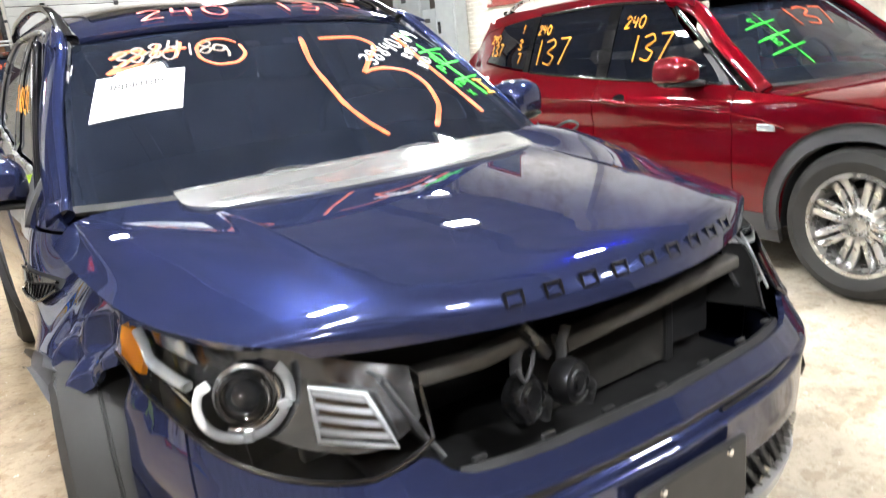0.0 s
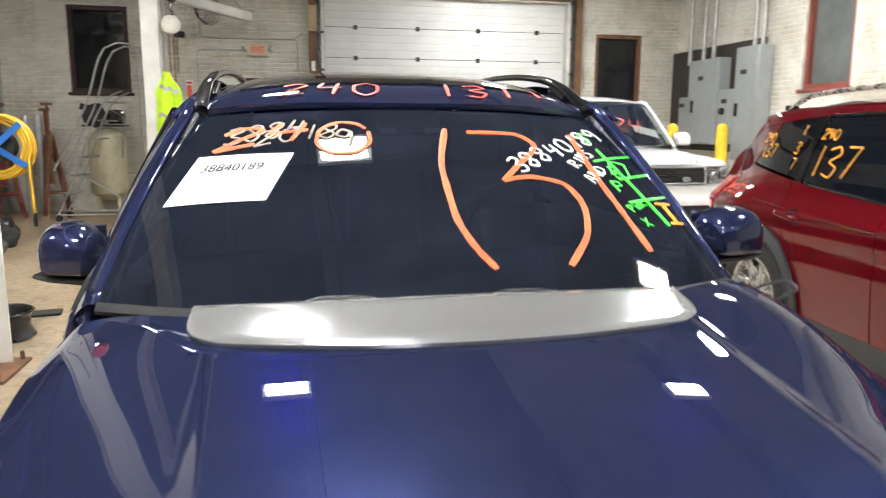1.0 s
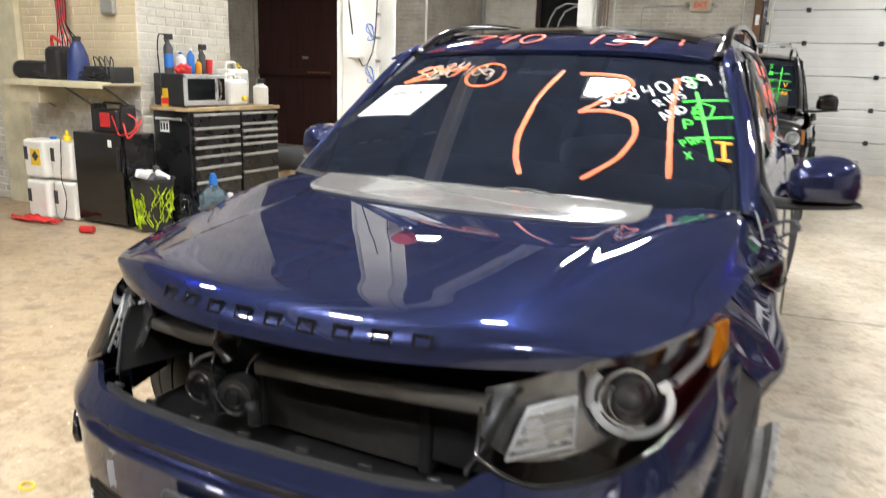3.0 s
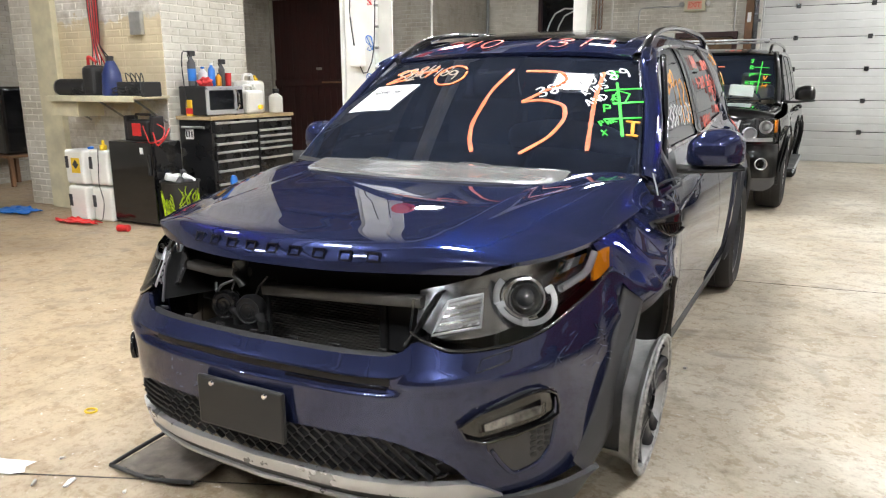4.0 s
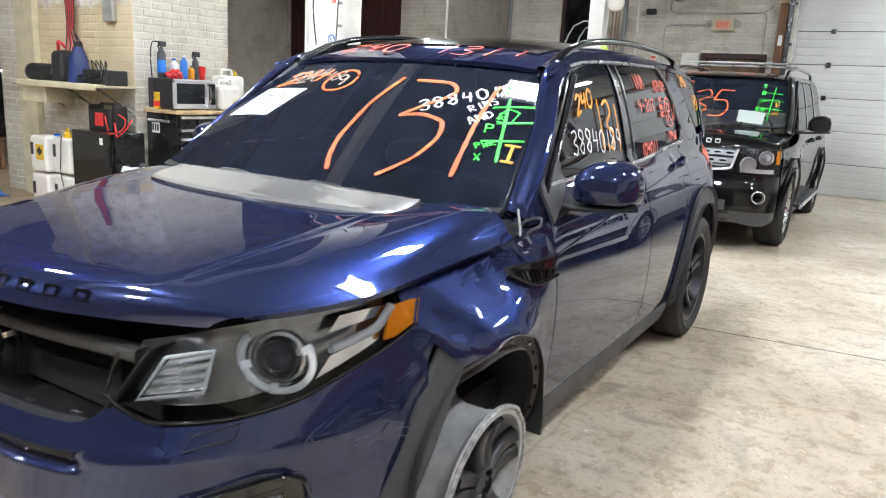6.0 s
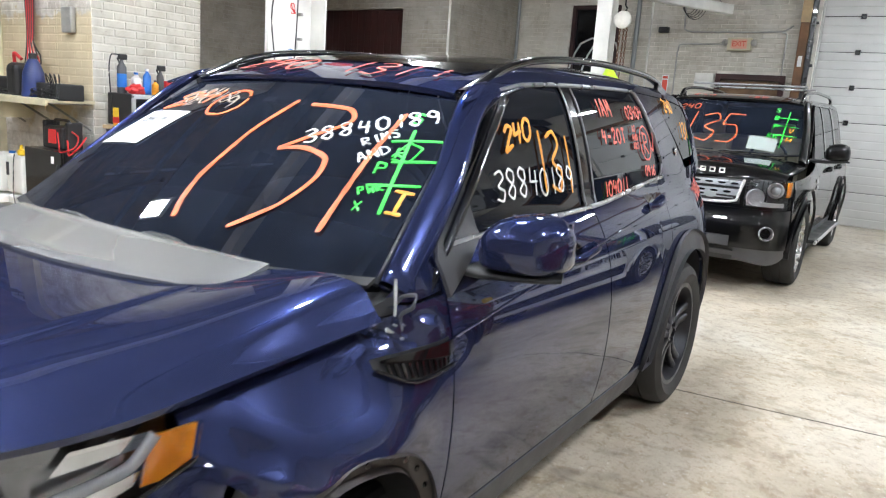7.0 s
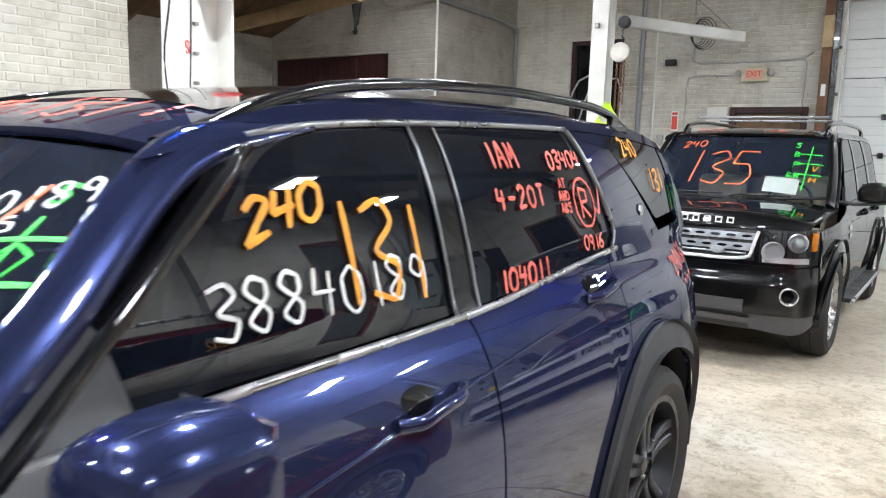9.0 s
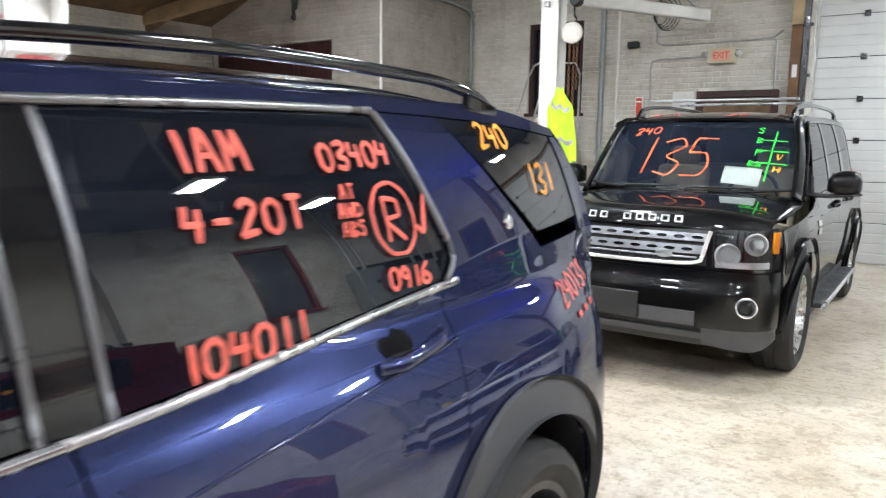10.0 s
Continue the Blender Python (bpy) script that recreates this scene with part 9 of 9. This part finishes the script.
def tool_chest():
    t = thing("tool_chest", (-4.15, 4.4, 0), "black roller tool chest with aluminium drawer pulls", "tool chest")
    box("body", (0.44, 1.2, 0.86), (0, 0, 0.57), M["black_metal"], t, 0.01)
    box("worktop", (0.48, 1.24, 0.035), (0.0, 0, 1.018), M["wood"], t, 0.006)
    for col, y0, y1, rows in ((0, -0.575, 0.02, (0.12, 0.085, 0.085, 0.085, 0.1, 0.13, 0.16)), (1, 0.045, 0.575, (0.1, 0.065, 0.065, 0.065, 0.1, 0.17, 0.2))):
        z = 0.985
        for hgt in rows:
            d = box("drawer", (0.02, y1 - y0 - 0.01, hgt - 0.008), (0.228, (y0 + y1) / 2, z - hgt / 2), M["black_metal"], t, 0.004)
            box("drawer_pull", (0.022, y1 - y0 - 0.02, 0.024), (0.243, (y0 + y1) / 2, z - 0.016), M["galv"], d, 0.005)
            z -= hgt
    box("sign_plate", (0.11, 0.004, 0.1), (-0.08, -0.603, 0.86), M["paper"], t, 0.001)
    for i in range(3):
        box("sign_bar", (0.02, 0.003, 0.06), (-0.115 + i * 0.035, -0.606, 0.86), M["ink"], t, 0)
    for sx in (-0.16, 0.16):
        for sy in (-0.5, 0.5):
            lathe("caster", [(0, 0.02), (0.055, 0.02), (0.06, 0.0), (0.055, -0.02), (0, -0.02)], (sx, sy, 0.06), M["rubber"], t, (0, 1, 0), 18)
            box("caster_fork", (0.05, 0.06, 0.06), (sx, sy, 0.115), M["steel"], t, 0.006)
    sweep("push_handle", [(-0.15, -0.63, 0.93), (0.15, -0.63, 0.93)], 0.025, 0.025, M["galv"], t)


tool_chest()
ZT = 1.036
t = thing("microwave", (-4.17, 4.06, ZT), "silver and black microwave oven on the tool chest", "microwave oven")
box("body", (0.36, 0.50, 0.28), (0, 0, 0.15), M["black_plastic"], t, 0.012)
box("front_frame", (0.02, 0.50, 0.275), (0.186, 0, 0.15), M["skid"], t, 0.008)
box("window", (0.012, 0.33, 0.19), (0.195, -0.05, 0.155), M["dark"], t, 0.004)
sweep("handle", path([(0.205, 0.14, 0.05), (0.235, 0.15, 0.1), (0.235, 0.15, 0.2), (0.205, 0.14, 0.255)], 14), 0.02, 0.02, M["chrome"], t)
box("keypad", (0.012, 0.08, 0.2), (0.195, 0.2, 0.155), M["black_gloss"], t, 0.003)
for sx in (-0.13, 0.13):
    for sy in (-0.2, 0.2):
        lathe("foot", [(0, 0), (0.015, 0), (0.015, 0.012)], (sx, sy, 0.0), M["black_plastic"], t, seg=10)


def bottle(name, x, y, z, r, h, mat, label, cap="white_steel", shoulder=0.7, spray=False):
    t = thing(name, (x, y, z), label, "bottle")
    lathe("body", [(0, 0), (r * 0.95, 0), (r, r * 0.15), (r, h * shoulder), (r * 0.4, h * (shoulder + 0.14)), (r * 0.36, h * 0.9), (0, h * 0.9)], (0, 0, 0), mat, t, seg=20)
    if spray:
        box("trigger_head", (0.035, 0.08, 0.05), (0, 0.01, h * 0.9 + 0.025), M[cap], t, 0.01)
        box("trigger", (0.012, 0.012, 0.05), (0, -0.03, h * 0.87), M[cap], t, 0.004, pose(0, 0, 0, 25))
    else:
        lathe("cap", [(r * 0.42, 0), (r * 0.42, h * 0.1), (0, h * 0.1)], (0, 0, h * 0.89), M[cap], t, seg=14)
    return t


ZM = ZT + 0.29
b1 = bottle("spray_bottle", -4.2, 3.86, ZM, 0.04, 0.32, M["grey_plastic"], "tall grey spray bottle with a blue label", "black_plastic", 0.7, True)
lathe("paper_label", [(0.0405, 0.05), (0.0412, 0.052), (0.0412, 0.165), (0.0405, 0.167)], (0, 0, 0), M["blue_plastic"], b1, seg=20, label="blue paper label")
sweep("hose", path([(0, -0.02, 0.33), (0, -0.09, 0.33), (0, -0.12, 0.2), (0, -0.11, 0.0), (0, -0.1, -0.2)], 18), 0.012, 0.012, M["black_plastic"], b1, seg=6)
bottle("cleaner_bottle", -4.2, 4.0, ZM, 0.045, 0.19, M["paper"], "white plastic bottle on the microwave", "blue_plastic")
bottle("water_bottle", -4.17, 4.09, ZM, 0.035, 0.23, M["blue_plastic"], "blue plastic bottle on the microwave", "paper")
bottle("amber_bottle", -4.15, 4.16, ZM, 0.03, 0.13, M["amber_ink"], "small orange bottle on the microwave", "ink")
bottle("spray_can", -4.16, 4.22, ZM, 0.032, 0.24, M["grey_plastic"], "grey spray bottle on the microwave", "black_plastic", 0.7, True)
t = thing("red_cup", (-4.14, 4.285, ZM), "red plastic cup on the microwave", "cup")
lathe("cup", [(0, 0), (0.028, 0), (0.036, 0.13), (0.033, 0.13), (0.026, 0.006), (0, 0.006)], (0, 0, 0), M["red_plastic"], t, seg=18)
t = thing("red_cloth", (-4.1, 3.93, ZM), "crumpled red cloth on the microwave", "cloth")
bm = bmesh.new()
bmesh.ops.create_icosphere(bm, subdivisions=4, radius=0.06)
for v in bm.verts:
    v.co *= 1 + 0.5 * noise.noise(v.co * 30)
    v.co = Vector((v.co.x, v.co.y * 1.2, max(0.0, v.co.z * 0.8 + 0.035)))
part("cloth", bm, M["red_plastic"], t, smooth=True)


def jerry(x, y, w, d, h, label, cap):
    t = thing("plastic_jug", (x, y, ZT), label, "jug", "plastic jugs")
    box("tank", (d, w, h * 0.82), (0, 0, h * 0.41), M["jug"], t, 0.04, seg=3)
    sweep("grip", path([(0, -w * 0.32, h * 0.78), (0, -w * 0.28, h * 0.96), (0, w * 0.1, h * 0.97), (0, w * 0.2, h * 0.8)], 14), 0.035, 0.03, M["jug"], t)
    lathe("cap", [(0.035, 0), (0.035, 0.03), (0.015, 0.035), (0.014, 0.06), (0, 0.06)], (0, w * 0.3, h * 0.81), M[cap], t, seg=16)
    lathe("tap", [(0, 0.03), (0.022, 0.03), (0.026, 0)], (d * 0.5, 0.05, 0.07), M["yellow"], t, (1, 0, 0), 14)


jerry(-4.1, 4.53, 0.27, 0.2, 0.3, "milky plastic jug with a yellow tap", "jug")
jerry(-4.26, 4.72, 0.3, 0.2, 0.42, "tall milky plastic jug with a yellow cap", "yellow")
bottle("pump_sprayer", -4.08, 4.93, ZT, 0.075, 0.23, M["jug"], "round white pump sprayer", "black_plastic", 0.75, True)
t = thing("oil_tin", (-4.22, 3.83, ZT), "small yellow and red oil tin on the tool chest", "tin")
box("tin", (0.09, 0.05, 0.16), (0, 0, 0.08), M["yellow"], t, 0.008)
box("band", (0.092, 0.052, 0.06), (0, 0, 0.05), M["red_plastic"], t, 0.006)


def waste_bin():
    t = thing("waste_bin", (-4.0, 3.42, 0), "black bin splashed with lime paint, full of rubbish", "waste bin")
    lathe("bucket", [(0, 0.005), (0.135, 0.005), (0.175, 0.44), (0.185, 0.445), (0.185, 0.46), (0.165, 0.455), (0.13, 0.03), (0, 0.03)], (0, 0, 0), M["black_plastic"], t, seg=36)
    for i in range(60):
        a = random.uniform(-3.1, 0.5)
        z0 = random.uniform(0.03, 0.25)
        z1 = z0 + random.uniform(0.1, 0.18)
        pts = []
        for k in range(5):
            z = z0 + (z1 - z0) * k / 4
            r = 0.135 + 0.04 * z / 0.44 + 0.002
            an = a + 0.12 * math.sin(k * 1.3 + i) + (0.3 * k / 4 if i % 3 == 0 else 0)
            pts.append((r * math.cos(an), r * math.sin(an), z))
        sweep("paint_splash", pts, 0.006, random.uniform(0.018, 0.034), M["lime"], t, up=(math.cos(a), math.sin(a), 0), seg=6)
    for i in range(7):
        a = i * 0.9
        box("rubbish", (0.13, 0.07, 0.05), (0.08 * math.cos(a), 0.08 * math.sin(a), 0.45 + 0.02 * (i % 3)), M["paper"] if i % 2 else M["grey_plastic"], t, 0.015, pose(0, 0, 0, 20 * i, 33 * i, 50 * i))


waste_bin()
t = thing("water_jug", (-3.74, 3.86, 0), "large clear blue water bottle with a blue tap", "water bottle")
lathe("body", [(0, 0), (0.12, 0), (0.13, 0.02)] + [(0.13 - 0.006 * (i % 2), 0.05 + 0.03 * i) for i in range(7)] + [(0.125, 0.28), (0.05, 0.34), (0.03, 0.38), (0, 0.38)], (0, 0, 0), M["clear_blue"], t, seg=28)
lathe("cap", [(0.035, 0), (0.035, 0.06), (0.02, 0.1), (0, 0.1)], (0, 0, 0.37), M["blue_plastic"], t, seg=16)
bottle("detergent_bottle", -3.73, 4.06, 0, 0.06, 0.27, M["jug"], "white detergent bottle on the floor", "paper")
t = thing("bin_bag", (-3.85, 3.62, 0), "black plastic rubbish bag slumped on the floor", "rubbish bag")
bm = bmesh.new()
bmesh.ops.create_icosphere(bm, subdivisions=4, radius=0.15)
for v in bm.verts:
    v.co *= 1 + 0.28 * noise.noise(v.co * 9) + 0.08 * noise.noise(v.co * 30)
    v.co = Vector((v.co.x * 0.7, v.co.y * 0.7, max(0.0, v.co.z * 1.2 + 0.13)))
part("bag", bm, M["black_gloss"], t, smooth=True)
t = thing("water_cooler", (-8.44, 4.56, 0), "black water cooler on a wooden stool", "water cooler")
box("body", (0.4, 0.38, 0.9), (0, 0, 0.87), M["black_gloss"], t, 0.05, seg=3)
box("alcove", (0.24, 0.02, 0.26), (0, -0.19, 0.95), M["black_plastic"], t, 0.01)
for sx in (-0.2, 0.2):
    for sy in (-0.16, 0.16):
        box("stool_leg", (0.05, 0.05, 0.38), (sx, sy, 0.19), M["wood_brown"], t, 0.005)
box("stool_top", (0.5, 0.42, 0.035), (0, 0, 0.4), M["wood_brown"], t, 0.006)

# ---------------- things on the floor ----------------
t = thing("carpet_scrap", (-0.58, 0.2, 0), "torn grey car carpet under the bumper", "carpet")
sheet("carpet_sheet", lambda u, v: Vector((-0.16 + 0.36 * u - 0.02 * v, -0.12 + 0.24 * v + 0.03 * u + 0.012 * math.sin(14 * u), 0.012 + 0.02 * u * u + 0.01 * max(0, noise.noise(Vector((u * 9, v * 9, 2)))))), 26, 20, M["debris"], t, 0.01)
sweep("binding", path([(-0.17, -0.125, 0.018), (0.0, -0.13, 0.02), (0.2, -0.09, 0.03)], 14), 0.018, 0.014, M["black_plastic"], t)
sweep("binding", path([(-0.17, -0.125, 0.018), (-0.18, 0.0, 0.02), (-0.19, 0.13, 0.02)], 14), 0.018, 0.014, M["black_plastic"], t)
for i in range(26):
    x, y = random.uniform(-1.35, -0.3), random.uniform(-0.55, 0.05)
    if i < 4:
        x, y = -0.9 + 0.12 * i, -0.12 - 0.08 * (i % 2)
    w, d = random.uniform(0.012, 0.05), random.uniform(0.006, 0.02)
    if i == 20:
        x, y, w, d = -1.1, -0.1, 0.16, 0.07
    bm = bmesh.new()
    add_box(bm, (w, d, 0.006), (0, 0, 0), 0)
    for v in bm.verts:
        v.co += Vector((random.uniform(-1, 1) * w * 0.25, random.uniform(-1, 1) * d * 0.3, random.uniform(0, 0.003)))
    o = part("paint_flake", bm, M["paper"] if i % 3 else M["galv"])
    o.matrix_basis = pose(x, y, 0.0065, 0, 0, random.uniform(0, 180))
    tagged(o, "broken white chip lying on the floor", "debris chip", "floor chips")
o = sweep("brass_ring", [(-1.23 + 0.026 * math.cos(a), 0.35 + 0.02 * math.sin(a), 0.006) for a in np.linspace(0, 6.28, 17)[:-1]], 0.01, 0.01, M["yellow"], None, seg=6, closed=True)
tagged(o, "small yellow ring on the floor", "ring")
o = box("white_chip", (0.016, 0.012, 0.012), (0.909, 1.998, 0.006), M["paper"], None, 0.003)
tagged(o, "small white chip on the floor", "debris chip", "floor chips")
for nm, a, b in (("floor_joint", (0.3, 3.74, 0.0012), (6.6, 4.5, 0.0012)), ("floor_joint", (-3.0, -0.95, 0.0012), (0.2, 0.42, 0.0012))):
    o = sweep(nm, [a, b], 0.008, 0.002, M["dark_board"], None, seg=6)
    tagged(o, "narrow dark saw-cut joint in the concrete floor", "floor joint", kind="structure")

# ---------------- bricks of the painted walls ----------------
BW, BH, GAP = 0.212, 0.0725, 0.009


def brick_skin(wall_name, axis, at, out, u0, u1, z0, z1, mat, holes=(), near=None):
    """Bricks proud of a wall's face: axis is the way the courses run, at the face, out the way it looks; those in near are singles."""
    owner = bpy.data.objects[wall_name]
    rng = random.Random(wall_name + axis)
    vs, fs, single = [], [], []
    shared = {}
    e = 0.0055

    def shell(w, h, d):
        pts = []
        for q, k in ((0.0, 0.0), (d, e)):
            pts += [(-w / 2 + k, q, -h / 2 + k), (w / 2 - k, q, -h / 2 + k), (w / 2 - k, q, h / 2 - k), (-w / 2 + k, q, h / 2 - k)]
        return pts
    quads = [(4, 5, 6, 7), (0, 1, 5, 4), (1, 2, 6, 5), (2, 3, 7, 6), (3, 0, 4, 7)]

    def place(p, cu, cz):
        du, dd, dz = p
        return (cu + du, at + out * dd, cz + dz) if axis == "x" else (at + out * dd, cu + du, cz + dz)
    for r in range(int(z0 / BH), int(z1 / BH) + 1):
        za, zb = max(z0, r * BH + GAP / 2), min(z1, (r + 1) * BH - GAP / 2)
        if zb - za < 0.02:
            continue
        shift = BW / 2 if r % 2 else 0.0
        i = math.floor((u0 - shift) / BW)
        while i * BW + shift < u1:
            a, b = i * BW + shift + GAP / 2, (i + 1) * BW + shift - GAP / 2
            i += 1
            spans = [(max(a, u0), min(b, u1))]
            for h0, h1, g0, g1 in holes:
                if zb > g0 and za < g1:
                    spans = [t for p, q in spans for t in ((p, min(q, h0)), (max(p, h1), q))]
            for p, q in spans:
                if q - p < 0.025:
                    continue
                cu, cz = (p + q) / 2, (za + zb) / 2
                d = 0.0036 + 0.0010 * rng.randrange(3)
                if near and near[0] < cu < near[1] and near[2] < cz < near[3] and len(single) < 300:
                    key = (round(q - p, 3), round(zb - za, 4), d)
                    if key not in shared:
                        me = bpy.data.meshes.new("brick")
                        me.from_pydata(shell(q - p, zb - za, d), [], quads)
                        me.materials.append(mat)
                        shared[key] = me
                    single.append((shared[key], cu, cz))
                else:
                    n = len(vs)
                    vs += [place(t, cu, cz) for t in shell(q - p, zb - za, d)]
                    fs += [tuple(n + k for k in f) for f in quads]
    if fs:
        o = mesh_part("brickwork", vs, fs, mat, owner, smooth=False)
        o["kind"] = "stuff"
    for me, cu, cz in single:
        o = new("brick", me)
        o.parent = owner
        if axis == "x":
            o.matrix_basis = Matrix(((1, 0, 0, cu), (0, out, 0, at), (0, 0, 1, cz), (0, 0, 0, 1)))
        else:
            o.matrix_basis = Matrix(((0, out, 0, at), (1, 0, 0, cu), (0, 0, 1, cz), (0, 0, 0, 1)))


brick_skin("wall_pier", "y", -4.40, 1, 3.71, 4.85, 0, ZC, M["brick"], near=(3.7, 4.86, 0.95, 2.7))
brick_skin("wall_pier", "x", 3.71, -1, -4.95, -4.40, 0, ZC, M["tan"])
brick_skin("wall_tan", "x", 3.71, -1, -5.95, -4.95, 0, ZC, M["tan"], near=(-5.95, -4.95, 0.95, 2.6))
brick_skin("wall_north_middle", "x", YB, -1, XL, RD0 - 0.25, 0.6, ZC, M["brick"], holes=((-3.9, -2.98, 1.88, 3.3), (-1.24, -0.2, 0, 2.2)), near=(-2.95, RD0, 1.75, 2.75))
brick_skin("wall_north_right", "x", YB, -1, RD1 + 0.25, XR, 0.9, ZC, M["brick"], holes=((5.1, 6.02, 1.15, 3.1),))
brick_skin("wall_east", "y", XR, -1, 6.55, YB, 0.9, ZC, M["brick"], holes=((7.9, 8.92, 1.9, 3.74),))
# west and annex bricks wear the darkened copy, their shade painted in
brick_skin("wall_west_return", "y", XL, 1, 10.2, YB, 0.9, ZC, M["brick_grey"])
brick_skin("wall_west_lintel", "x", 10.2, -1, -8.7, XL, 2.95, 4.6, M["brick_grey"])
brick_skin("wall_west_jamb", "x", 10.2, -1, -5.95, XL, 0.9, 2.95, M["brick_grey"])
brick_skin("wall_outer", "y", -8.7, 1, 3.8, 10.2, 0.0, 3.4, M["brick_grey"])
tp = box("tan_paint", (0.55, 0.002, ZC), (-4.675, 3.7095, ZC / 2), M["tan"], None, 0)
tagged(tp, "tan paint on the brick pier's face", "wall paint", kind="structure")
bpy.data.objects["wall_tan"].data.materials[0] = M["tan"]
brick_skin("wall_tan_end", "x", 3.71, -1, -6.75, -6.28, 0, ZC, M["brick"])
for nm in ("wall_pier", "wall_north_left", "wall_north_under_window", "wall_north_over_window", "wall_north_middle", "wall_north_right", "wall_north_over_window_right", "wall_north_corner", "wall_north_under_window_right", "wall_east", "wall_east_under_window", "wall_east_over_window"):
    bpy.data.objects[nm].data.materials[0] = M["joint"]
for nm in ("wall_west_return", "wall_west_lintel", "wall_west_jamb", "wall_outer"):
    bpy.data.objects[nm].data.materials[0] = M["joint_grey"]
